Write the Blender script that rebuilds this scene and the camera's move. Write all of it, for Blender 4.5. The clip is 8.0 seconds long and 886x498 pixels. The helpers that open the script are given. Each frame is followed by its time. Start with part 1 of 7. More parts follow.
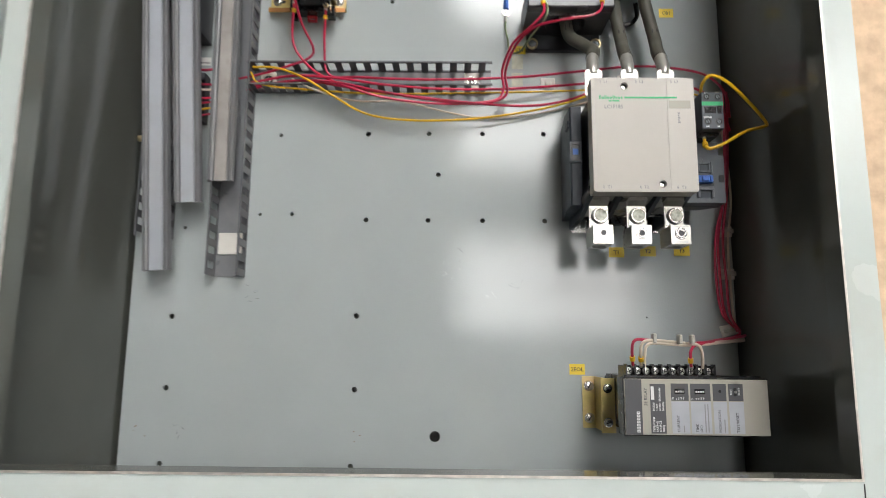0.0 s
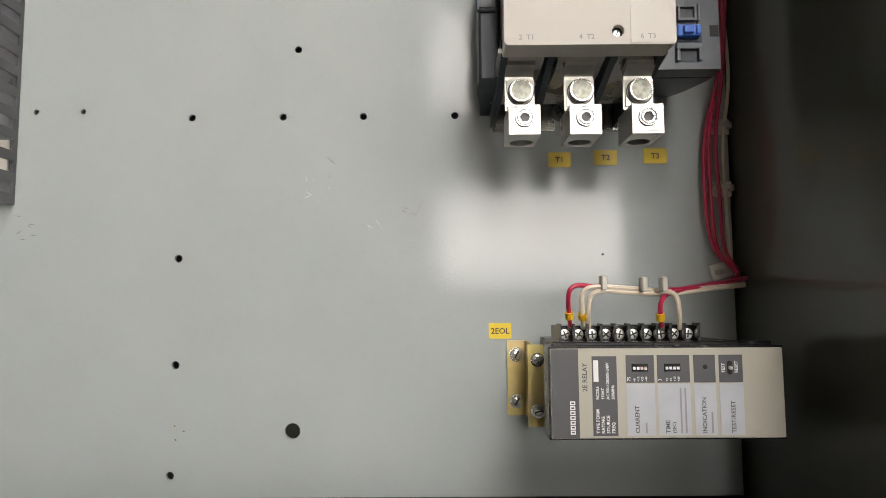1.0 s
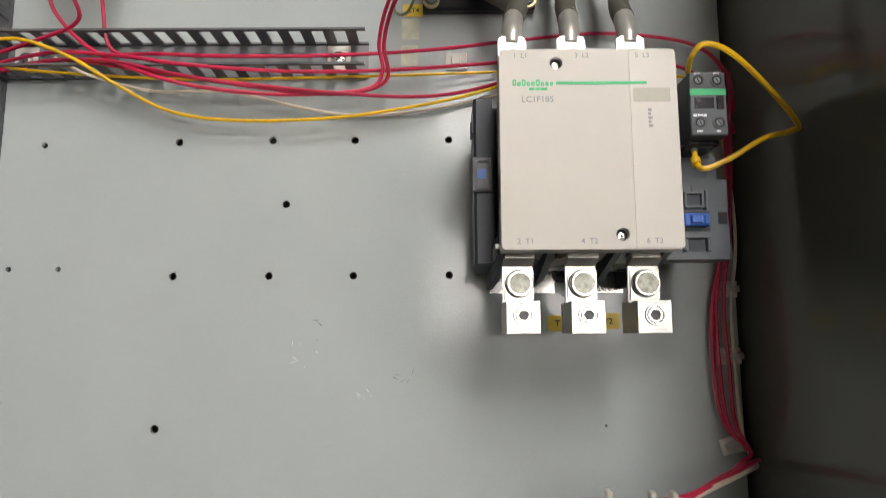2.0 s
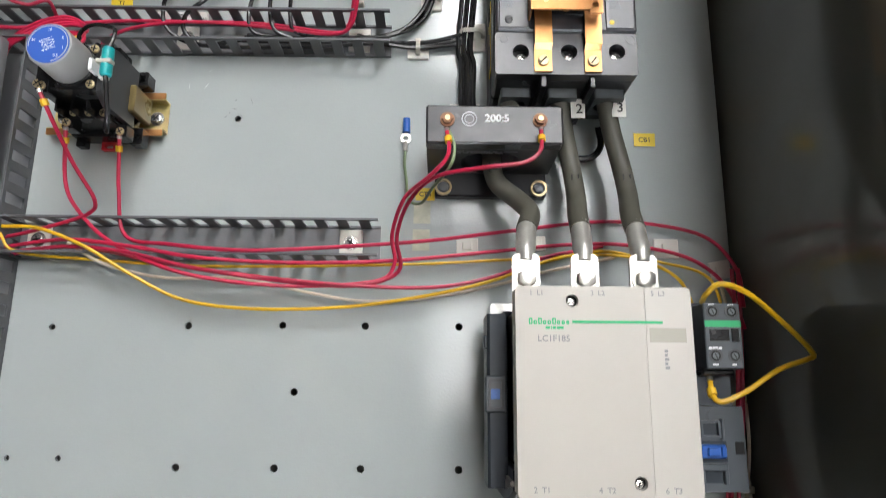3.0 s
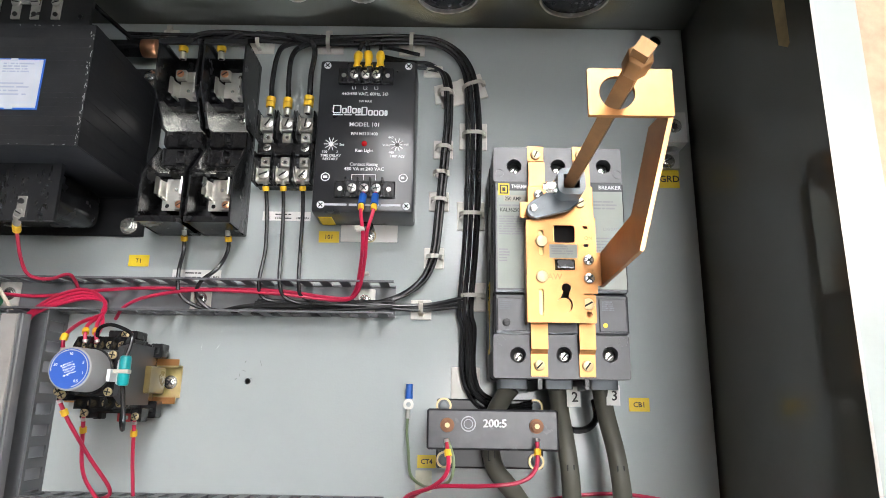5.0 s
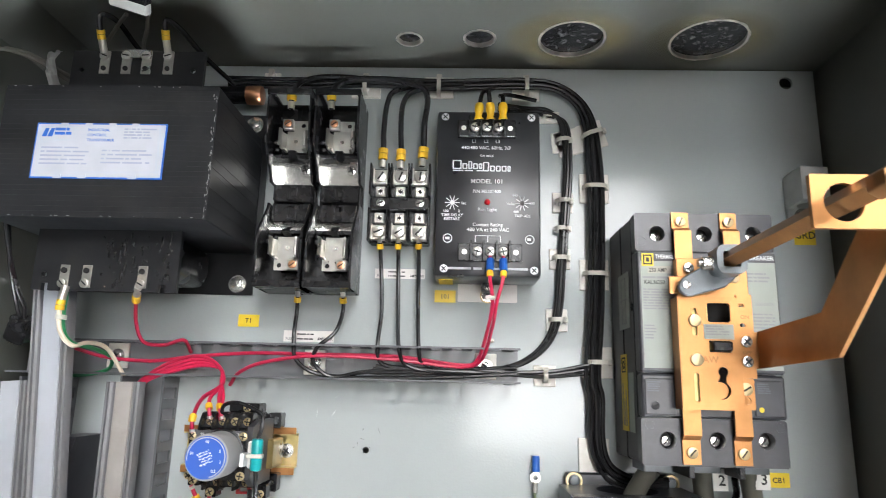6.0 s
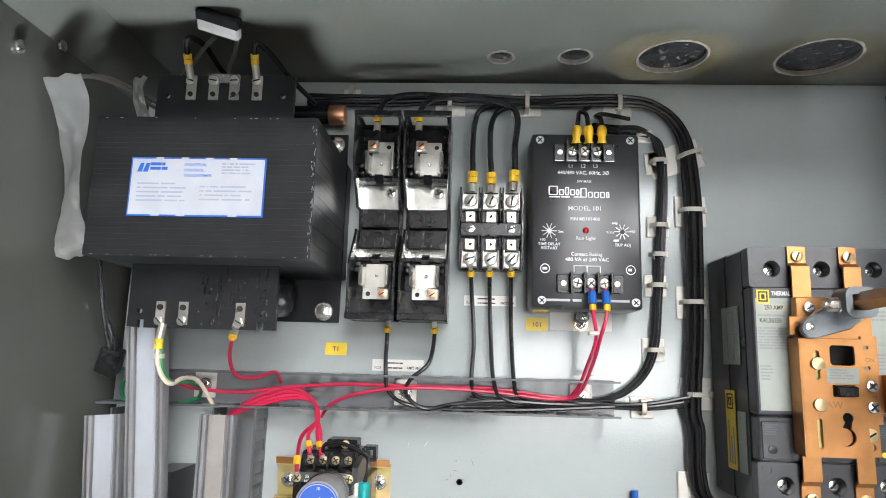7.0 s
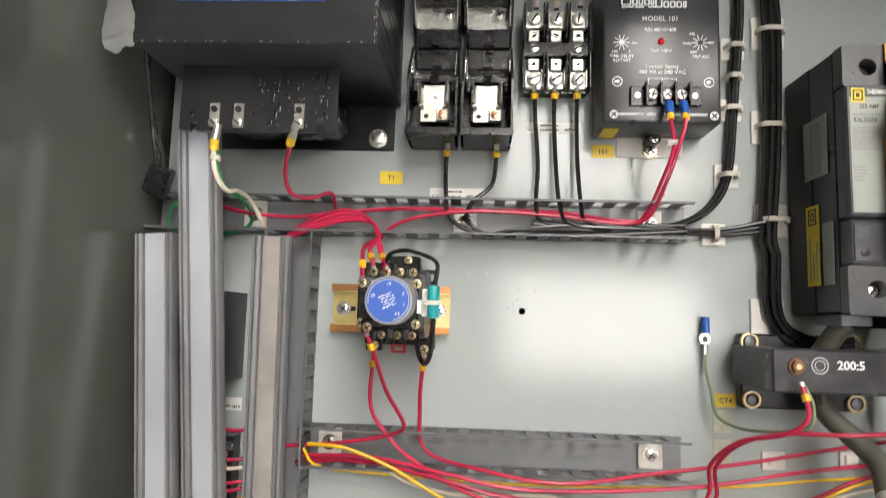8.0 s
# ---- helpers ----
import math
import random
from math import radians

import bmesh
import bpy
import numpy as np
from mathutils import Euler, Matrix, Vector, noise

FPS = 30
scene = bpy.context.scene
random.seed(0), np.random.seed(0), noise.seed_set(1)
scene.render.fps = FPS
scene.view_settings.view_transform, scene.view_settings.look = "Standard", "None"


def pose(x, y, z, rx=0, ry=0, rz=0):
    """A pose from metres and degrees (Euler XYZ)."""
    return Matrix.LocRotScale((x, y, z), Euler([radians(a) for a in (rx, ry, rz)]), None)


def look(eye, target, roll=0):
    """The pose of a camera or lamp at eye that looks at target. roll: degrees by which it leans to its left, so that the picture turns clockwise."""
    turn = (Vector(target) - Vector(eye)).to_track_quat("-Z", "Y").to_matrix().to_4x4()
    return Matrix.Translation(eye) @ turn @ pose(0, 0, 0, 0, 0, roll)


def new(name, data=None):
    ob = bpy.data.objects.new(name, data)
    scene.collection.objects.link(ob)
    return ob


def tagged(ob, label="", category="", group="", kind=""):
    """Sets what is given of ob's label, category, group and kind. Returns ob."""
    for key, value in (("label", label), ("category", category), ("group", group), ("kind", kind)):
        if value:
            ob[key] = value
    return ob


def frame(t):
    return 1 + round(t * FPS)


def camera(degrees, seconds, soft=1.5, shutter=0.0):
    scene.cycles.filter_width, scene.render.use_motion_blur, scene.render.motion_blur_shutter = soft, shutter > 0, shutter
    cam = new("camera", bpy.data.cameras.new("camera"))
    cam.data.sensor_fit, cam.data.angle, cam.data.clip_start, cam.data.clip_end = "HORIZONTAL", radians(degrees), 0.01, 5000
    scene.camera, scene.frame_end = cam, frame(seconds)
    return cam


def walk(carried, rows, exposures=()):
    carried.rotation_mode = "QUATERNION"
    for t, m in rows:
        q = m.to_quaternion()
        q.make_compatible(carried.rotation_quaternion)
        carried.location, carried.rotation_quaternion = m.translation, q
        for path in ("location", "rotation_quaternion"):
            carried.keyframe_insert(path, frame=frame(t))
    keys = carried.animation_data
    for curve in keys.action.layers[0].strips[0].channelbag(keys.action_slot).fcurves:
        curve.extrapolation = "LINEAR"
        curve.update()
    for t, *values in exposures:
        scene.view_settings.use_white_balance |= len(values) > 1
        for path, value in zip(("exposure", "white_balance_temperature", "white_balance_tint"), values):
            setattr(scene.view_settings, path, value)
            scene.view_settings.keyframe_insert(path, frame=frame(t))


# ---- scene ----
cam = camera(69.5, 8.0, 0.7, 0.2)
PATH = [
    (0, (0.016, -0.757, 1.221), (-0.006, 1.218, 1.534), 0.5),
    (0.5, (0.099, -0.596, 1.225), (0.076, 1.391, 1.45), 0.1),
    (1, (0.123, -0.513, 1.223), (0.11, 1.48, 1.391), -0.4),
    (1.2, (0.121, -0.504, 1.235), (0.113, 1.488, 1.407), -0.6),
    (2.3, (0.126, -0.497, 1.365), (0.133, 1.479, 1.677), -0.1),
    (2.5, (0.126, -0.497, 1.384), (0.139, 1.473, 1.729), 0.0),
    (3, (0.113, -0.513, 1.438), (0.127, 1.442, 1.86), 0.5),
    (3.5, (0.113, -0.537, 1.522), (0.129, 1.408, 1.989), 0.8),
    (3.7, (0.116, -0.543, 1.557), (0.114, 1.401, 2.025), 0.8),
    (4, (0.115, -0.545, 1.588), (0.13, 1.39, 2.095), 1.0),
    (4.2, (0.118, -0.541, 1.608), (0.132, 1.395, 2.111), 1.0),
    (5.3, (0.114, -0.59, 1.656), (0.086, 1.353, 2.13), 0.9),
    (5.5, (0.095, -0.589, 1.674), (0.056, 1.356, 2.138), 1.1),
    (6, (0.02, -0.571, 1.715), (-0.041, 1.382, 2.139), 1.4),
    (6.5, (-0.016, -0.566, 1.75), (-0.092, 1.395, 2.135), 1.5),
    (7, (-0.052, -0.566, 1.764), (-0.146, 1.403, 2.101), 1.5),
    (7.5, (-0.081, -0.551, 1.732), (-0.174, 1.427, 2.018), 1.5),
    (8, (-0.098, -0.526, 1.653), (-0.203, 1.46, 1.87), 1.7),
]
LAY = pose(0, -1.55, 0, -90)          # the enclosure lies on its back: plate in the plane z = 0
walk(cam, [(t, LAY @ look(eye, target, roll)) for t, eye, target, roll in PATH], exposures=[(0, -0.28, 6450, 10), (0.5, -0.1, 6550, 11), (1, -0.1, 6850, 12), (2.5, -0.2, 6550, 11), (3.0, -0.08, 6300, 10), (3.5, 0.1, 6300, 10), (5.5, 0.12, 6300, 11), (6.5, 0.26, 6250, 10), (7.5, 0.24, 6250, 10), (8.0, 0.02, 6800, 11)])

# ---- world and light ----
world = bpy.data.worlds.new("world")
scene.world = world
world.use_nodes = True
world.node_tree.nodes["Background"].inputs[0].default_value = (0.8, 0.9, 1.0, 1)
world.node_tree.nodes["Background"].inputs[1].default_value = 0.05
LAMP = 17.0
CEIL = 3.5
FLOOR = -0.045


# ---- materials ----
def mat(name, col, rough=0.5, metal=0.0, var=0.08, scale=30.0, bump=0.0, bscale=200.0, stain=0.0, stain_col=None,
        sscale=6.0, coat=0.0, spec=0.5, emit=0.0, rvar=0.1, per=0.0):
    m = bpy.data.materials.new(name)
    m.use_nodes = True
    nt = m.node_tree
    b = nt.nodes["Principled BSDF"]
    b.inputs["Metallic"].default_value = metal
    b.inputs["Specular IOR Level"].default_value = spec
    b.inputs["Coat Weight"].default_value = coat
    co = nt.nodes.new("ShaderNodeTexCoord")
    n1 = nt.nodes.new("ShaderNodeTexNoise")
    n1.inputs["Scale"].default_value = scale
    n1.inputs["Detail"].default_value = 6
    nt.links.new(co.outputs["Object"], n1.inputs["Vector"])
    ramp = nt.nodes.new("ShaderNodeMapRange")
    ramp.inputs["From Min"].default_value, ramp.inputs["From Max"].default_value = 0.3, 0.7
    ramp.inputs["To Min"].default_value, ramp.inputs["To Max"].default_value = 1 - var, 1 + var
    nt.links.new(n1.outputs["Fac"], ramp.inputs["Value"])
    mul = nt.nodes.new("ShaderNodeVectorMath")
    mul.operation = "SCALE"
    mul.inputs[0].default_value = col[:3]
    nt.links.new(ramp.outputs["Result"], mul.inputs["Scale"])
    out = mul.outputs["Vector"]
    if per:
        oi = nt.nodes.new("ShaderNodeObjectInfo")
        mr = nt.nodes.new("ShaderNodeMapRange")
        mr.inputs["To Min"].default_value, mr.inputs["To Max"].default_value = 1 - per, 1 + per
        nt.links.new(oi.outputs["Random"], mr.inputs["Value"])
        m2 = nt.nodes.new("ShaderNodeVectorMath")
        m2.operation = "SCALE"
        nt.links.new(out, m2.inputs[0])
        nt.links.new(mr.outputs["Result"], m2.inputs["Scale"])
        out = m2.outputs["Vector"]
    if stain:
        n2 = nt.nodes.new("ShaderNodeTexNoise")
        n2.inputs["Scale"].default_value = sscale
        n2.inputs["Detail"].default_value = 8
        n2.inputs["Roughness"].default_value = 0.65
        nt.links.new(co.outputs["Object"], n2.inputs["Vector"])
        r2 = nt.nodes.new("ShaderNodeMapRange")
        r2.inputs["From Min"].default_value, r2.inputs["From Max"].default_value = 0.52, 0.75
        r2.inputs["To Max"].default_value = stain
        nt.links.new(n2.outputs["Fac"], r2.inputs["Value"])
        mx = nt.nodes.new("ShaderNodeMix")
        mx.data_type = "RGBA"
        nt.links.new(r2.outputs["Result"], mx.inputs["Factor"])
        nt.links.new(out, mx.inputs["A"])
        mx.inputs["B"].default_value = (*(stain_col or [c * 0.5 for c in col[:3]]), 1)
        out = mx.outputs["Result"]
    nt.links.new(out, b.inputs["Base Color"])
    rr = nt.nodes.new("ShaderNodeMapRange")
    rr.inputs["From Min"].default_value, rr.inputs["From Max"].default_value = 0.3, 0.7
    rr.inputs["To Min"].default_value, rr.inputs["To Max"].default_value = rough * (1 - rvar), min(1, rough * (1 + rvar))
    nt.links.new(n1.outputs["Fac"], rr.inputs["Value"])
    nt.links.new(rr.outputs["Result"], b.inputs["Roughness"])
    if bump:
        n3 = nt.nodes.new("ShaderNodeTexNoise")
        n3.inputs["Scale"].default_value = bscale
        n3.inputs["Detail"].default_value = 2
        nt.links.new(co.outputs["Object"], n3.inputs["Vector"])
        bp = nt.nodes.new("ShaderNodeBump")
        bp.inputs["Strength"].default_value = bump
        bp.inputs["Distance"].default_value = 0.0005
        nt.links.new(n3.outputs["Fac"], bp.inputs["Height"])
        nt.links.new(bp.outputs["Normal"], b.inputs["Normal"])
    if emit:
        b.inputs["Emission Color"].default_value = (*col[:3], 1)
        b.inputs["Emission Strength"].default_value = emit
    return m


M_PLATE = mat("plate_enamel", (0.372, 0.405, 0.403), 0.055, var=0.035, scale=9, bump=0.15, bscale=480, stain=0.25, stain_col=(0.43, 0.43, 0.38), sscale=5, spec=0.32)
# Flange enamel darkened: the inner walls' shade is put into this colour.
M_BOX = mat("shaded_enclosure_enamel", (0.110, 0.114, 0.101), 0.085, var=0.12, scale=5, bump=0.05, bscale=300, stain=0.55, stain_col=(0.10, 0.087, 0.064), sscale=3.2, spec=0.5, rvar=0.4)
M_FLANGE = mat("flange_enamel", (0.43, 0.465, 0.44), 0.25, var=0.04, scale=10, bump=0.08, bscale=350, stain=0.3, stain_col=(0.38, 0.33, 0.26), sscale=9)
M_BAREEDGE = mat("worn_bare_steel", (0.62, 0.58, 0.53), 0.35, 0.7, var=0.25, scale=90)
M_FLOOR = mat("tan_floor", (0.52, 0.37, 0.24), 0.55, var=0.16, scale=45, bump=0.4, bscale=90, stain=0.55, stain_col=(0.34, 0.24, 0.16), sscale=38)
M_ROOM = mat("grey_room_paint", (0.10, 0.098, 0.095), 0.8, var=0.05)
M_WHITE = mat("white_paint", (0.62, 0.62, 0.60), 0.7, var=0.03)
M_CEIL = mat("grey_ceiling_paint", (0.26, 0.26, 0.255), 0.8, var=0.04)
M_DIFF = mat("lamp_diffuser", (1.0, 0.985, 0.965), 0.6, var=0.0, emit=LAMP)
# Overhead lamp set weaker to hold down its reflection in the plate.
M_DIFF0 = mat("dimmer_lamp_diffuser", (1.0, 0.985, 0.965), 0.6, var=0.0, emit=LAMP * 0.85)
M_DIFF3 = mat("bright_lamp_diffuser", (1.0, 0.985, 0.965), 0.6, var=0.0, emit=LAMP * 2.4)
M_DUCT = mat("duct_grey_plastic", (0.105, 0.108, 0.115), 0.38, var=0.08, scale=25, stain=0.3, stain_col=(0.2, 0.195, 0.19), sscale=20)
# Same duct plastic, lightened for the light that reaches the base.
M_DUCTB = mat("lit_duct_base_plastic", (0.17, 0.175, 0.185), 0.3, var=0.08, scale=25, stain=0.3, stain_col=(0.3, 0.29, 0.28), sscale=20)
M_COVER = mat("duct_cover_plastic", (0.37, 0.39, 0.425), 0.40, var=0.07, scale=18, stain=0.45, stain_col=(0.33, 0.30, 0.28), sscale=14)
# Dusty brown cover plastic, darkened further for the shade on it.
M_COVERD = mat("dusty_shaded_cover_plastic", (0.29, 0.27, 0.255), 0.5, var=0.15, scale=30, stain=0.6, stain_col=(0.20, 0.17, 0.15), sscale=22)
M_RAIL = mat("duct_cover_rail", (0.175, 0.175, 0.185), 0.4, var=0.15, scale=22, stain=0.45, stain_col=(0.25, 0.22, 0.20), sscale=18)
M_BLACK = mat("black_plastic", (0.011, 0.011, 0.012), 0.26, var=0.25, scale=60, bump=0.05, spec=0.4)
M_BAKE = mat("black_bakelite", (0.012, 0.0125, 0.015), 0.30, var=0.25, scale=50, stain=0.35, stain_col=(0.026, 0.027, 0.030), sscale=25, spec=0.5)
# Bakelite of the case, lightened for the lamp haze on the breaker's upper faces.
M_HAZED = mat("haze_lightened_bakelite", (0.030, 0.031, 0.037), 0.34, var=0.25, scale=60, bump=0.06, bscale=160, stain=0.7, stain_col=(0.065, 0.065, 0.072), sscale=22, spec=0.7)
M_SATIN = mat("satin_black_case", (0.014, 0.015, 0.018), 0.30, var=0.2, scale=30, stain=0.5, stain_col=(0.030, 0.031, 0.034), sscale=14, spec=0.75)
M_CT = mat("scuffed_black_moulding", (0.042, 0.042, 0.047), 0.26, var=0.3, scale=50, stain=0.6, stain_col=(0.10, 0.10, 0.105), sscale=26, spec=0.45)
M_TRBLK = mat("black_varnished_steel", (0.014, 0.0145, 0.016), 0.38, var=0.3, scale=40, bump=0.15, bscale=150, stain=0.35, stain_col=(0.04, 0.038, 0.034), sscale=22, spec=0.28)
M_SLATE = mat("slate_plastic", (0.030, 0.038, 0.048), 0.38, var=0.12, scale=40, spec=0.28)
M_SLATE2 = mat("worn_slate_plastic", (0.075, 0.086, 0.098), 0.42, var=0.12, scale=40)
M_CREAM = mat("cream_plastic", (0.50, 0.475, 0.435), 0.5, var=0.03, scale=20, bump=0.03, bscale=600, stain=0.15, stain_col=(0.42, 0.385, 0.335), sscale=12, spec=0.25)
M_CREAM2 = mat("pale_cream_panel", (0.53, 0.505, 0.465), 0.48, var=0.02, spec=0.25)
M_TAN = mat("beige_relay_face", (0.38, 0.36, 0.305), 0.5, var=0.04)
M_GREYP = mat("dark_grey_print", (0.068, 0.070, 0.076), 0.5, var=0.05)
M_SILVERL = mat("silver_label", (0.42, 0.435, 0.475), 0.4, 0.1, var=0.07, scale=50, spec=0.25)
M_PRINTB = mat("faded_blue_print", (0.29, 0.315, 0.40), 0.5, var=0.1)
M_TIN = mat("tinned_metal", (0.58, 0.57, 0.53), 0.30, 0.85, var=0.12, scale=80, bump=0.35, bscale=220, stain=0.3, stain_col=(0.55, 0.52, 0.45), sscale=60)
M_ZINC = mat("zinc_steel", (0.60, 0.60, 0.57), 0.24, 0.85, var=0.15, scale=60, bump=0.2, bscale=200)
M_SMOKE = mat("smoked_shield_metal", (0.30, 0.28, 0.25), 0.28, 0.8, var=0.2, scale=40, bump=0.3, bscale=60)
M_BARREL = mat("dull_tinned_barrel", (0.55, 0.54, 0.50), 0.36, 0.6, var=0.14, scale=60)
M_ALU = mat("bare_aluminium", (0.50, 0.51, 0.50), 0.45, 0.35, var=0.1, scale=60, bump=0.1)
M_BOLT = mat("stamped_bolt_steel", (0.34, 0.35, 0.30), 0.45, 0.7, var=0.35, scale=300, bump=0.6, bscale=500)
M_CHROM = mat("yellow_chromate", (0.60, 0.49, 0.20), 0.36, 0.7, var=0.18, scale=45, stain=0.6, stain_col=(0.60, 0.38, 0.34), sscale=35)
M_BRASS = mat("gold_plated_steel", (0.44, 0.215, 0.082), 0.34, 0.85, var=0.2, scale=35, bump=0.15, bscale=90, stain=0.55, stain_col=(0.38, 0.155, 0.058), sscale=40)
M_BRSCREW = mat("brass_screw", (0.52, 0.42, 0.24), 0.38, 0.8, var=0.1)
M_ROD = mat("bronzed_rod", (0.25, 0.125, 0.048), 0.40, 0.6, var=0.3, scale=40)
M_CASTZ = mat("cast_zinc", (0.155, 0.17, 0.18), 0.44, 0.5, var=0.18, scale=60, bump=0.3, bscale=160)
M_COPPER = mat("copper", (0.72, 0.36, 0.20), 0.3, 0.95, var=0.15)
M_TARN = mat("tarnished_copper", (0.20, 0.095, 0.05), 0.5, 0.4, var=0.25, scale=90, spec=0.3)
M_RED = mat("red_wire", (0.45, 0.015, 0.058), 0.32, var=0.1, scale=40, per=0.16)
M_YEL = mat("yellow_wire", (0.70, 0.42, 0.01), 0.36, var=0.1, scale=40)
M_WHT = mat("white_wire", (0.66, 0.58, 0.46), 0.42, var=0.1, scale=40)
M_BLKW = mat("black_wire", (0.016, 0.016, 0.017), 0.24, var=0.2, scale=40)
M_GRNW = mat("green_wire", (0.02, 0.22, 0.08), 0.4, var=0.1)
M_OLIVE = mat("olive_green_wire", (0.20, 0.26, 0.14), 0.5, var=0.15)
M_CABLE = mat("olive_grey_cable", (0.085, 0.082, 0.065), 0.55, var=0.15, scale=30, bump=0.08)
M_LABEL = mat("yellow_label", (0.72, 0.52, 0.02), 0.42, var=0.04)
M_MARK = mat("yellow_marker", (0.74, 0.45, 0.02), 0.45, var=0.08, per=0.1)
M_INK = mat("black_ink", (0.02, 0.02, 0.02), 0.6, var=0)
M_FAINT = mat("faint_print", (0.42, 0.43, 0.46), 0.5, var=0)
M_INKG = mat("grey_ink", (0.25, 0.25, 0.26), 0.6, var=0)
M_PRINT = mat("white_print", (0.72, 0.73, 0.74), 0.5, var=0)
M_GREEN = mat("green_print", (0.03, 0.42, 0.16), 0.45, var=0.02)
M_BASE = mat("white_nylon", (0.66, 0.64, 0.59), 0.5, var=0.05, stain=0.25, stain_col=(0.5, 0.46, 0.38), sscale=40)
M_TIE = mat("natural_nylon_tie", (0.50, 0.48, 0.42), 0.45, var=0.06)
M_BLUE = mat("blue_plastic", (0.015, 0.10, 0.42), 0.38, var=0.08)
M_BLUEK = mat("blue_dial", (0.03, 0.10, 0.42), 0.45, var=0.04)
M_GREYK = mat("grey_knob", (0.30, 0.30, 0.295), 0.45, var=0.06)
M_TEAL = mat("teal_varistor", (0.01, 0.30, 0.31), 0.3, var=0.06)
M_REDP = mat("red_plastic", (0.45, 0.012, 0.02), 0.35, var=0.05)
M_PAPER = mat("white_paper", (0.70, 0.69, 0.66), 0.7, var=0.05, stain=0.2, stain_col=(0.5, 0.47, 0.4), sscale=40)
M_KRAFT = mat("grey_cloth_sheet", (0.30, 0.29, 0.27), 0.75, var=0.1, scale=25)
M_SHEET = mat("grey_white_insulating_sheet", (0.34, 0.34, 0.33), 0.55, var=0.12, scale=22, stain=0.3, stain_col=(0.34, 0.33, 0.31), sscale=18)
M_LABELG = mat("breaker_label", (0.315, 0.34, 0.305), 0.5, var=0.06, spec=0.3)
# Flat near-black; in wells, slots and sockets it stands for their shade.
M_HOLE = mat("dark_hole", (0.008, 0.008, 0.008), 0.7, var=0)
M_LED = mat("red_lens", (0.5, 0.01, 0.015), 0.2, var=0)
M_SPECK = mat("black_with_dust", (0.012, 0.012, 0.013), 0.2, var=0.1, bump=0.5, bscale=60, stain=0.45, stain_col=(0.5, 0.5, 0.5), sscale=160)


# ---- mesh helpers ----
def box(bm, x0, x1, y0, y1, z0, z1, bev=0.0, seg=1):
    g = bmesh.ops.create_cube(bm, size=1.0, matrix=Matrix.Translation(((x0 + x1) / 2, (y0 + y1) / 2, (z0 + z1) / 2)) @ Matrix.Diagonal((x1 - x0, y1 - y0, z1 - z0, 1)))
    if bev:
        es = list({e for v in g["verts"] for e in v.link_edges})
        bmesh.ops.bevel(bm, geom=es, offset=bev, segments=seg, affect="EDGES", profile=0.5)
    return bm


def cyl(bm, c, r, h, axis="z", seg=20, r2=None, bev=0.0):
    """Cylinder from the centre of its base c along the axis."""
    rot = {"z": Matrix(), "x": Matrix.Rotation(radians(90), 4, "Y"), "y": Matrix.Rotation(radians(-90), 4, "X"), "-z": Matrix.Rotation(radians(180), 4, "X")}[axis]
    g = bmesh.ops.create_cone(bm, cap_ends=True, segments=seg, radius1=r, radius2=r if r2 is None else r2, depth=h,
                              matrix=Matrix.Translation(c) @ rot @ Matrix.Translation((0, 0, h / 2)))
    if bev:
        es = list({e for v in g["verts"] for e in v.link_edges if len(e.link_faces) == 2 and e.calc_face_angle(0) > 0.8})
        bmesh.ops.bevel(bm, geom=es, offset=bev, segments=2, affect="EDGES", profile=0.5)
    return bm


def prism(bm, pts, axis, a, b):
    """Outline pts (2D) extruded along the axis from a to b. Axis x: pts are (y, z); y: (x, z); z: (x, y)."""
    def at(p, h):
        return {"x": (h, p[0], p[1]), "y": (p[0], h, p[1]), "z": (p[0], p[1], h)}[axis]
    lo = [bm.verts.new(at(p, a)) for p in pts]
    hi = [bm.verts.new(at(p, b)) for p in pts]
    n = len(pts)
    bm.faces.new(lo)
    bm.faces.new(hi)
    for i in range(n):
        bm.faces.new((lo[i], lo[(i + 1) % n], hi[(i + 1) % n], hi[i]))
    bmesh.ops.recalc_face_normals(bm, faces=bm.faces[:])
    return bm


def circle(x, y, r, n=16, ph=0.0):
    return [(x + r * math.cos(2 * math.pi * i / n + ph), y + r * math.sin(2 * math.pi * i / n + ph)) for i in range(n)]


def holed(bm, outline, holes, axis, a, b):
    """A sheet with through holes: outline and holes are 2D loops, extruded along the axis from a to b."""
    def at(p, h):
        return {"x": (h, p[0], p[1]), "y": (p[0], h, p[1]), "z": (p[0], p[1], h)}[axis]
    edges = []
    for loop in [outline, *holes]:
        vs = [bm.verts.new(at(p, a)) for p in loop]
        edges += [bm.edges.new((vs[i], vs[(i + 1) % len(vs)])) for i in range(len(vs))]
    g = bmesh.ops.triangle_fill(bm, use_beauty=True, use_dissolve=False, edges=edges)
    faces = [f for f in g["geom"] if isinstance(f, bmesh.types.BMFace)]
    ex = bmesh.ops.extrude_face_region(bm, geom=faces)
    d = {"x": (b - a, 0, 0), "y": (0, b - a, 0), "z": (0, 0, b - a)}[axis]
    bmesh.ops.translate(bm, verts=[v for v in ex["geom"] if isinstance(v, bmesh.types.BMVert)], vec=d)
    bmesh.ops.recalc_face_normals(bm, faces=bm.faces[:])
    return bm


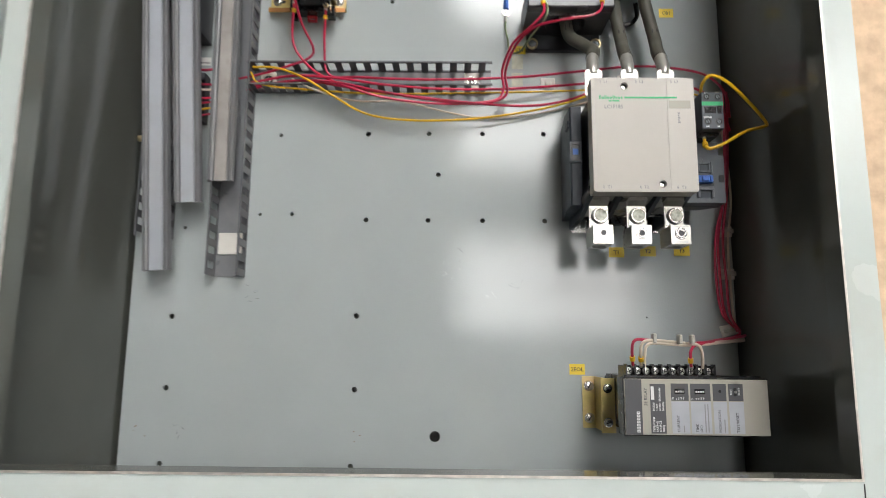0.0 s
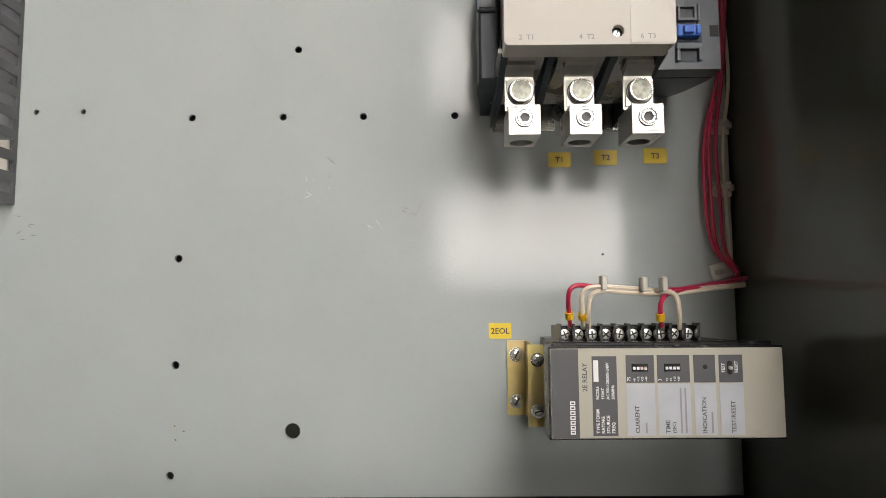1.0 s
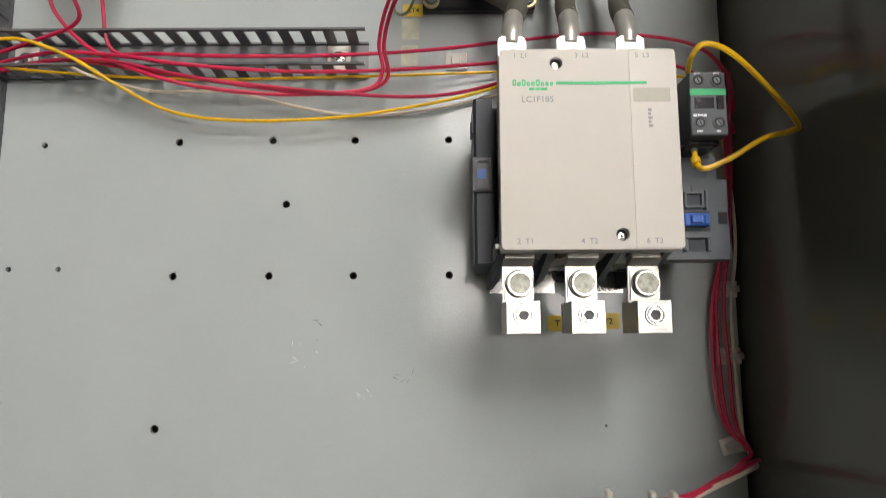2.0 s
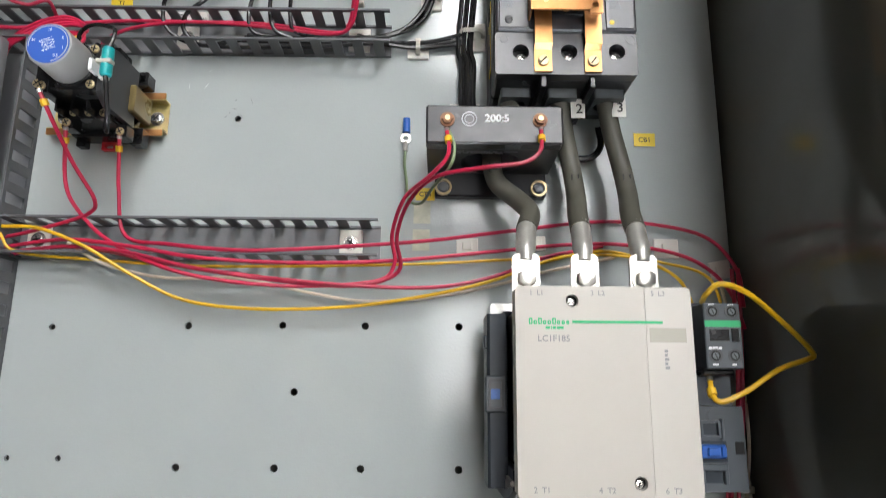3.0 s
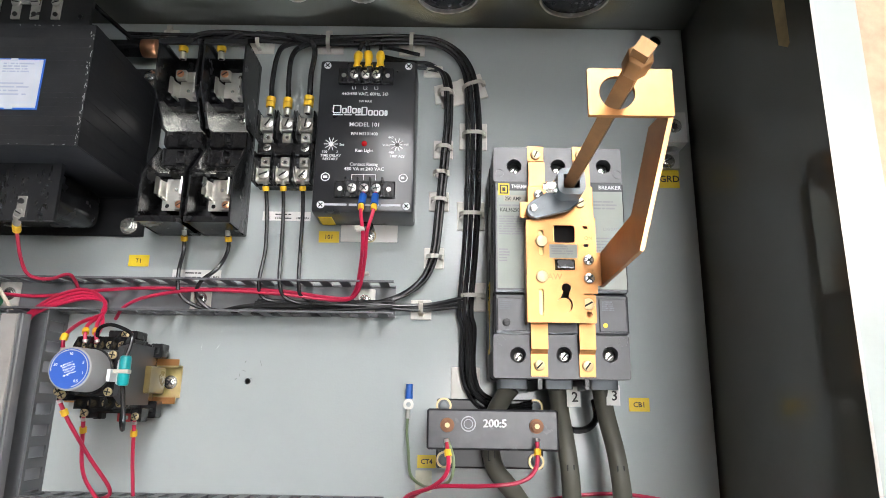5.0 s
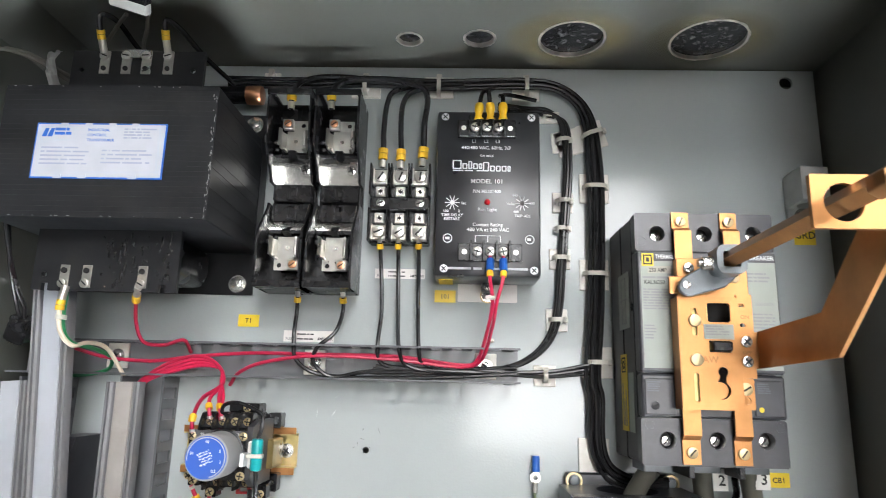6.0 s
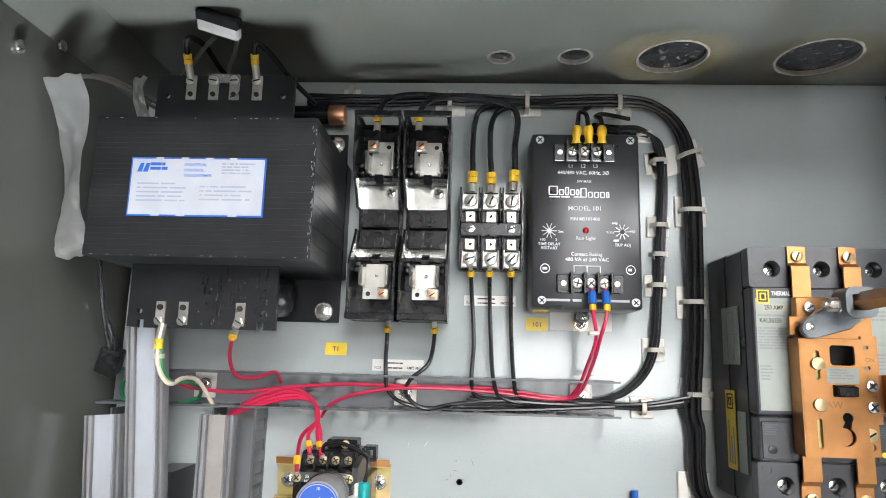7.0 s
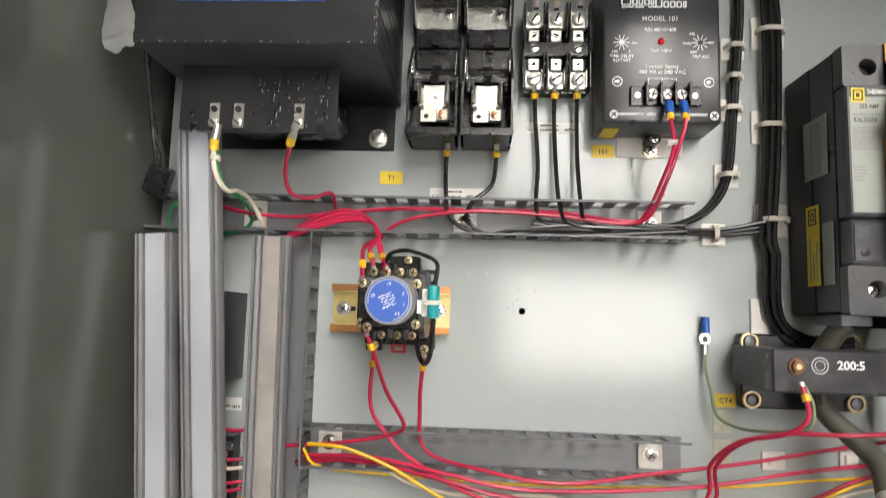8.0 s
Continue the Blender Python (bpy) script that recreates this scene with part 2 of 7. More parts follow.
def spline(pts, n=7):
    p = [Vector(q) for q in pts]
    p = [p[0] * 2 - p[1], *p, p[-1] * 2 - p[-2]]
    out = []
    for i in range(1, len(p) - 2):
        for k in range(n):
            t = k / n
            a, b, c, d = p[i - 1], p[i], p[i + 1], p[i + 2]
            out.append(0.5 * (2 * b + (c - a) * t + (2 * a - 5 * b + 4 * c - d) * t * t + (3 * b - a - 3 * c + d) * t ** 3))
    out.append(p[-2])
    return out


def tube(bm, pts, r, seg=8, n=7, smooth_path=True):
    line = spline(pts, n) if smooth_path else [Vector(q) for q in pts]
    rings = []
    side = None
    for i, q in enumerate(line):
        d = (line[min(i + 1, len(line) - 1)] - line[max(i - 1, 0)]).normalized()
        if side is None:
            side = d.orthogonal().normalized()
        side = (side - d * side.dot(d)).normalized()
        up = d.cross(side)
        rr = r(i / (len(line) - 1)) if callable(r) else r
        rings.append([bm.verts.new(q + (side * math.cos(2 * math.pi * k / seg) + up * math.sin(2 * math.pi * k / seg)) * rr) for k in range(seg)])
    for a, b in zip(rings, rings[1:]):
        for k in range(seg):
            bm.faces.new((a[k], a[(k + 1) % seg], b[(k + 1) % seg], b[k]))
    bm.faces.new(rings[0][::-1])
    bm.faces.new(rings[-1])
    return bm


def mesh(name, bm, material, smooth=True):
    me = bpy.data.meshes.new(name)
    bm.normal_update()
    bm.to_mesh(me)
    bm.free()
    me.materials.append(material)
    if smooth:
        me.shade_smooth()
        me.set_sharp_from_angle(angle=radians(35))
    return me


BASES = {}


def thing(name, at, label, category, group="", kind=""):
    e = new(name)
    e.empty_display_size = 0.02
    e.location = at
    BASES[e.name] = Vector(at)
    return tagged(e, label, category, group, kind)


def part(name, bm, material, parent=None, label=""):
    """One mesh object in plate coordinates under a thing or under a part."""
    ob = new(name, mesh(name, bm, material))
    if parent is not None:
        ob.parent = parent
        ob.matrix_parent_inverse = Matrix.Translation(-BASES.get(parent.name, Vector()))
    if label:
        ob["label"] = label
    return ob


def solo(name, bm, material, label, category, group="", kind=""):
    return tagged(part(name, bm, material), label, category, group, kind)


def B():
    return bmesh.new()


def text(parent, words, x, y, z, size, material, align="CENTER", rot=0, name="lettering", sx=1.0):
    """Lettering as a flat mesh, its base line at y."""
    cu = bpy.data.curves.new("letters", "FONT")
    cu.body, cu.size, cu.align_x, cu.extrude = words, size, align, 0.0
    cu.resolution_u = 2
    cu.offset = size * 0.016
    tmp = bpy.data.objects.new("letters", cu)
    scene.collection.objects.link(tmp)
    me = bpy.data.meshes.new_from_object(tmp.evaluated_get(bpy.context.evaluated_depsgraph_get()))
    bpy.data.objects.remove(tmp)
    bpy.data.curves.remove(cu)
    me.transform(pose(x, y, z, 0, 0, rot) @ Matrix.Diagonal((sx, 1, 1, 1)))
    me.name = name
    me.materials.clear()
    me.materials.append(material)
    ob = new(name, me)
    ob.parent = parent
    ob.matrix_parent_inverse = Matrix.Translation(-BASES.get(parent.name, Vector()))
    return ob


def bars(bm, x, y, z, w, h, rows=1, gap=0.5, rnd=None, words=1):
    """Plain bars in place of writing that cannot be read."""
    rnd = rnd or random
    for r in range(rows):
        yy = y - r * h * (1 + gap)
        ww = w * rnd.uniform(0.7, 1.0)
        cuts = sorted([0] + [rnd.uniform(0.1, 0.9) for _ in range(words - 1)] + [1])
        for a, b in zip(cuts, cuts[1:]):
            if b - a > 0.06:
                box(bm, x + ww * a, x + ww * (b - 0.04), yy - h, yy, z, z + 0.0001)
    return bm


def screw_bm(head, slot, x, y, z, r=0.0035, h=0.002, ang=30, cross=False, axis="z"):
    cyl(head, (x, y, z), r, h, "z", 14, bev=min(r, h) * 0.3)
    for a in ((ang, ang + 90) if cross else (ang,)):
        g = bmesh.ops.create_cube(slot, size=1, matrix=Matrix.Translation((x, y, z + h - 0.0001)) @ Matrix.Rotation(radians(a), 4, "Z") @ Matrix.Diagonal((r * 1.5, r * 0.28, 0.0006, 1)))


def screw(parent, x, y, z, r=0.0035, h=0.002, ang=30, cross=False, material=None, name="screw", washer=0.0):
    """A screw head with its slot, on a washer if one is given."""
    head, slot = B(), B()
    if washer:
        cyl(head, (x, y, z), washer, 0.0008, "z", 18)
    screw_bm(head, slot, x, y, z + (0.0007 if washer else 0), r, h, ang, cross)
    s = part(name, head, material or M_ZINC, parent)
    part("slot", slot, M_HOLE, s)
    return s


# ---- room ----
RX0, RX1, RY0, RY1 = -4.6, 5.2, -4.4, 4.6
solo("floor", box(B(), RX0, RX1, RY0, RY1, FLOOR - 0.1, FLOOR), M_FLOOR, "tan speckled floor under the enclosure", "floor", kind="structure")
for nm, b in (("wall_north", (RX0, RX1, RY1, RY1 + 0.12)), ("wall_west", (RX0 - 0.12, RX0, RY0, RY1)), ("wall_east", (RX1, RX1 + 0.12, RY0, RY1))):
    solo(nm, box(B(), *b, FLOOR, CEIL), M_ROOM, "plain painted room wall", "wall", kind="structure")
# Unseen low window and glowing sheet, added to brighten the enclosure's top wall.
WX0, WX1, WZ0, WZ1 = 0.20, 1.40, 0.55, 1.80
solo("wall_south", holed(B(), [(RX0, FLOOR), (RX1, FLOOR), (RX1, CEIL), (RX0, CEIL)], [[(WX0, WZ0), (WX1, WZ0), (WX1, WZ1), (WX0, WZ1)]], "y", RY0 - 0.12, RY0), M_ROOM, "plain painted room wall with an opening for the added window", "wall", kind="structure")
win = thing("added_window", ((WX0 + WX1) / 2, RY0, WZ0), "added low two-light window to brighten the enclosure top wall", "window", kind="structure")
part("added_window_frame", holed(B(), [(WX0, WZ0), (WX1, WZ0), (WX1, WZ1), (WX0, WZ1)], [[(WX0 + k * .60 + .04, WZ0 + .04), (WX0 + k * .60 + .56, WZ0 + .04), (WX0 + k * .60 + .56, WZ1 - .04), (WX0 + k * .60 + .04, WZ1 - .04)] for k in range(2)], "y", RY0 - 0.09, RY0 - 0.03), M_WHITE, win)
M_GLOW = mat("added_window_glow", (0.93, 0.97, 1.0), 0.9, var=0.0, emit=LAMP * 7.0)
solo("backdrop", box(B(), WX0 - 0.3, WX1 + 0.3, RY0 - 0.30, RY0 - 0.26, WZ0 - 0.2, WZ1 + 0.2), M_GLOW, "added glowing sheet outside the window opening", "backdrop", kind="structure")
solo("ceiling", box(B(), RX0, RX1, RY0, RY1, CEIL + 0.03, CEIL + 0.12), M_CEIL, "plain grey ceiling over the enclosure", "ceiling", kind="structure")


def ceiling_light(x, y):
    t = thing("ceiling_light", (x, y, CEIL), "long rectangular ceiling light with white diffuser", "lamp", "ceiling lights")
    part("frame", holed(B(), [(x - .63, y - .33), (x + .63, y - .33), (x + .63, y + .33), (x - .63, y + .33)],
                        [[(x - .6, y - .3), (x + .6, y - .3), (x + .6, y + .3), (x - .6, y + .3)]], "z", CEIL - 0.01, CEIL + 0.03), M_WHITE, t)
    part("diffuser", box(B(), x - .598, x + .598, y - .298, y + .298, CEIL, CEIL + 0.012), M_DIFF3 if y > 2 else M_DIFF0 if y < 1 else M_DIFF, t)


for lx, ly in ((0.68, 0.10), (0.68, 1.22), (2.50, 1.22), (0.68, 2.34), (1.60, 3.46)):
    ceiling_light(lx, ly)

# ---- enclosure ----
X0, X1, Y0, Y1 = -0.368, 0.356, -0.482, 0.471
ZB, ZF = -0.035, 0.243
enc = thing("enclosure", (0, 0, FLOOR), "grey-green enamelled steel control enclosure lying on its back, open", "enclosure", kind="structure")
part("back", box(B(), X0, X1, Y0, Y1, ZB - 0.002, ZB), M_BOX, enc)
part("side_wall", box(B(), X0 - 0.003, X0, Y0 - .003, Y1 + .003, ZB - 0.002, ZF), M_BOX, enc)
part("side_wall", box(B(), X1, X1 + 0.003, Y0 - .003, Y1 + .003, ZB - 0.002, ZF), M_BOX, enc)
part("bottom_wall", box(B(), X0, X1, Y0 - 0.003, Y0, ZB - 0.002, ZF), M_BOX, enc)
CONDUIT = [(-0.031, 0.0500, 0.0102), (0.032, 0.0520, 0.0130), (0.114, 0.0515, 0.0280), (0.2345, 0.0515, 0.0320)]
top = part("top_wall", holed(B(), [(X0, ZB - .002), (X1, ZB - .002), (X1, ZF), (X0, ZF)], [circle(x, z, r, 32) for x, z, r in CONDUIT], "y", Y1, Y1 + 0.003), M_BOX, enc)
for x, z, r in CONDUIT:
    bm = B()
    cyl(bm, (x, Y1 + 0.0034, z), r + 0.006, 0.004, "y", 32)
    part("hole_seal", bm, M_SPECK, top, "black dusty seal over a conduit hole")
    bm = B()
    rough_ring = [(x + (r + 0.0012 + 0.0012 * random.random()) * math.cos(2 * math.pi * i / 40), z + (r + 0.0012 + 0.0012 * random.random()) * math.sin(2 * math.pi * i / 40)) for i in range(40)]
    holed(bm, rough_ring, [circle(x, z, r - 0.0002, 40)], "y", Y1 - 0.0006, Y1 + 0.0032)
    part("hole_rim", bm, M_BAREEDGE, top, "bare cut metal rim")
def overspray(name, w, h):
    """Thin yellow-brown film that fades out from its middle, broken up by noise."""
    m = bpy.data.materials.new(name)
    m.use_nodes = True
    nt = m.node_tree
    b = nt.nodes["Principled BSDF"]
    b.inputs["Base Color"].default_value = (0.34, 0.27, 0.10, 1)
    b.inputs["Roughness"].default_value = 0.3
    co = nt.nodes.new("ShaderNodeTexCoord")
    sc = nt.nodes.new("ShaderNodeMapping")
    sc.inputs["Scale"].default_value = (1 / w, 1 / h, 1 / h)
    nt.links.new(co.outputs["Object"], sc.inputs["Vector"])
    gr = nt.nodes.new("ShaderNodeTexGradient")
    gr.gradient_type = "SPHERICAL"
    nt.links.new(sc.outputs["Vector"], gr.inputs["Vector"])
    ns = nt.nodes.new("ShaderNodeTexNoise")
    ns.inputs["Scale"].default_value = 40
    ns.inputs["Detail"].default_value = 6
    nt.links.new(co.outputs["Object"], ns.inputs["Vector"])
    mu = nt.nodes.new("ShaderNodeMath")
    mu.operation = "MULTIPLY"
    nt.links.new(gr.outputs["Fac"], mu.inputs[0])
    nt.links.new(ns.outputs["Fac"], mu.inputs[1])
    nt.links.new(mu.outputs["Value"], b.inputs["Alpha"])
    return m


M_SPRAY = overspray("yellow_overspray", 0.062, 0.050)
for x, z, r in CONDUIT[2:]:
    ob = new("overspray_film", mesh("overspray_film", holed(B(), circle(0, 0, 0.060, 36), [circle(0, 0, r + 0.003, 36)], "y", -0.0002, 0.0), M_SPRAY))
    ob.location = (x, Y1 - 0.0007, z)
    ob.parent = top
    ob["label"] = "thin yellowed paint overspray"
# front flange with its raised collar round the opening
OX0, OX1, OY0, OY1 = -0.349, 0.332, -0.425, 0.44
out = [(X0 - .003, Y0 - .003), (X1 + .003, Y0 - .003), (X1 + .003, Y1 + .003), (X0 - .003, Y1 + .003)]
inn = [(OX0, OY0), (OX1, OY0), (OX1, OY1), (OX0, OY1)]
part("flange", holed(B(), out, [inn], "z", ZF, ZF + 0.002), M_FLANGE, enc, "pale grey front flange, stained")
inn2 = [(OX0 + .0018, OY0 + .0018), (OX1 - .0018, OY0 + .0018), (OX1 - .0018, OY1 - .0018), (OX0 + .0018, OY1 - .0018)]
# The inner lip shares the shade-darkened wall colour.
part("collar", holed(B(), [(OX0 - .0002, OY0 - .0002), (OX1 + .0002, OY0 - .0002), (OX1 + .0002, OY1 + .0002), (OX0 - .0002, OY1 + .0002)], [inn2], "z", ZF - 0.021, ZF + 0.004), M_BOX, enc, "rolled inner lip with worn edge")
part("worn_edge", holed(B(), [(OX0 - .0001, OY0 - .0001), (OX1 + .0001, OY0 - .0001), (OX1 + .0001, OY1), (OX0, OY1)], [inn2], "z", ZF + 0.0041, ZF + 0.0044), M_BAREEDGE, enc)
part("weld_seam", box(B(), 0.3325, 0.3335, Y0, OY0 - 0.002, ZF + 0.002, ZF + 0.0023), M_HOLE, enc)
# corner gussets seen at the upper left
part("gusset", prism(B(), [(X0, Y1), (X0 + 0.03, Y1), (X0, Y1 - 0.03)], "z", 0.0, ZF), M_BOX, enc)
door = thing("enclosure_door", (-0.40, 0, FLOOR), "pale grey enclosure door swung open beside the box", "door")
bm = B()
box(bm, -1.09, X0 - 0.012, Y0, Y1, ZF - 0.024, ZF + 0.0, 0.002)
part("panel", bm, M_FLANGE, door)
for y in (-0.34, 0.33):
    bm = B()
    cyl(bm, (X0 - 0.0075, y - 0.03, ZF - 0.004), 0.0042, 0.06, "y", 12)
    part("hinge", bm, M_ZINC, door)

# ---- mounting plate ----
HOLES = [(-.086, -.066, .0030), (-.011, -.065, .0030), (.055, -.065, .0030), (.130, -.065, .0030), (.001, -.117, .0030), (-.086, -.174, .0030),
         (-.011, -.174, .0030), (.055, -.174, .0030), (.130, -.174, .0030), (-.094, -.290, .0032), (-.094, -.375, .0032), (-.313, -.292, .0032),
         (-.096, -.461, .0032), (0.0, -.427, .0062), (-.060, .111, .0028), (.326, .457, .0062), (-.194, -.068, .0025), (-.215, -.168, .0022),
         (-.176, -.168, .0022), (-.305, -.185, .0022), (-.314, -.375, .0032), (-.315, -.460, .0032), (.248, -.289, .0010), (.1065, .2185, .0018), (-.125, .4375, .0018)]
plate = solo("mounting_plate", holed(B(), [(-.364, -.478), (.3525, -.478), (.3525, .4695), (-.364, .4695)], [circle(x, y, r, 18) for x, y, r in HOLES], "z", 0.0, -0.003),
             M_PLATE, "grey-green enamelled steel mounting plate with drilled holes", "mounting plate", kind="structure")
bm = B()
for x, y in ((-.34, -.45), (.33, -.45), (-.34, .44), (.33, .43)):
    cyl(bm, (x, y, ZB), 0.005, -ZB - 0.003, "z", 10)
part("stand_off", bm, M_ZINC, enc)


# ---- wire ducts ----
def slotted_wall(bm, p, q, z0, z1, slant=0.0, pitch=0.0176, gap=0.0092, th=0.0016, foot=0.0040, lip=0.0022):
    """One side of a slotted duct from p to q: a foot strip, then fingers with a rim along the top."""
    p, q = Vector((*p, 0)), Vector((*q, 0))
    L = (q - p).length
    d = (q - p) / L
    nrm = Vector((-d.y, d.x, 0)) * th / 2

    def slab(pts):
        vs = []
        for s, z in pts:
            c = p + d * s
            vs.append((c + nrm + Vector((0, 0, z)), c - nrm + Vector((0, 0, z))))
        a = [bm.verts.new(v[0]) for v in vs]
        b = [bm.verts.new(v[1]) for v in vs]
        bm.faces.new(a)
        bm.faces.new(b[::-1])
        for i in range(len(a)):
            bm.faces.new((a[i], b[i], b[(i + 1) % len(a)], a[(i + 1) % len(a)]))
    slab([(0, z0), (L, z0), (L, z0 + foot), (0, z0 + foot)])
    zt = z1 - lip - 0.0015
    s = 0.0
    k = (zt - z0 - foot) * slant
    while s < L - 0.001:
        e = min(s + pitch - gap, L)
        slab([(s, z0 + foot), (e, z0 + foot), (min(e + k, L), zt), (min(s + k, L), zt)])
        s += pitch
    slab([(0, zt), (L, zt), (L, z1), (0, z1)])
    bmesh.ops.recalc_face_normals(bm, faces=bm.faces[:])
    return bm


def wire_duct(label, p, q, width, h, slant=0.0, pitch=0.0176, gap=0.0092):
    p, q = Vector(p), Vector(q)
    d = (q - p).normalized()
    n = Vector((-d.y, d.x))
    t = thing("wire_duct", ((p.x + q.x) / 2, (p.y + q.y) / 2, 0), label, "wire duct", "slotted wire ducts")
    bm = B()
    a, b = p + n * width / 2, p - n * width / 2
    c, e = q - n * width / 2, q + n * width / 2
    prism(bm, [tuple(a), tuple(b), tuple(c), tuple(e)], "z", 0.0006, 0.0022)
    part("base", bm, M_DUCTB, t)
    for s in (1, -1):
        part("side_wall", slotted_wall(B(), p + n * s * (width / 2 + .0008), q + n * s * (width / 2 + .0008), 0.0006, h, slant, pitch, gap), M_DUCT, t)
    return t


duct_up = wire_duct("grey slotted wire duct without cover, full of red wires", (-0.366, 0.184), (0.070, 0.184), 0.0262, 0.030)
duct_mid = wire_duct("grey slotted wire duct without cover below the timer", (-0.232, 0.0015), (0.0655, 0.0015), 0.0265, 0.030)
duct_v = wire_duct("grey slotted wire duct half covered by a loose cover", (-0.2465, 0.168), (-0.2475, -0.245), 0.034, 0.031)
duct_l = wire_duct("grey slotted wire duct under a loose cover", (-0.335, 0.166), (-0.335, -0.20), 0.030, 0.031)


def duct_cover(label, p, q, w0, z0, z1, face=None):
    """A loose snap-on cover: shallow tray with rolled edges, from p (height z0) to q (height z1)."""
    p, q = Vector((*p, z0)), Vector((*q, z1))
    d = (q - p).normalized()
    s = d.cross(Vector((0, 0, 1))).normalized()
    u = s.cross(d)
    h = w0 / 2
    t = thing("duct_cover", ((p.x + q.x) / 2, (p.y + q.y) / 2, (p.z + q.z) / 2), label, "duct cover", "loose duct covers")

    def bar(name, prof, material):
        bm = B()
        rings = [[bm.verts.new(c + s * a + u * b) for a, b in prof] for c in (p, q)]
        n = len(prof)
        for i in range(n):
            bm.faces.new((rings[0][i], rings[0][(i + 1) % n], rings[1][(i + 1) % n], rings[1][i]))
        for r in rings:
            bm.faces.new(r)
        bmesh.ops.recalc_face_normals(bm, faces=bm.faces[:])
        part(name, bm, material, t)
    bar("panel", [(-h + .0075, -.0020), (-h + .0085, -.0008), (0, -.0003), (h - .0085, -.0008), (h - .0075, -.0020), (h - .0085, -.0032), (-h + .0085, -.0032)], face or M_COVER)
    for k in (-1, 1):
        bar("rail", [(k * a, b) for a, b in ((h, -.0075), (h, -.0008), (h - .0010, .0012), (h - .0026, .0012), (h - .0030, -.0012), (h - .0040, -.0012), (h - .0046, .0010), (h - .0064, .0004),
                                             (h - .0076, -.0018), (h - .0076, -.0034), (h - .0020, -.0034), (h - .0016, -.0075))], M_RAIL)
    return t


duct_cover("pale grey plastic duct cover lying loose over the side duct", (-0.3465, 0.162), (-0.3185, -0.242), 0.031, 0.050, 0.041)
duct_cover("long pale grey duct cover lying loose, its end under the transformer", (-0.3065, 0.237), (-0.2870, -0.163), 0.031, 0.075, 0.043)
duct_cover("dusty pale grey duct cover lying askew on its duct, darkened for shade", (-0.2585, 0.1635), (-0.2525, -0.1365), 0.030, 0.0375, 0.0395, M_COVERD)


# ---- devices on the plate ----
def rounded(x0, x1, y0, y1, r, n=4):
    pts = []
    for cx, cy, a in ((x1 - r, y1 - r, 0), (x0 + r, y1 - r, 90), (x0 + r, y0 + r, 180), (x1 - r, y0 + r, 270)):
        for i in range(n + 1):
            b = radians(a + 90 * i / n)
            pts.append((cx + r * math.cos(b), cy + r * math.sin(b)))
    return pts


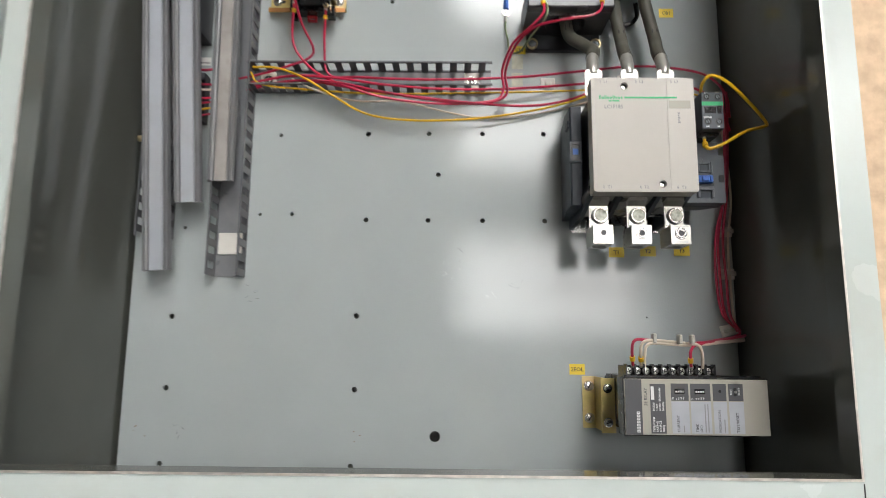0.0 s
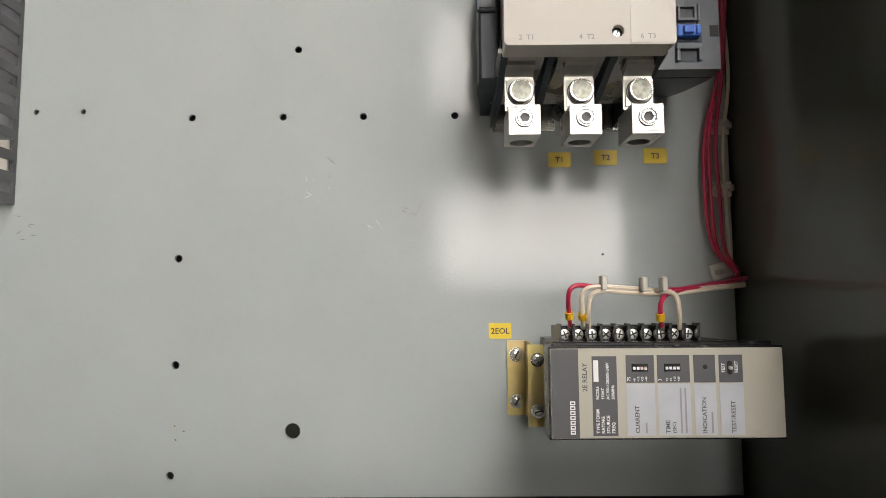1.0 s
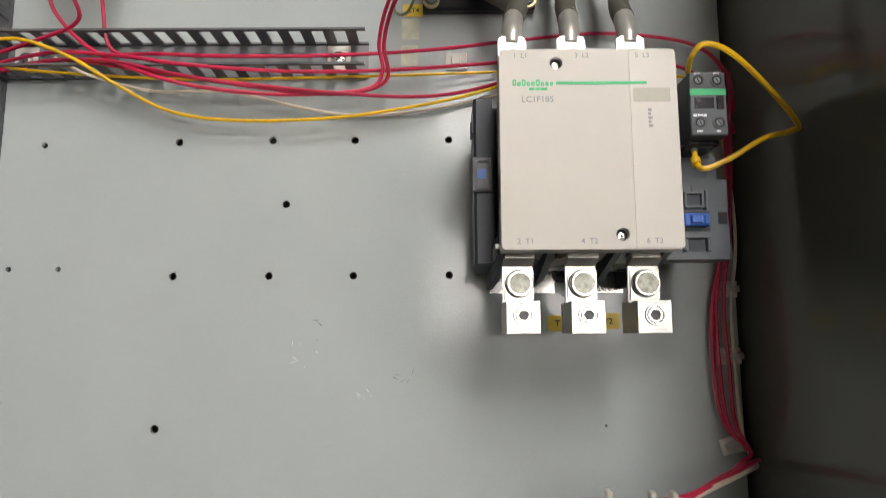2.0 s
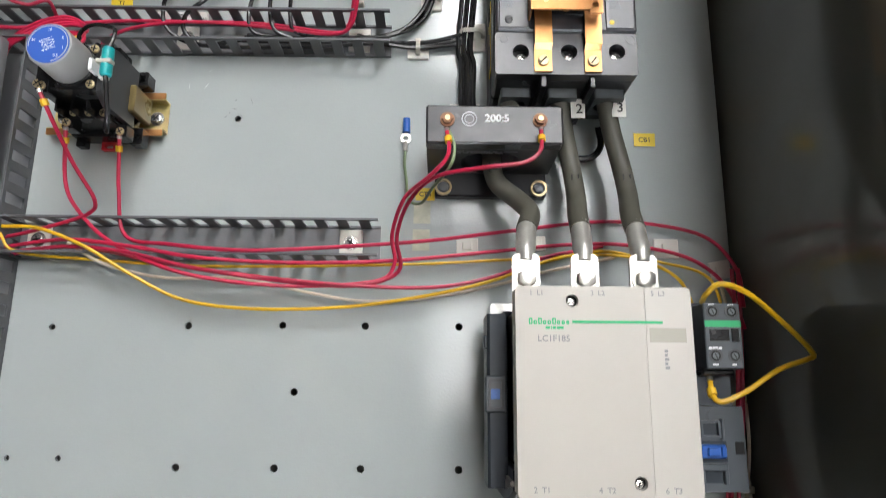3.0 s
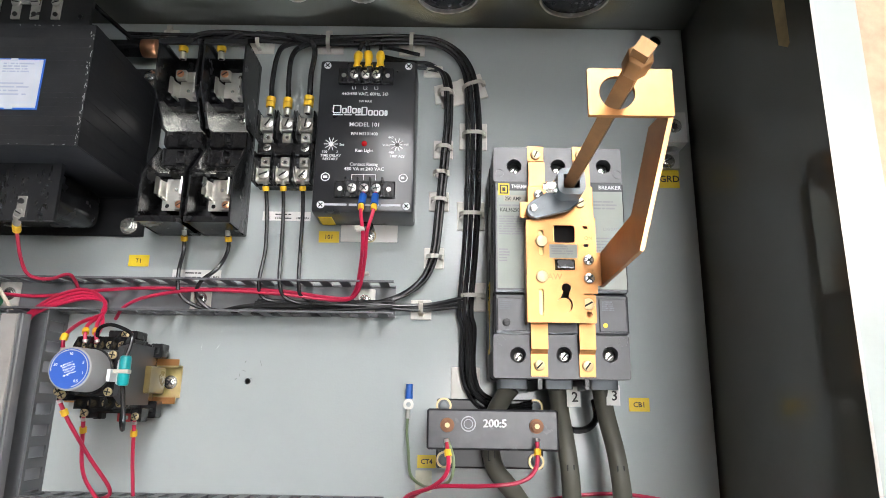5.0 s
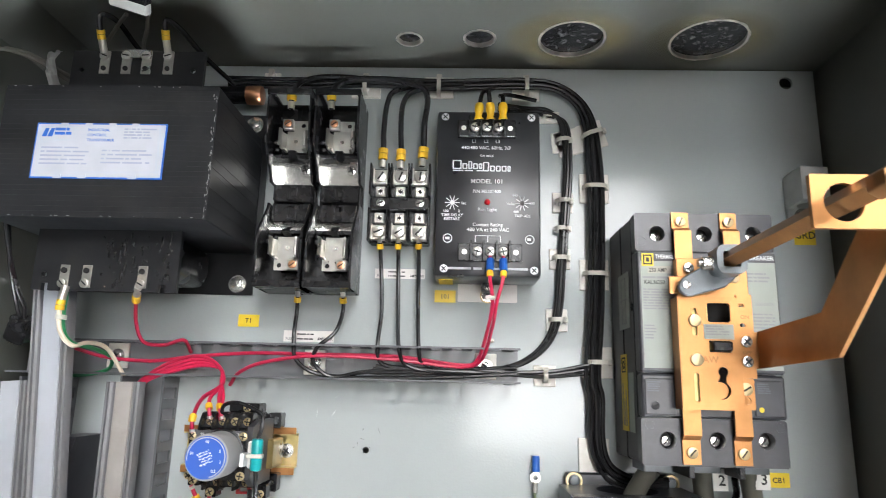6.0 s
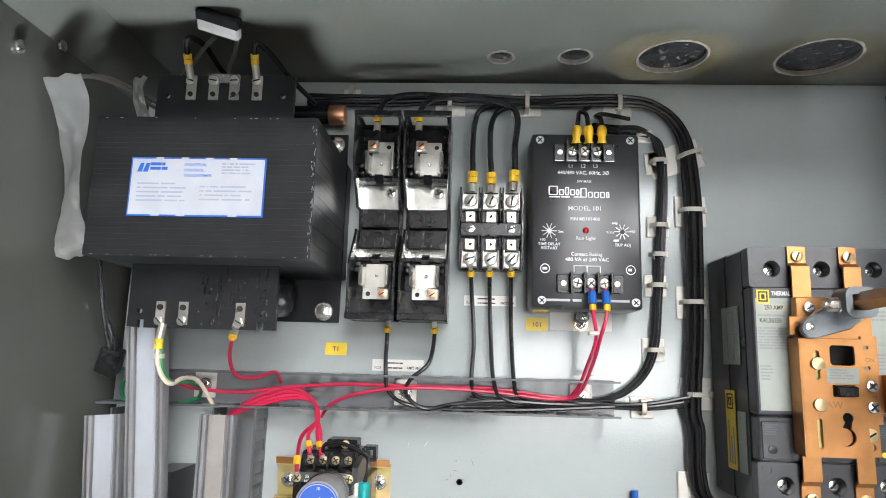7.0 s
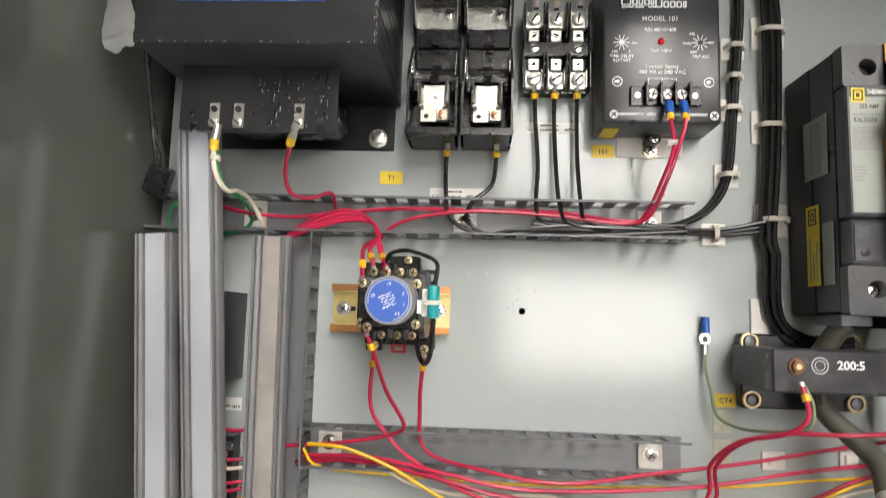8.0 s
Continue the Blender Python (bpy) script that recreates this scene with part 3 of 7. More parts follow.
def contactor():
    t = thing("contactor", (0.21, -0.11, 0), "large slate and cream three-pole contactor with tinned box lugs", "contactor")
    bm = holed(B(), [(.161, -.150), (.161, -.1885), (.2110, -.1885), (.2110, -.1800), (.2250, -.1800), (.2250, -.1885), (.2640, -.1885), (.2640, -.150)], [rounded(.1722, .1782, -.1835, -.1715, .0028), rounded(.2465, .2525, -.1835, -.1715, .0028)], "z", 0.0005, 0.004)
    part("mounting_foot", bm, M_ZINC, t)
    screw(t, .2160, -.1735, .004, .0058, .0040, 30, True, M_SLATE2, "mounting_bolt", washer=.0072)
    part("mounting_foot", holed(B(), rounded(.155, .290, -.062, -.0465, .002), [circle(.2, -.0525, .0025, 12)], "z", 0.0005, 0.004), M_ZINC, t)
    part("base", box(box(B(), .1585, .2625, -.166, -.058, .004, .055, .002), .163, .258, -.160, -.062, .05, .118, .001), M_SLATE, t)
    bm = B()
    for x in (.1605, .1905, .2305, .2605):
        prism(bm, [(-.160, .006), (-.186, .006), (-.184, .07), (-.1715, .117), (-.160, .117)], "x", x - .0022, x + .0022)
    part("barrier", bm, M_SLATE, t, "dark fins between the poles")
    for c in (.1716, .2110, .2500):
        part("arc_shield", prism(B(), [(-.166, .03), (-.1745, .03), (-.1735, .09), (-.1690, .118), (-.166, .118)], "x", c - .0150, c + .0150), M_SMOKE, t)
        # lower terminal
        bm = prism(B(), [(-.150, .096), (-.200, .096), (-.2005, .0985), (-.178, .0995), (-.1735, .109), (-.150, .109)], "x", c - .0094, c + .0094)
        part("terminal_tab", bm, M_TIN, t)
        bm = box(B(), c - .0085, c + .0100, -.1985, -.1800, .0990, .1002, .0003)
        part("square_washer", bm, M_TIN, t)
        bolt = part("terminal_bolt", cyl(B(), (c + .0008, -.1888, .1002), .0076, .0052, "z", 32), M_BOLT, t, "stamped bolt head")
        part("washer_ring", holed(B(), circle(c + .0008, -.1888, .0089, 28), [circle(c + .0008, -.1888, .0080, 28)], "z", .1001, .1008), M_GREYP, bolt)
        part("bolt_rim", holed(B(), circle(c + .0008, -.1888, .0076, 28), [circle(c + .0008, -.1888, .0066, 28)], "z", .1053, .1058), M_ZINC, bolt)
        bm = B()
        for k in range(9):
            q = 0.7 * k + 40 * c
            g = bmesh.ops.create_cube(bm, size=1, matrix=Matrix.Translation((c + .0008, -.1888, .1055)) @ Matrix.Rotation(q, 4, "Z") @ Matrix.Translation((.0046, 0, 0)) @ Matrix.Diagonal((.0011, .0016, .0006, 1)))
        part("head_marks", bm, M_BOLT, bolt)
        d = c + .0020 + (.001 if c > .24 else 0)
        lug = part("box_lug", box(holed(B(), [(d - .0103, .0755), (d + .0103, .0755), (d + .0103, .1090), (d - .0103, .1090)], [circle(d, .0875, .0078, 24)], "y", -.2195, -.1998), d - .0103, d + .0103, -.2195, -.1998, .1089, .1095, .0002), M_TIN, t)
        part("set_screw", holed(B(), circle(d, -.2085, .0060, 28), [circle(d, -.2085, .0034, 6)], "z", .1093, .1112), M_ZINC, lug)
        part("screw_gap", holed(B(), circle(d, -.2085, .0064, 28), [circle(d, -.2085, .0060, 28)], "z", .1094, .1096), M_GREYP, lug)
        part("screw_face", holed(B(), circle(d, -.2085, .0052, 28), [circle(d, -.2085, .0045, 28)], "z", .1110, .1114), M_CASTZ, lug)
        part("socket", cyl(B(), (d, -.2085, .1096), .0034, .0003, "z", 6), M_GREYP, lug)
        bm = B()
        bars(bm, d - .0085, -.2008, .1096, .017, .0011, 1, words=6)
        bars(bm, d - .0065, -.2168, .1096, .014, .0012, 1, words=5)
        part("stamping", bm, M_FAINT, lug)
    # cover
    part("cover_body", box(B(), .1590, .2620, -.1718, -.0535, .1175, .1347, .0008), M_CREAM, t)
    part("cover", holed(B(), rounded(.1585, .2625, -.1723, -.0530, .0028), [circle(.1921, -.0616, .0038, 20), circle(.2273, -.1639, .0038, 20)], "z", .1345, .1390), M_CREAM, t)
    part("side_panel", box(B(), .2346, .2619, -.1717, -.0537, .1388, .13935, .0004), M_CREAM2, t)
    part("rating_label", box(B(), .2367, .2581, -.0857, -.0773, .1394, .1397), M_TAN, t, "raised blank rating label")
    for x, y, a in ((.1921, -.0616, 20), (.2273, -.1639, 70)):
        cyl(bm := B(), (x, y, .1348), .0036, .0003, "z", 16)
        part("screw_well", bm, M_HOLE, t)
        screw(t, x - .0003, y - .0008, .135, .0024, .0014, a)
    bm = box(B(), .1917, .2447, -.0749, -.0733, .1391, .1396)
    part("green_stripe", bm, M_GREEN, t)
    bm = B()
    for i, w in enumerate((.0026, .0024, .0026, .0024, .0025, .0026, .0022, .0022, .0020)):
        xl, xr, yt = .1662 + i * .00275, .1662 + i * .00275 + w * .85, -.0733 + (.0014 if i in (0, 2, 5) else 0)
        holed(bm, rounded(xl, xr, -.0757, yt, .0006, 2), [rounded(xl + .0008, xr - .0007, -.0750, yt - .0007, .0002, 2)], "z", .1391, .1394)
    bars(bm, .176, -.0768, .1391, .0145, .0016, 1, words=4)
    part("maker_mark", bm, M_GREEN, t)
    z = .1393
    text(t, "LC1F185", .1712, -.0856, z, .0052, M_INKG, "LEFT")
    text(t, "1  L1", .1668, -.0585, z, .0042, M_INKG, "LEFT")
    text(t, "3  L2", .2030, -.0585, z, .0042, M_INKG, "LEFT")
    text(t, "5  L3", .2385, -.0585, .13945, .0042, M_INKG, "LEFT")
    text(t, "2  T1", .1672, -.1690, z, .0044, M_INKG, "LEFT")
    text(t, "4  T2", .2035, -.1690, z, .0044, M_INKG, "LEFT")
    text(t, "6  T3", .2405, -.1690, .13945, .0044, M_INKG, "LEFT")
    bm = B()
    for k, h in enumerate((.0026, .0016, .0024, .0016, .0020)):
        box(bm, .2448, .2448 + h, -.1010 + k * .0024, -.0994 + k * .0024, .1394, .1396)
    part("side_writing", bm, M_INKG, t)
    # side blocks
    part("side_block", prism(B(), [(.1510, .0006), (.1480, .040), (.1458, .055), (.1458, .086), (.1475, .088), (.1583, .088), (.1583, .0006)], "y", -.1744, -.0640), M_SLATE, t)
    for y0, y1 in ((-.1690, -.1350), (-.0990, -.0690)):
        part("flank_panel", box(B(), .1462, .1480, y0, y1, .056, .078, .0005), M_SLATE2, t)
    part("flank_tab", box(B(), .1440, .1475, -.0870, -.0780, .070, .084, .0006), M_SLATE, t)
    clip = part("latch", box(B(), .1440, .1580, -.1280, -.1045, .0875, .0915, .001), M_SLATE2, t, "clear grey latch with blue window")
    part("latch_window", box(B(), .1475, .1535, -.1195, -.1130, .0914, .0921), M_BLUE, clip)
    part("latch_frame", holed(B(), rounded(.1462, .1560, -.1262, -.1065, .001), [rounded(.1476, .1546, -.1245, -.1085, .0008)], "z", .0914, .0928), M_GREYP, clip)
    bm = prism(B(), [(-.052, .0006), (-.052, .06), (-.104, .06), (-.104, .086), (-.1225, .086), (-.1225, .1), (-.1738, .1), (-.1738, .078), (-.166, .03), (-.160, .0006)], "x", .2630, .3055)
    part("coil_block", bm, M_SLATE2, t, "slate coil block")
    part("block_seam", box(B(), .2628, .3057, -.17395, -.1500, .0835, .0845), M_HOLE, t)
    bm = cyl(B(), (.2868, -.1285, .1), .0042, .0008, "z", 22)
    part("round_button", bm, M_SLATE2, t)
    part("latch_window", holed(B(), rounded(.2772, .2895, -.1415, -.1310, .0006), [rounded(.2785, .2880, -.1400, -.1325, .0004)], "z", .0998, .1035), M_SLATE2, t)
    part("window_pane", box(B(), .2788, .2877, -.1398, -.1328, .0998, .1012), M_SLATE, t)
    for x0, x1, y0, y1, z1 in ((.2898, .2915, -.1425, -.1300, .1040), (.2755, .2925, -.1610, -.1570, .1035), (.2755, .2780, -.1690, -.1610, .1035), (.2900, .2925, -.1690, -.1610, .1035)):
        part("latch_rib", box(B(), x0, x1, y0, y1, .0995, z1, .0004), M_SLATE2, t)
    part("latch_recess", box(B(), .2785, .2895, -.1685, -.1615, .0999, .1004), M_SLATE, t)
    part("recess", box(B(), .2745, .2935, -.1560, -.1435, .0999, .1004), M_SLATE, t)
    lever = part("blue_lever", box(B(), .2755, .2910, -.1535, -.1455, .1002, .1060, .0006), M_BLUE, t)
    part("grip", box(B(), .2790, .2860, -.1520, -.1470, .1058, .1085, .0004), M_BLUE, lever)
    part("grip", box(B(), .2875, .2905, -.1525, -.1465, .1058, .1075, .0004), M_BLUE, lever)
    part("slot_window", box(B(), .2990, .3045, -.1515, -.1440, .0998, .1004), M_HOLE, t)
    return t


def auxiliary_block():
    t = thing("auxiliary_contact", (.289, -.08, .06), "small dark auxiliary contact block with green band on the contactor", "contact block")
    part("body", box(B(), .2772, .3000, -.1000, -.0595, .0604, .1200, .0008), M_SLATE2, t)
    part("green_band", box(B(), .2774, .2998, -.0745, -.0705, .1199, .1204), M_GREEN, t)
    part("window", box(B(), .2800, .2920, -.0830, -.0760, .1199, .1203), M_BLACK, t)
    part("slider", box(B(), .2935, .2975, -.0835, -.0755, .1199, .1215), M_BLACK, t)
    for x in (.2828, .2945):
        for y in (-.0650, -.0920):
            bm = holed(B(), circle(x, y, .0042, 18), [circle(x, y, .0031, 18)], "z", .1198, .1206)
            part("terminal_rim", bm, M_GREYP, t)
            cyl(bm := B(), (x, y, .1199), .0031, .0002, "z", 14)
            part("terminal_well", bm, M_HOLE, t)
            screw(t, x, y, .1200, .0020, .0006, 40 + 900 * x, material=M_CASTZ)
    bm = B()
    for x in (.2805, .2925):
        bars(bm, x, -.0602, .1201, .004, .0011)
        bars(bm, x, -.0968, .1201, .004, .0011)
    bars(bm, .2788, -.0866, .1201, .0115, .0016, words=3)
    part("print_bars", bm, M_PRINT, t)
    part("lower_terminal", box(B(), .2785, .2985, -.1035, -.1000, .062, .1100, .001), M_BLACK, t)
    return t


def label_tape(words, x0, x1, y0, y1, z=0.0):
    t = thing("label", ((x0 + x1) / 2, (y0 + y1) / 2, z), "yellow embossed label reading " + words + " stuck on the plate", "label", "yellow device labels")
    part("tape", box(B(), x0, x1, y0, y1, z + .0002, z + .0007), M_LABEL, t)
    s = (y1 - y0) * 0.52
    text(t, words, (x0 + x1) / 2, (y0 + y1) / 2 - s * 0.34, z + .0009, s, M_INK)
    return t


for w, x0, x1, y0, y1 in (("T1", .2059, .2240, -.2177, -.2055), ("T2", .2432, .2617, -.2163, -.2040), ("T3", .2833, .3021, -.2153, -.2029),
                          ("2EOL", .1558, .1736, -.3557, -.3435), ("CB1", .2790, .2970, .0900, .1018), ("CT4", .0933, .1093, .0399, .0507),
                          ("M1", .1994, .2171, -.0492, -.0384), ("T1", -.1806, -.1617, .2143, .2252), ("101", -.0044, .0146, .2397, .2507), ("GRD", .3198, .3388, .2985, .3165)):
    label_tape(w, x0, x1, y0, y1)


def protective_relay():
    t = thing("motor_relay", (.25, -.38, 0), "beige and dark grey motor protection relay with ten screw terminals", "relay")
    br = part("bracket", holed(B(), rounded(.1698, .1842, -.4152, -.3572, .001), [rounded(.1755, .1795, -.368, -.366, .0009)], "z", .0005, .003), M_CHROM, t, "yellow-chromated mounting bracket")
    part("bracket_wall", box(B(), .1838, .1856, -.4150, -.3574, .0005, .0495), M_CHROM, t)
    part("bracket_tab", box(B(), .1800, .1950, -.4150, -.3574, .0490, .0512), M_CHROM, t)
    for y in (-.3680, -.4040):
        screw(t, .1770, y, .003, .0042, .0026, 60, washer=.0058)
        screw(t, .1868, y, .0512, .0038, .0024, 15, washer=.0050)
    bm = prism(B(), [(.1945, .0150), (.1945, .1050), (.1828, .1090), (.1822, .1305), (.3205, .1305), (.3190, .09), (.306, .0150)], "y", -.4075, -.3535)
    part("housing", bm, M_BLACK, t)
    part("rear_block", box(B(), .196, .30, -.404, -.356, .0006, .016, .001), M_BLACK, t)
    part("face", box(B(), .1832, .3198, -.4065, -.3545, .1300, .1322, .0005), M_TAN, t)
    part("left_band", box(B(), .1838, .1996, -.4062, -.3548, .1321, .1326), M_GREYP, t)
    part("data_panel", box(B(), .2075, .2220, -.4050, -.3590, .1321, .1326), M_GREYP, t)
    part("white_field", box(B(), .2083, .2112, -.3738, -.3613, .13255, .1328), M_PRINT, t)
    for x0, x1 in ((.2275, .2440), (.2458, .2648), (.2672, .2798), (.2820, .2958)):
        part("dark_field", box(B(), x0, x1, -.3745, -.3585, .1321, .13255), M_GREYP, t)
        part("silver_field", box(B(), x0, x1, -.4048, -.3752, .1321, .13255), M_SILVERL, t)
    for x in (.2360, .2550):
        sw = part("dip_switch", box(B(), x - .0052, x + .0042, -.3680, -.3635, .1325, .1331), M_BLACK, t)
        bm = B()
        for k in range(4):
            box(bm, x - .0045 + k * .0022, x - .0031 + k * .0022, -.3668, -.3652, .1331, .1338)
        part("toggle", bm, M_PRINT, sw)
    bm = cyl(B(), (.2738, -.3655, .1325), .0014, .0004, "z", 12)
    part("indicator", bm, M_HOLE, t)
    bm = prism(B(), rounded(.2868, .2895, -.3700, -.3620, .0013), "z", .1325, .1329)
    part("switch_slot", bm, M_HOLE, t)
    part("switch_lever", box(B(), .2872, .2891, -.3672, -.3650, .1328, .1350, .0004), M_TIN, t)
    z = .1329
    bm = B()
    for k in range(7):
        y = -.4040 + k * .0028
        holed(bm, [(.1942, y), (.1972, y), (.1972, y + .0023), (.1942, y + .0023)], [[(.1948, y + .0007), (.1966, y + .0007), (.1966, y + .0016), (.1948, y + .0016)]], "z", z, z + .0001)
    part("maker_mark", bm, M_PRINT, t)
    text(t, "2E RELAY", .2045, -.3795, .1325, .0040, M_GREYP, "LEFT", 90, sx=1.0)
    for k, (w, x) in enumerate((("TYPE FORM", .2112), ("RATING", .2142), ("SOURCE", .2172), ("FREQ", .2202))):
        text(t, w, x, -.4035, z, .0027, M_PRINT, "LEFT", 90)
    for w, x in (("110AT", .2142), ("RC22U-", .2112), ("AC100-120/200-240V", .2172), ("50/60Hz", .2202)):
        text(t, w, x, -.3840, z, .0024, M_PRINT, "LEFT", 90)
    for w, x, s in (("CURRENT", .2345, .0035), ("TIME", .2522, .0035), ("(SEC)", .2556, .0028), ("INDICATION", .2736, .0035), ("TEST/RESET", .2905, .0036)):
        text(t, w, x, -.4035, .1328, s, M_GREYP, "LEFT", 90)
    for x, w in ((.2585, .026), (.2612, .026), (.2765, .012), (.2380, .006)):
        part("print_bar", box(B(), x, x + .0010, -.4035, -.4035 + w, .1326, .1327), M_INKG, t)
    for w, x in (("75", .2298), ("3", .2480), ("TEST", .2852), ("RESET", .2928)):
        text(t, w, x, -.3735 if len(w) < 3 else -.3690, .1328, .0026, M_PRINT, "LEFT", 90)
    for k in range(4):
        for x, w in ((.2322, ("+5", "+10", "+20", "+40")[k]), (.2512, ("+2", "+5", "+10", "+20")[k])):
            text(t, w, x + k * .0023 + .0006, -.3738, .1328, .0018, M_PRINT, "LEFT", 90)
    st = part("terminal_strip", box(B(), .1940, .2836, -.3536, -.3425, .070, .0925, .0006), M_BLACK, t)
    for k in range(11):
        part("barrier", box(B(), .1940 + k * .00885, .1956 + k * .00885, -.3534, -.3410, .0920, .1010), M_BLACK, t)
    for k in range(10):
        screw(t, .1990 + k * .00885, -.3480, .0925, .0034, .0024, 20 + 37 * k, True, M_TIN, "terminal_screw")
    part("top_rib", box(B(), .186, .318, -.3537, -.3512, .117, .1235, .0005), M_BLACK, t)
    return t


def current_transformer():
    t = thing("current_transformer", (.153, .075, 0), "black moulded current transformer marked 200:5 round one cable", "transformer")
    bm = holed(B(), [(.1035, .010), (.2025, .010), (.2025, .074), (.1995, .077), (.1065, .077), (.1035, .074)], [circle(.153, .036, .024, 32)], "y", .0605, .0895)
    part("core", bm, M_BAKE, t)
    part("base_flange", box(B(), .1095, .2010, .0410, .0985, .0006, .010, .0015), M_BAKE, t)
    part("top_bar", box(B(), .1030, .2030, .0600, .0900, .0655, .0785, .0015), M_CT, t)
    for r0, r1 in ((.0058, .0049), (.0036, .0030)):
        part("round_mark", holed(B(), circle(.1345, .0790, r0, 24), [circle(.1345, .0790, r1, 24)], "z", .0784, .0787), M_FAINT, t)
    text(t, "200:5", .1545, .0768, .0788, .0082, M_PRINT, sx=1.0)
    text(t, "200:5", .1549, .0770, .0789, .0082, M_PRINT, sx=1.0)
    bm = B()
    bars(bm, .126, .0590, .046, .05, .0018, 2, words=5)
    for v in bm.verts:
        v.co = Vector((v.co.x, .0604 - (v.co.z - .046), .062 + (v.co.y - .059)))
    part("print_bars", bm, M_INKG, t)
    for x, y in ((.1155, .0925), (.1165, .0480), (.1945, .0475), (.1945, .0925)):
        s = part("bolt", cyl(cyl(B(), (x, y, .010), .0062, .0012, "z", 22), (x, y, .0112), .0040, .0030, "z", 16, bev=.0006), M_CASTZ, t)
        part("collar", holed(B(), circle(x, y, .0068, 22), [circle(x, y, .0052, 22)], "z", .0105, .0140), M_BRSCREW, s)
    for x in (.1185, .1860):
        ring = part("ring_terminal", holed(B(), circle(x, .0780, .0054, 22), [circle(x, .0780, .0026, 16)], "z", .0785, .0800), M_TARN, t, "copper ring terminal")
        bm = holed(B(), circle(x, .0780, .0040, 6), [circle(x, .0780, .0019, 12)], "z", .0800, .0826)
        part("nut", bm, M_TARN, ring)
        part("stud", cyl(B(), (x, .0780, .0795), .0019, .0042, "z", 12), M_BRSCREW, ring)
    return t


def breaker():
    t = thing("circuit_breaker", (.207, .208, 0), "large black moulded-case circuit breaker with grey rating labels", "circuit breaker")
    bm = box(B(), .1535, .2600, .1135, .3030, .0006, .040, .002)
    box(bm, .1540, .2597, .1140, .3026, .038, .0720, .002)
    part("case", bm, M_BAKE, t)
    part("upper_cover", box(B(), .1540, .2600, .1800, .2720, .071, .0850, .0015), M_HAZED, t)
    part("trip_unit", box(B(), .1545, .2595, .1475, .1790, .071, .0835, .0015), M_HAZED, t)
    hs = [(.1712, .2862), (.2075, .2865), (.2452, .2868)]
    hl = [(.1726, .1312), (.2084, .1318), (.2440, .1324)]
    part("line_end", holed(B(), rounded(.1540, .2600, .2725, .3028, .002), [circle(x, y, .0062, 22) for x, y in hs], "z", .0715, .0830), M_HAZED, t)
    part("load_end", holed(B(), rounded(.1535, .2592, .1135, .1470, .002), [circle(x, y, .0062, 22) for x, y in hl], "z", .0715, .0815), M_HAZED, t)
    for x, y in hs + hl:
        part("lug_well", cyl(B(), (x, y, .0722), .0062, .0003, "z", 18), M_HOLE, t)
        screw(t, x + .001, y - .001, .0724, .0038, .0016, 50, name="lug_screw")
    for k, x in enumerate((.1715, .2075, .2440)):
        part("cable_lug", holed(B(), rounded(x - .0115, x + .0115, .026, .058, .002), [circle(x, .042, .0092, 24)], "y", .1065, .1140), M_CASTZ, t)
    bm = B()
    for x in (.1895, .2258):
        box(bm, x - .002, x + .002, .1050, .1140, .01, .079, .0005)
    part("end_barrier", bm, M_BAKE, t)
    left = part("rating_label", box(B(), .1568, .1900, .1830, .2640, .0848, .0852), M_LABELG, t)
    right = part("rating_label", box(B(), .2240, .2588, .1830, .2640, .0848, .0852), M_LABELG, t)
    part("band", box(B(), .1568, .1900, .2640, .2714, .0848, .0852), M_GREYP, t)
    part("band", box(B(), .2240, .2588, .2640, .2714, .0848, .0852), M_GREYP, t)
    em = part("emblem", box(B(), .1578, .1668, .2600, .2700, .0851, .0855), M_INK, t)
    for i0 in (0, .0022):
        part("yellow_square", holed(B(), [(.1578 + i0, .2600 + i0), (.1668 - i0, .2600 + i0), (.1668 - i0, .2700 - i0), (.1578 + i0, .2700 - i0)], [[(.1588 + i0, .2611 + i0), (.1658 - i0, .2611 + i0), (.1658 - i0, .2689 - i0), (.1588 + i0, .2689 - i0)]], "z", .0854, .0858), M_LABEL, em)
    text(t, "THERMAL", .1685, .2660, .0854, .0045, M_PRINT, "LEFT", sx=.7)
    text(t, "BREAKER", .2580, .2660, .0854, .0045, M_PRINT, "RIGHT")
    part("amp_field", box(B(), .1620, .1800, .2545, .2600, .0851, .0854), M_TAN, t)
    text(t, "250 AMP", .1630, .2555, .0856, .0045, M_INK, "LEFT", sx=.8)
    text(t, "KAL36250", .1590, .2460, .0854, .0046, M_INK, "LEFT", sx=.8)
    text(t, "LUG DATA", .2420, .2310, .0854, .0034, M_INKG, "LEFT", sx=.8)
    rr = random.Random(3)
    for x, y, w, h, n, gp, wd in ((.1580, .2520, .026, .0015, 1, .5, 2), (.1580, .2425, .028, .0011, 8, .9, 4), (.1580, .2150, .009, .0011, 5, 1.1, 1), (.2350, .2560, .022, .0013, 3, 1.2, 3), (.2350, .2250, .022, .0011, 7, 1.3, 4)):
        for r_ in range(n):
            part("print_bar", bars(B(), x, y - r_ * h * (1 + gp), .0853, w, h, 1, rnd=rr, words=wd), M_INKG, t)
    part("side_sticker", box(B(), .1529, .1534, .2150, .2600, .030, .062), M_LABELG, t, "faded label on the flank")
    part("side_sticker", box(B(), .1529, .1534, .1350, .1950, .030, .048), M_LABEL, t, "yellow label on the flank")
    part("side_sticker", box(B(), .1529, .1534, .1350, .1800, .052, .066), M_LABELG, t)
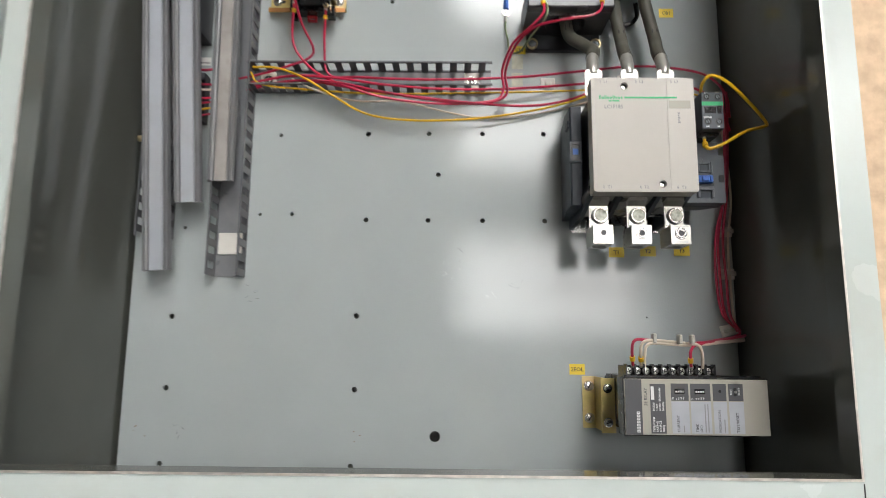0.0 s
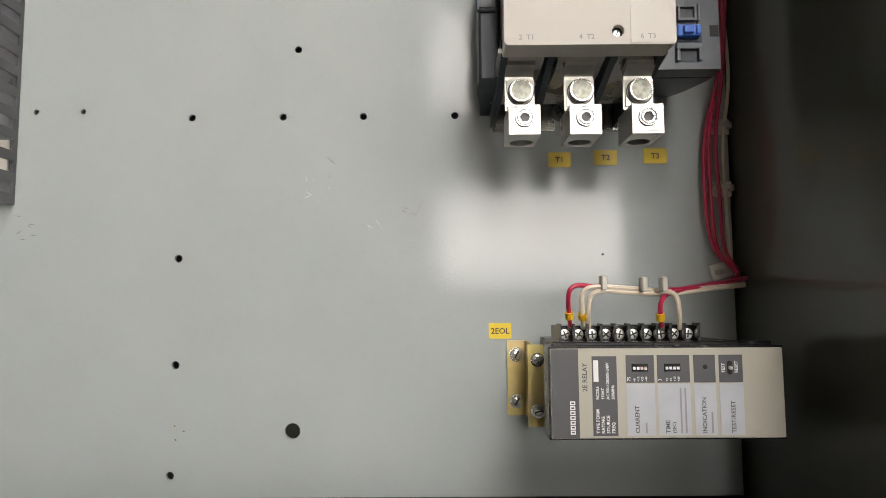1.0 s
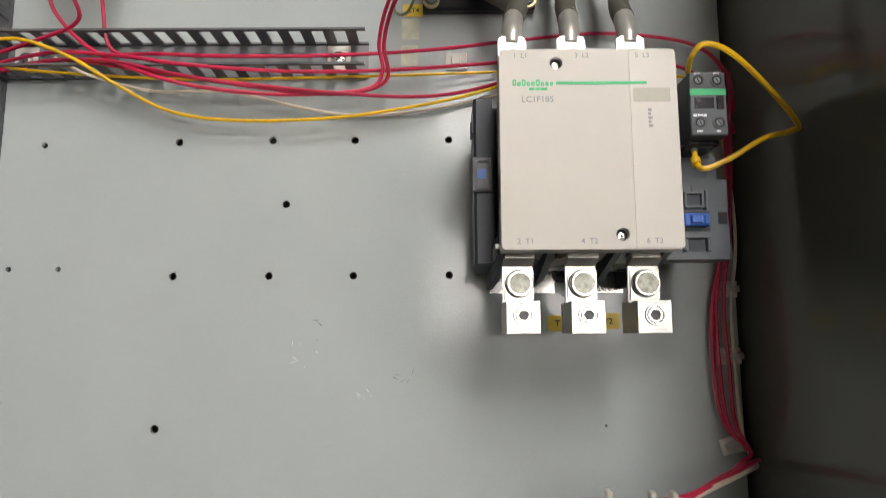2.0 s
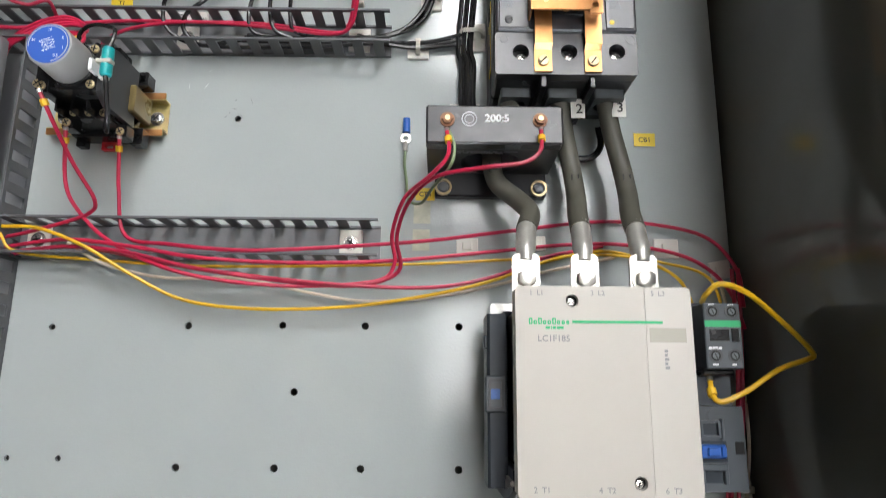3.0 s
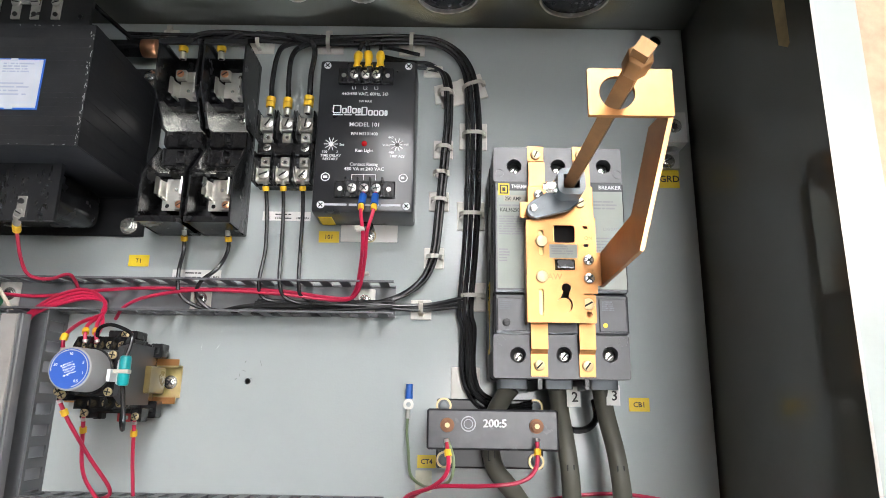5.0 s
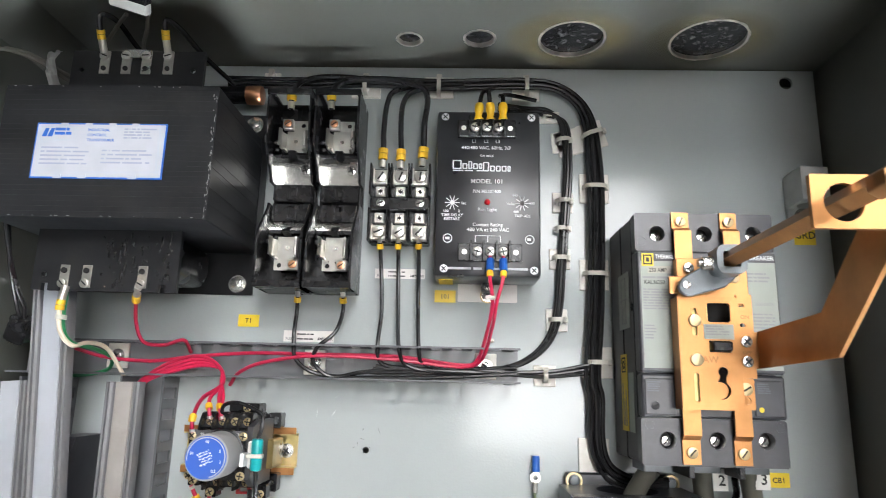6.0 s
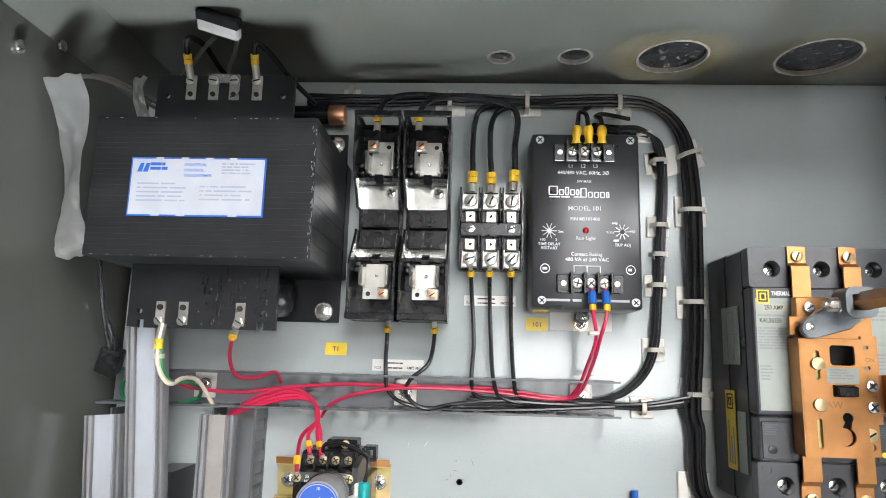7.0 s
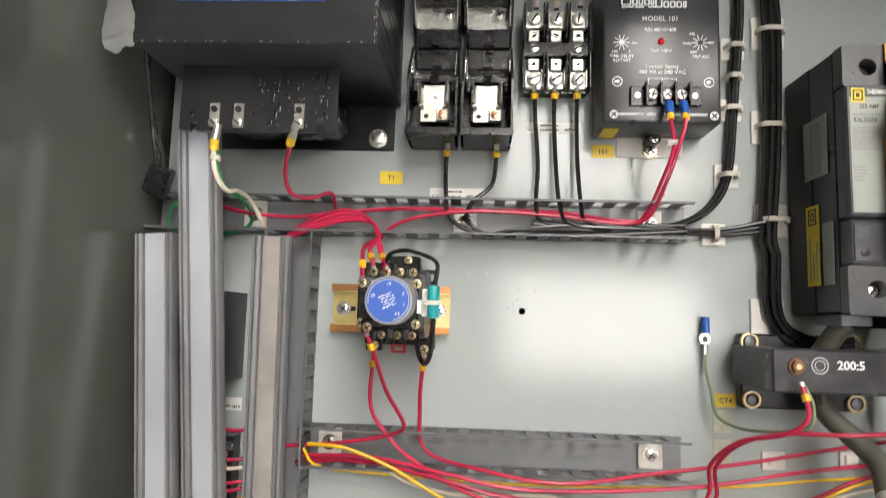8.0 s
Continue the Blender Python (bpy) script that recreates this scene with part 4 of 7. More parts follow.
    for y0, y1, z0, z1 in ((.1805, .1925, .0335, .0445),):
        for e in (0, .0030):
            part("sticker_emblem", holed(B(), [(y0 + e, z0 + e), (y1 - e, z0 + e), (y1 - e, z1 - e), (y0 + e, z1 - e)], [[(y0 + e + .0011, z0 + e + .0011), (y1 - e - .0011, z0 + e + .0011), (y1 - e - .0011, z1 - e - .0011), (y0 + e + .0011, z1 - e - .0011)]], "x", .1526, .1529), M_INK, t)
    for k, (y0, y1) in enumerate(((.1390, .1720), (.1390, .1600), (.1390, .1670))):
        part("print_bar", box(B(), .1526, .1529, y0, y1, .0345 + k * .0045, .0358 + k * .0045), M_INKG, t)
    for y0, y1, z0, z1 in ((.2190, .2560, .0400, .0406), (.2190, .2560, .0520, .0526), (.2190, .2196, .0400, .0526), (.2554, .2560, .0400, .0526), (.2380, .2386, .0340, .0580)):
        part("print_bar", box(B(), .1526, .1529, y0, y1, z0, z1), M_INKG, t)
    for x, y in ((.1590, .2800), (.2560, .2800), (.1600, .1420), (.2545, .1420)):
        part("moulded_ring", holed(B(), circle(x, y, .0036, 20), [circle(x, y, .0031, 20)], "z", .0814, .0834 if y > .2 else .0819), M_HAZED, t)
    part("trip_cover", box(B(), .1565, .1790, .1495, .1755, .0832, .0846, .0006), M_HAZED, t)
    part("trip_cover", box(B(), .2360, .2575, .1495, .1755, .0832, .0846, .0006), M_HAZED, t)
    for x in (.1585, .2385):
        part("moulded_mark", bars(B(), x, .1735, .0846, .011, .0010, 5, .6, rnd=rr, words=3), M_SLATE2, t)
    screw(t, .1635, .1560, .0846, .0032, .0008, 20, material=M_BAKE, name="trip_dial")
    part("yellow_dot", cyl(B(), (.2405, .1545, .0846), .0019, .0003, "z", 14), M_LABEL, t)
    return t


def breaker_mechanism():
    t = thing("operating_mechanism", (.207, .21, .085), "gold-plated handle mechanism with shaft and arm on the breaker", "mechanism")
    for x0, x1 in ((.1822, .1952), (.2194, .2318)):
        up = prism(B(), [(.3030, .0832), (.2895, .0832), (.2865, .0880), (.2300, .0880), (.2300, .0898), (.2875, .0898), (.2905, .0850), (.3030, .0850)], "x", x0, x1)
        part("strap", up, M_BRASS, t)
        lo = prism(B(), [(.1150, .0817), (.1330, .0817), (.1365, .0860), (.1800, .0860), (.1800, .0878), (.1355, .0878), (.1320, .0836), (.1150, .0836)], "x", x0, x1)
        part("strap", lo, M_BRASS, t)
        screw(t, (x0 + x1) / 2, .2955, .0850, .0042, .0020, 65, material=M_BRSCREW)
        screw(t, (x0 + x1) / 2, .1232, .0836, .0042, .0020, 10 + x0 * 200, material=M_BRSCREW)
    part("upper_plate", box(B(), .1800, .2320, .2345, .2640, .0900, .0971, .0005), M_BRASS, t)
    part("ear", box(B(), .1735, .1835, .2370, .2500, .0970, .0990, .0005), M_BRASS, t)
    key = [(.2077 + .0036 * math.cos(radians(a)), .1806 + .0036 * math.sin(radians(a))) for a in range(-50, 231, 20)]
    key += [(.2062 + .0062 * math.cos(radians(a)), .1676 + .0062 * math.sin(radians(a))) for a in range(120, 421, 20)]
    holes = [rounded(.1985, .2155, .2161, .2301, .0025), rounded(.1988, .2150, .1945, .2028, .0008), rounded(.1874, .1912, .2060, .2262, .0018),
             rounded(.1868, .1904, .1596, .1795, .0017), key]
    part("slide_plate", holed(B(), rounded(.1788, .2212, .1540, .2345, .0012), holes, "z", .1004, .1020), M_BRASS, t)
    part("side_plate", holed(B(), rounded(.2212, .2320, .1765, .2370, .0008), [rounded(.2220, .2260, .2276, .2302, .0012), rounded(.2222, .2262, .2132, .2158, .0012)], "z", .0990, .1006), M_BRASS, t)
    part("lower_side_plate", holed(B(), rounded(.2212, .2310, .1545, .1762, .0008), [circle(.2255, .1610, .0026, 16)], "z", .0955, .0970), M_BRASS, t)
    part("side_fold", box(B(), .1778, .1790, .1540, .2345, .0865, .1016), M_BRASS, t)
    # Black sheet that gives the open mechanism its inner shade by colour.
    part("interior_shade_sheet", box(B(), .1830, .2300, .1600, .2340, .0862, .0868), M_HOLE, t)
    part("slide_bar", box(B(), .1815, .2000, .1600, .2330, .0975, .0990), M_CHROM, t)
    part("keyhole_post", cyl(B(), (.2062, .1676, .0868), .0059, .0118, "z", 20), M_BRASS, t)
    part("handle", box(B(), .2000, .2140, .1952, .2020, .0868, .1070, .0008), M_BLACK, t, "black breaker toggle")
    part("paper_tag", box(B(), .1955, .2170, .2038, .2146, .1021, .1024), M_LABELG, t, "worn paper tag")
    part("tag_print", bars(B(), .1970, .2135, .1024, .018, .0010, 4, .9, words=4), M_INKG, t)
    text(t, "ON", .2262, .2190, .1008, .0040, M_ROD, "CENTER")
    text(t, "OFF", .2262, .1935, .1008, .0036, M_ROD, "CENTER")
    text(t, "AW", .1935, .1870, .1022, .0066, M_ROD, "LEFT")
    for x, y in ((.1894, .2170), (.1893, .1889)):
        part("guide_pin", cyl(B(), (x, y, .1020), .0046, .0020, "z", 24, bev=.0005), M_BRSCREW, t)
    for y in (.2025, .1882):
        screw(t, .2255, y, .1006, .0042, .0026, 40, True)
    screw(t, .2250, .1690, .0970, .0046, .0012, 30, material=M_BRSCREW)
    screw(t, .2215, .2500, .0971, .0042, .0022, 30, material=M_BRSCREW)
    screw(t, .1885, .2565, .0971, .0040, .0026, 30, material=M_ZINC)
    # crank and shaft
    bm = B()
    prism(bm, [(.1775, .2405), (.1788, .2372), (.1815, .2350), (.1860, .2340), (.2110, .2410), (.2190, .2480), (.2190, .2580), (.2100, .2635), (.2020, .2600), (.1810, .2475), (.1785, .2445)], "z", .1030, .1080)
    bmesh.ops.bevel(bm, geom=bm.edges[:], offset=.0007, segments=1, affect="EDGES")
    crank = part("crank", bm, M_CASTZ, t, "grey cast crank on the shaft")
    part("hub", holed(B(), rounded(.1995, .2205, .2480, .2690, .006), [rounded(.2040, .2160, .2530, .2640, .001)], "z", .1078, .1250), M_CASTZ, crank)
    part("rivet", cyl(B(), (.1831, .2420, .1080), .0030, .0010, "z", 18, bev=.0003), M_ZINC, crank)
    part("cast_dot", cyl(B(), (.1900, .2450, .1080), .0024, .0004, "z", 18), M_CASTZ, crank)
    part("spring_washer", cyl(B(), (.1980, .2570, .1150), .0056, .0016, "x", 18), M_ZINC, crank)
    bm = cyl(B(), (.1925, .2570, .1150), .0048, .0058, "x", 6)
    cyl(bm, (.1895, .2570, .1150), .0028, .0035, "x", 14)
    part("clamp_bolt", bm, M_ZINC, crank)
    bm = B()
    cyl(bm, (0, 0, 0), .0062, .205, "z", 4)
    for v in bm.verts:
        v.co = pose(.2100, .2590, .100, -0.6, 0.4, 10) @ v.co
    part("shaft", bm, M_ROD, t, "bronzed square shaft")
    bm = cyl(B(), (.2108, .2605, .285), .0072, .014, "z", 6, bev=.001)
    part("shaft_end", bm, M_ROD, t)
    # bent arm that carries the shaft
    part("arm", prism(B(), [(.1838, .0895), (.2100, .0895), (.2146, .1810), (.2560, .2260), (.2520, .2592), (.2460, .2592), (.1873, .1945)], "x", .2365, .2392), M_BRASS, t, "bent gold-plated arm")
    part("arm_foot", box(B(), .2320, .2366, .1838, .2100, .0945, .0962, .0004), M_BRASS, t)
    part("arm_head", holed(B(), rounded(.1925, .2392, .2460, .2740, .001), [circle(.2085, .2595, .0100, 26)], "z", .2590, .2620), M_BRASS, t, "gold-plated eye plate round the shaft")
    return t


contactor()
auxiliary_block()
protective_relay()
current_transformer()
breaker()
breaker_mechanism()


def control_transformer():
    t = thing("control_transformer", (-.25, .33, 0), "heavy black control transformer with silver and blue nameplate", "transformer")
    part("base_plate", box(B(), -.345, -.1695, .2425, .4165, .0006, .0036, .0006), M_TRBLK, t)
    rng = random.Random(5)
    bm = box(B(), -.3285, -.1665, .2795, .3835, .022, .1295)
    part("core", bm, M_TRBLK, t)
    n = 26
    for k in range(n):
        y = .2800 + (.1030) * k / n
        part("lamination", box(B(), -.3290 - rng.uniform(0, .0006), -.1660 + rng.uniform(0, .0006), y, y + .1030 / n * .988, .0225, .1300 + rng.uniform(0, .00010)), M_TRBLK, t)
    for y0, y1 in ((.245, .2795), (.3835, .414)):
        part("coil", box(B(), -.300, -.205, y0, y1, .012, .092, .010, 3), M_BLACK, t)
    part("frame_leg", box(B(), -.333, -.165, .280, .383, .003, .0225, .001), M_TRBLK, t)
    for y0, y1, nm in ((.2310, .2795, 0), (.3840, .4330, 1)):
        x0, x1 = (-.3120, -.1985) if nm == 0 else (-.3075, -.1960)
        hl = [circle(x, (.2435 if nm == 0 else .4155), .0022, 12) for x in (x0 + .009, x1 - .009)]
        if nm == 0:
            out_ = [(x0, y1), (x0, y0 + .0008), (x0 + .008, y0), (x0 + .008, y0 + .006), (x0 + .013, y0 + .006), (x0 + .013, y0), (x1 - .014, y0), (x1 - .014, y0 + .006), (x1 - .009, y0 + .006), (x1 - .009, y0), (x1, y0), (x1, y1)]
        else:
            out_ = [(x0, y0), (x1, y0), (x1, y1), (x0, y1)]
        brd = part("terminal_board", holed(B(), out_, hl, "z", .0885, .0925), M_TRBLK, t, "black varnished terminal board")
        if nm == 0:
            bm = B()
            for _ in range(80):
                x, y = rng.uniform(-.262, -.205), rng.uniform(.2345, .276)
                r = rng.uniform(.0004, .0014)
                bmesh.ops.create_icosphere(bm, subdivisions=1, radius=1, matrix=Matrix.Translation((x, y, .0925)) @ Matrix.Diagonal((r, r * rng.choice((1, 1.3, 2, 3.5, 5)), r * .7, 1)))
            part("varnish_drip", bm, mat("wet_black_varnish", (.014, .014, .015), .05, var=0.1), brd)
    # bare nicks along the edges of the laminations
    bm = B()
    for _ in range(46):
        y, ln = rng.uniform(.2815, .3820), rng.uniform(.0008, .0032)
        x = -.1662 - abs(rng.gauss(0, .0012))
        bmesh.ops.create_cube(bm, size=1, matrix=Matrix.Translation((x, y, .13012)) @ Matrix.Rotation(rng.uniform(-.3, .3), 4, "Z") @ Matrix.Diagonal((.00035, ln, .0002, 1)))
    for _ in range(26):
        x, ln = rng.uniform(-.328, -.168), rng.uniform(.0006, .0024)
        bmesh.ops.create_cube(bm, size=1, matrix=Matrix.Translation((x, rng.choice((.2806, .3824)), .13012)) @ Matrix.Diagonal((ln, .0004, .0002, 1)))
    nick = part("edge_nicks", bm, M_GREYK, t, "bare nicks in the black varnish")
    nick["kind"] = "stuff"
    part("nameplate", box(B(), -.3000, -.2010, .3085, .3520, .1306, .1312, .0002), M_BLUE, t, "silver nameplate with blue border")
    npl = part("nameplate_field", box(B(), -.2988, -.2022, .3097, .3508, .1311, .1315), M_SILVERL, t)
    bm = B()
    for k, (a, b) in enumerate(((0, .0035), (.0042, .0078))):
        prism(bm, [(-.2950 + a, .3410), (-.2950 + b, .3410), (-.2945 + b + .001, .3475), (-.2945 + a + .0018, .3475)], "z", .1315, .1317)
    bars(bm, -.2855, .3480, .1315, .014, .0022, 2, .5, rnd=rng, words=2)
    part("maker_mark", bm, M_BLUE, npl)
    for x, y, w_, h_, rows, gap, wd in ((-.2330, .3480, .026, .0012, 4, .9, 5), (-.2940, .3330, .040, .0012, 5, 1.6, 3), (-.2480, .3310, .040, .0012, 4, 1.6, 4)):
        for r_ in range(rows):
            part("print_row", bars(B(), x, y - r_ * h_ * (1 + gap), .1315, w_, h_, 1, rnd=rng, words=wd), M_PRINTB, npl)
    for k, w_ in enumerate(("INDUSTRIAL", "CONTROL", "TRANSFORMER")):
        text(npl, w_, -.2605, .3455 - k * .0040, .1317, .0030, M_BLUE, "LEFT")
    for x in (-.2790, -.2605, -.2425, -.2250):
        part("terminal_tag", box(B(), x - .0026, x + .0026, .3498, .3519, .1313, .1317), M_SILVERL, npl)
    for x in (-.2790, -.2605, -.2230):
        part("terminal_tag", box(B(), x - .0030, x + .0030, .3087, .3115, .1313, .1317), M_SILVERL, npl)
    for x, y in ((-.1830, .2520), (-.1800, .4060), (-.338, .252)):
        bm = cyl(B(), (x, y, .0036), .0080, .0014, "z", 24)
        cyl(bm, (x, y, .005), .0062, .0052, "z", 6, bev=.0006)
        part("mounting_bolt", bm, M_ZINC, t)
    # terminals
    for x, lug in ((-.2865, 1), (-.2690, 0), (-.2255, 1)):
        part("terminal", box(B(), x - .0036, x + .0036, .2335, .2510, .0925, .0938, .0003), M_TIN, t)
        screw(t, x, .2365, .0938, .0036, .0024, 40 + 300 * x, material=M_TIN)
        part("terminal_pin", cyl(B(), (x, .2465, .0938), .0022, .0016, "z", 12), M_HOLE, t)
    for x in (-.2795, -.2612, -.2445, -.2260):
        part("terminal", box(B(), x - .0040, x + .0040, .4120, .4325, .0925, .0938, .0003), M_TIN, t)
        screw(t, x, .4275, .0938, .0040, .0026, 20 + 800 * x, material=M_TIN)
        part("terminal_pin", cyl(B(), (x, .4165, .0938), .0020, .0012, "z", 12), M_HOLE, t)
    part("jumper", box(B(), -.2655, -.2405, .4255, .4335, .0938, .0950, .0004), M_ZINC, t)
    return t


def fuse_pole(x0, x1):
    """One open pole of the two-pole fuse block: two half trays with clips and a joint between."""
    t = thing("fuse_block", ((x0 + x1) / 2, .33, 0), "black open fuse block with bright clips and no fuse", "fuse block", "fuse blocks")
    xc = (x0 + x1) / 2
    part("tray", box(B(), x0, x1, .2440, .4215, .0006, .0080, .0008), M_BLACK, t)
    for up in (1, 0):
        s = 1 if up else -1
        m = (lambda y: y) if up else (lambda y: .6655 - y)          # lower half mirrored
        a, b = .3425, .4215
        for x in (x0, x1 - .0018):
            prof = [(a, .008), (b, .008), (b, .048), (b - .002, .050), (a + .036, .050), (a + .031, .049), (a + .027, .046), (a + .008, .030), (a + .004, .027), (a, .026)]
            part("side_wall", prism(B(), [(m(y), z) for y, z in prof], "x", x, x + .0018), M_BLACK, t)
        ys = sorted((m(b - .0020), m(b)))
        if up:
            part("end_wall", holed(B(), [(x0, .008), (x1, .008), (x1, .050), (x0, .050)], [[(x0 + .004, .016), (x1 - .004, .016), (x1 - .004, .043), (x0 + .004, .043)]], "y", *ys), M_BLACK, t)
        else:
            part("end_wall", box(B(), x0, x1, *ys, .008, .050), M_BLACK, t)
        part("end_rim", box(B(), x0 - .0004, x1 + .0004, *sorted((m(b - .0052), m(b + .0004))), .0485, .0510, .0006), M_BLACK, t)
        # zinc pan between the clip and the joint
        ya, yb = sorted((m(.3435), m(.3665)))
        pan = part("zinc_pan", box(B(), x0 + .002, x1 - .002, ya, yb, .0080, .0094, .0003), M_ZINC, t, "bright zinc pan")
        for x in (x0 + .0020, x1 - .0028):
            part("pan_side", prism(B(), [(m(.3435), .0090), (m(.3435), .0240), (m(.3560), .0330), (m(.3665), .0330), (m(.3665), .0090)], "x", x, x + .0008), M_ZINC, pan)
        ys = sorted((m(.3665), m(.3700)))
        part("inner_rib", box(B(), x0 + .002, x1 - .002, *ys, .008, .0220, .0004), M_BLACK, t)
        part("snap_hook", prism(B(), [(m(.3665), .0225), (m(.3640), .0225), (m(.3700), .0330), (m(.3720), .0225)], "x", xc - .0035, xc + .0035), M_BLACK, t)
        # fuse clip
        sx = 1 if up else -1
        c0, c1 = (xc - .0080, xc + .0095) if up else (xc - .0090, xc + .0085)
        y0, y1 = sorted((m(.3725), m(.3930)))
        part("clip_stand", box(B(), xc - .0125, xc + .0125, *sorted((m(.3715), m(.4010))), .0080, .0200), M_BLACK, t)
        clip = part("fuse_clip", box(B(), c0, c1, y0, y1, .0200, .0212, .0004), M_TIN, t, "bright spring clip")
        for x, q in ((c0, -1), (c1, 1)):
            jaw = [(x, .0205), (x + q * .0022, .0260), (x + q * .0026, .0300), (x + q * .0008, .0345), (x + q * .0024, .0380), (x + q * .0034, .0376), (x + q * .0020, .0345), (x + q * .0038, .0300), (x + q * .0034, .0255), (x + q * .0012, .0200)]
            part("clip_jaw", prism(B(), jaw, "y", y0 + .0012, y1 - .0030), M_TIN, clip)
            part("jaw_lip", box(B(), x - .0012, x + .0012, y0 - .0004, y0 + .0014, .0205, .0300, .0003), M_TIN, clip)
        part("rivet", cyl(B(), (xc + .0005, (y0 + y1) / 2, .0212), .0016, .0008, "z", 14), M_ZINC, clip)
        tab = sorted((m(.3925), m(.4030)))
        xa = sorted((xc - sx * .0020, xc + sx * .0110))
        part("clip_tab", holed(B(), rounded(xa[0], xa[1], tab[0], tab[1], .0006), [circle(xc + sx * .0065, m(.3985), .0021, 16)], "z", .0206, .0216), M_TIN, clip)
        xt, yt = xc - sx * .0068, m(.3985)
        cl = part("wire_clamp", box(B(), xt - .0048, xt + .0048, yt - .0048, yt + .0048, .0200, .0262, .0006), M_TIN, t)
        screw(cl, xt, yt, .0262, .0036, .0018, 35, material=M_COPPER)
        for q in (-1, 1):
            part("moulded_post", cyl(B(), (xc + q * .0152, m(.3790), .008), .0022, .0230, "z", 12, bev=.0006), M_BLACK, t)
            part("moulded_post", cyl(B(), (xc + q * .0152, m(.3735), .008), .0022, .0190, "z", 12, bev=.0006), M_BLACK, t)
        ym = .3590 if up else .2880
        xm = xc + .0090 if up else xc - .0060
        screw(t, xm, ym, .0094, .0046, .0022, 25, True, M_ZINC, "mounting_screw", washer=.0066)
    for ya, yb in ((.3250, .3420), (.3065, .3240)):
        j = part("joint_block", box(B(), x0 + .0035, x1 - .0015, ya, yb, .0080, .0205, .0010), M_BLACK, t)
        part("latch_frame", holed(B(), rounded(xc - .0040, xc + .0050, ya + .002, yb - .002, .0006), [rounded(xc - .0026, xc + .0036, ya + .0034, yb - .0034, .0004)], "z", .0204, .0232), M_BLACK, j)
        part("latch_hole", box(B(), xc - .0005, xc + .0025, ya + .0065, yb - .0075, .0204, .0210), M_HOLE, j)
        part("edge_rib", box(B(), x0 + .0040, x0 + .0060, ya + .001, yb - .001, .0204, .0240, .0004), M_BLACK, j)
    return t


def power_terminal_block():
    t = thing("terminal_block", (-.037, .325, 0), "black three-pole terminal block with bright screw clamps", "terminal block")
    part("body", box(B(), -.0640, -.0100, .2905, .3600, .0006, .0140, .0008), M_BLACK, t)
    for x, w in ((-.0642, .0016), (-.0480, .0012), (-.0455, .0012), (-.0298, .0012), (-.0273, .0012), (-.0112, .0016)):
        for y0, y1 in ((.2895, .3195), (.3320, .3610)):
            part("barrier", box(B(), x, x + w, y0, y1, .012, .0290, .0004), M_BLACK, t)
    for x in (-.0460, -.0280):
        for y0, y1 in ((.2990, .3010), (.3090, .3110), (.3405, .3425), (.3500, .3520)):
            part("barrier_web", box(B(), x - .0010, x + .0012, y0, y1, .012, .0270), M_BLACK, t)
    part("middle_rib", box(B(), -.0640, -.0098, .3195, .3322, .0138, .0195, .0012), M_BLACK, t)
    for x in (-.0550, -.0368, -.0190):
        for y, s in ((.3503, 1), (.2990, -1)):
            cp = part("clamp_plate", box(B(), x - .0064, x + .0064, y - .0068, y + .0068, .0140, .0205, .0008), M_TIN, t)
            for q in (-1, 1):
                part("clamp_ear", box(B(), x + q * .0064 - .0005, x + q * .0064 + .0005, y - .0075, y + .0075, .0150, .0245, .0003), M_TIN, cp)
            screw(cp, x, y, .0205, .0056, .0042, 30 + 700 * (x + y), material=M_TIN, name="clamp_screw")
            yt = y - s * .0133
            q = part("tab_plate", box(B(), x - .0046, x + .0046, yt - .0050, yt + .0050, .0140, .0195, .0008), M_TIN, t)
            part("tab_ring", holed(B(), circle(x, yt, .0024, 16), [circle(x, yt, .0013, 16)], "z", .0194, .0199), M_ZINC, q)
            part("tab_hole", cyl(B(), (x, yt, .0194), .0013, .0003, "z", 10), M_HOLE, q)
    for x in (-.0545, -.0190):
        screw(t, x, .3264, .0195, .0040, .0012, 20, False, M_ZINC, name="mounting_screw")
    return t


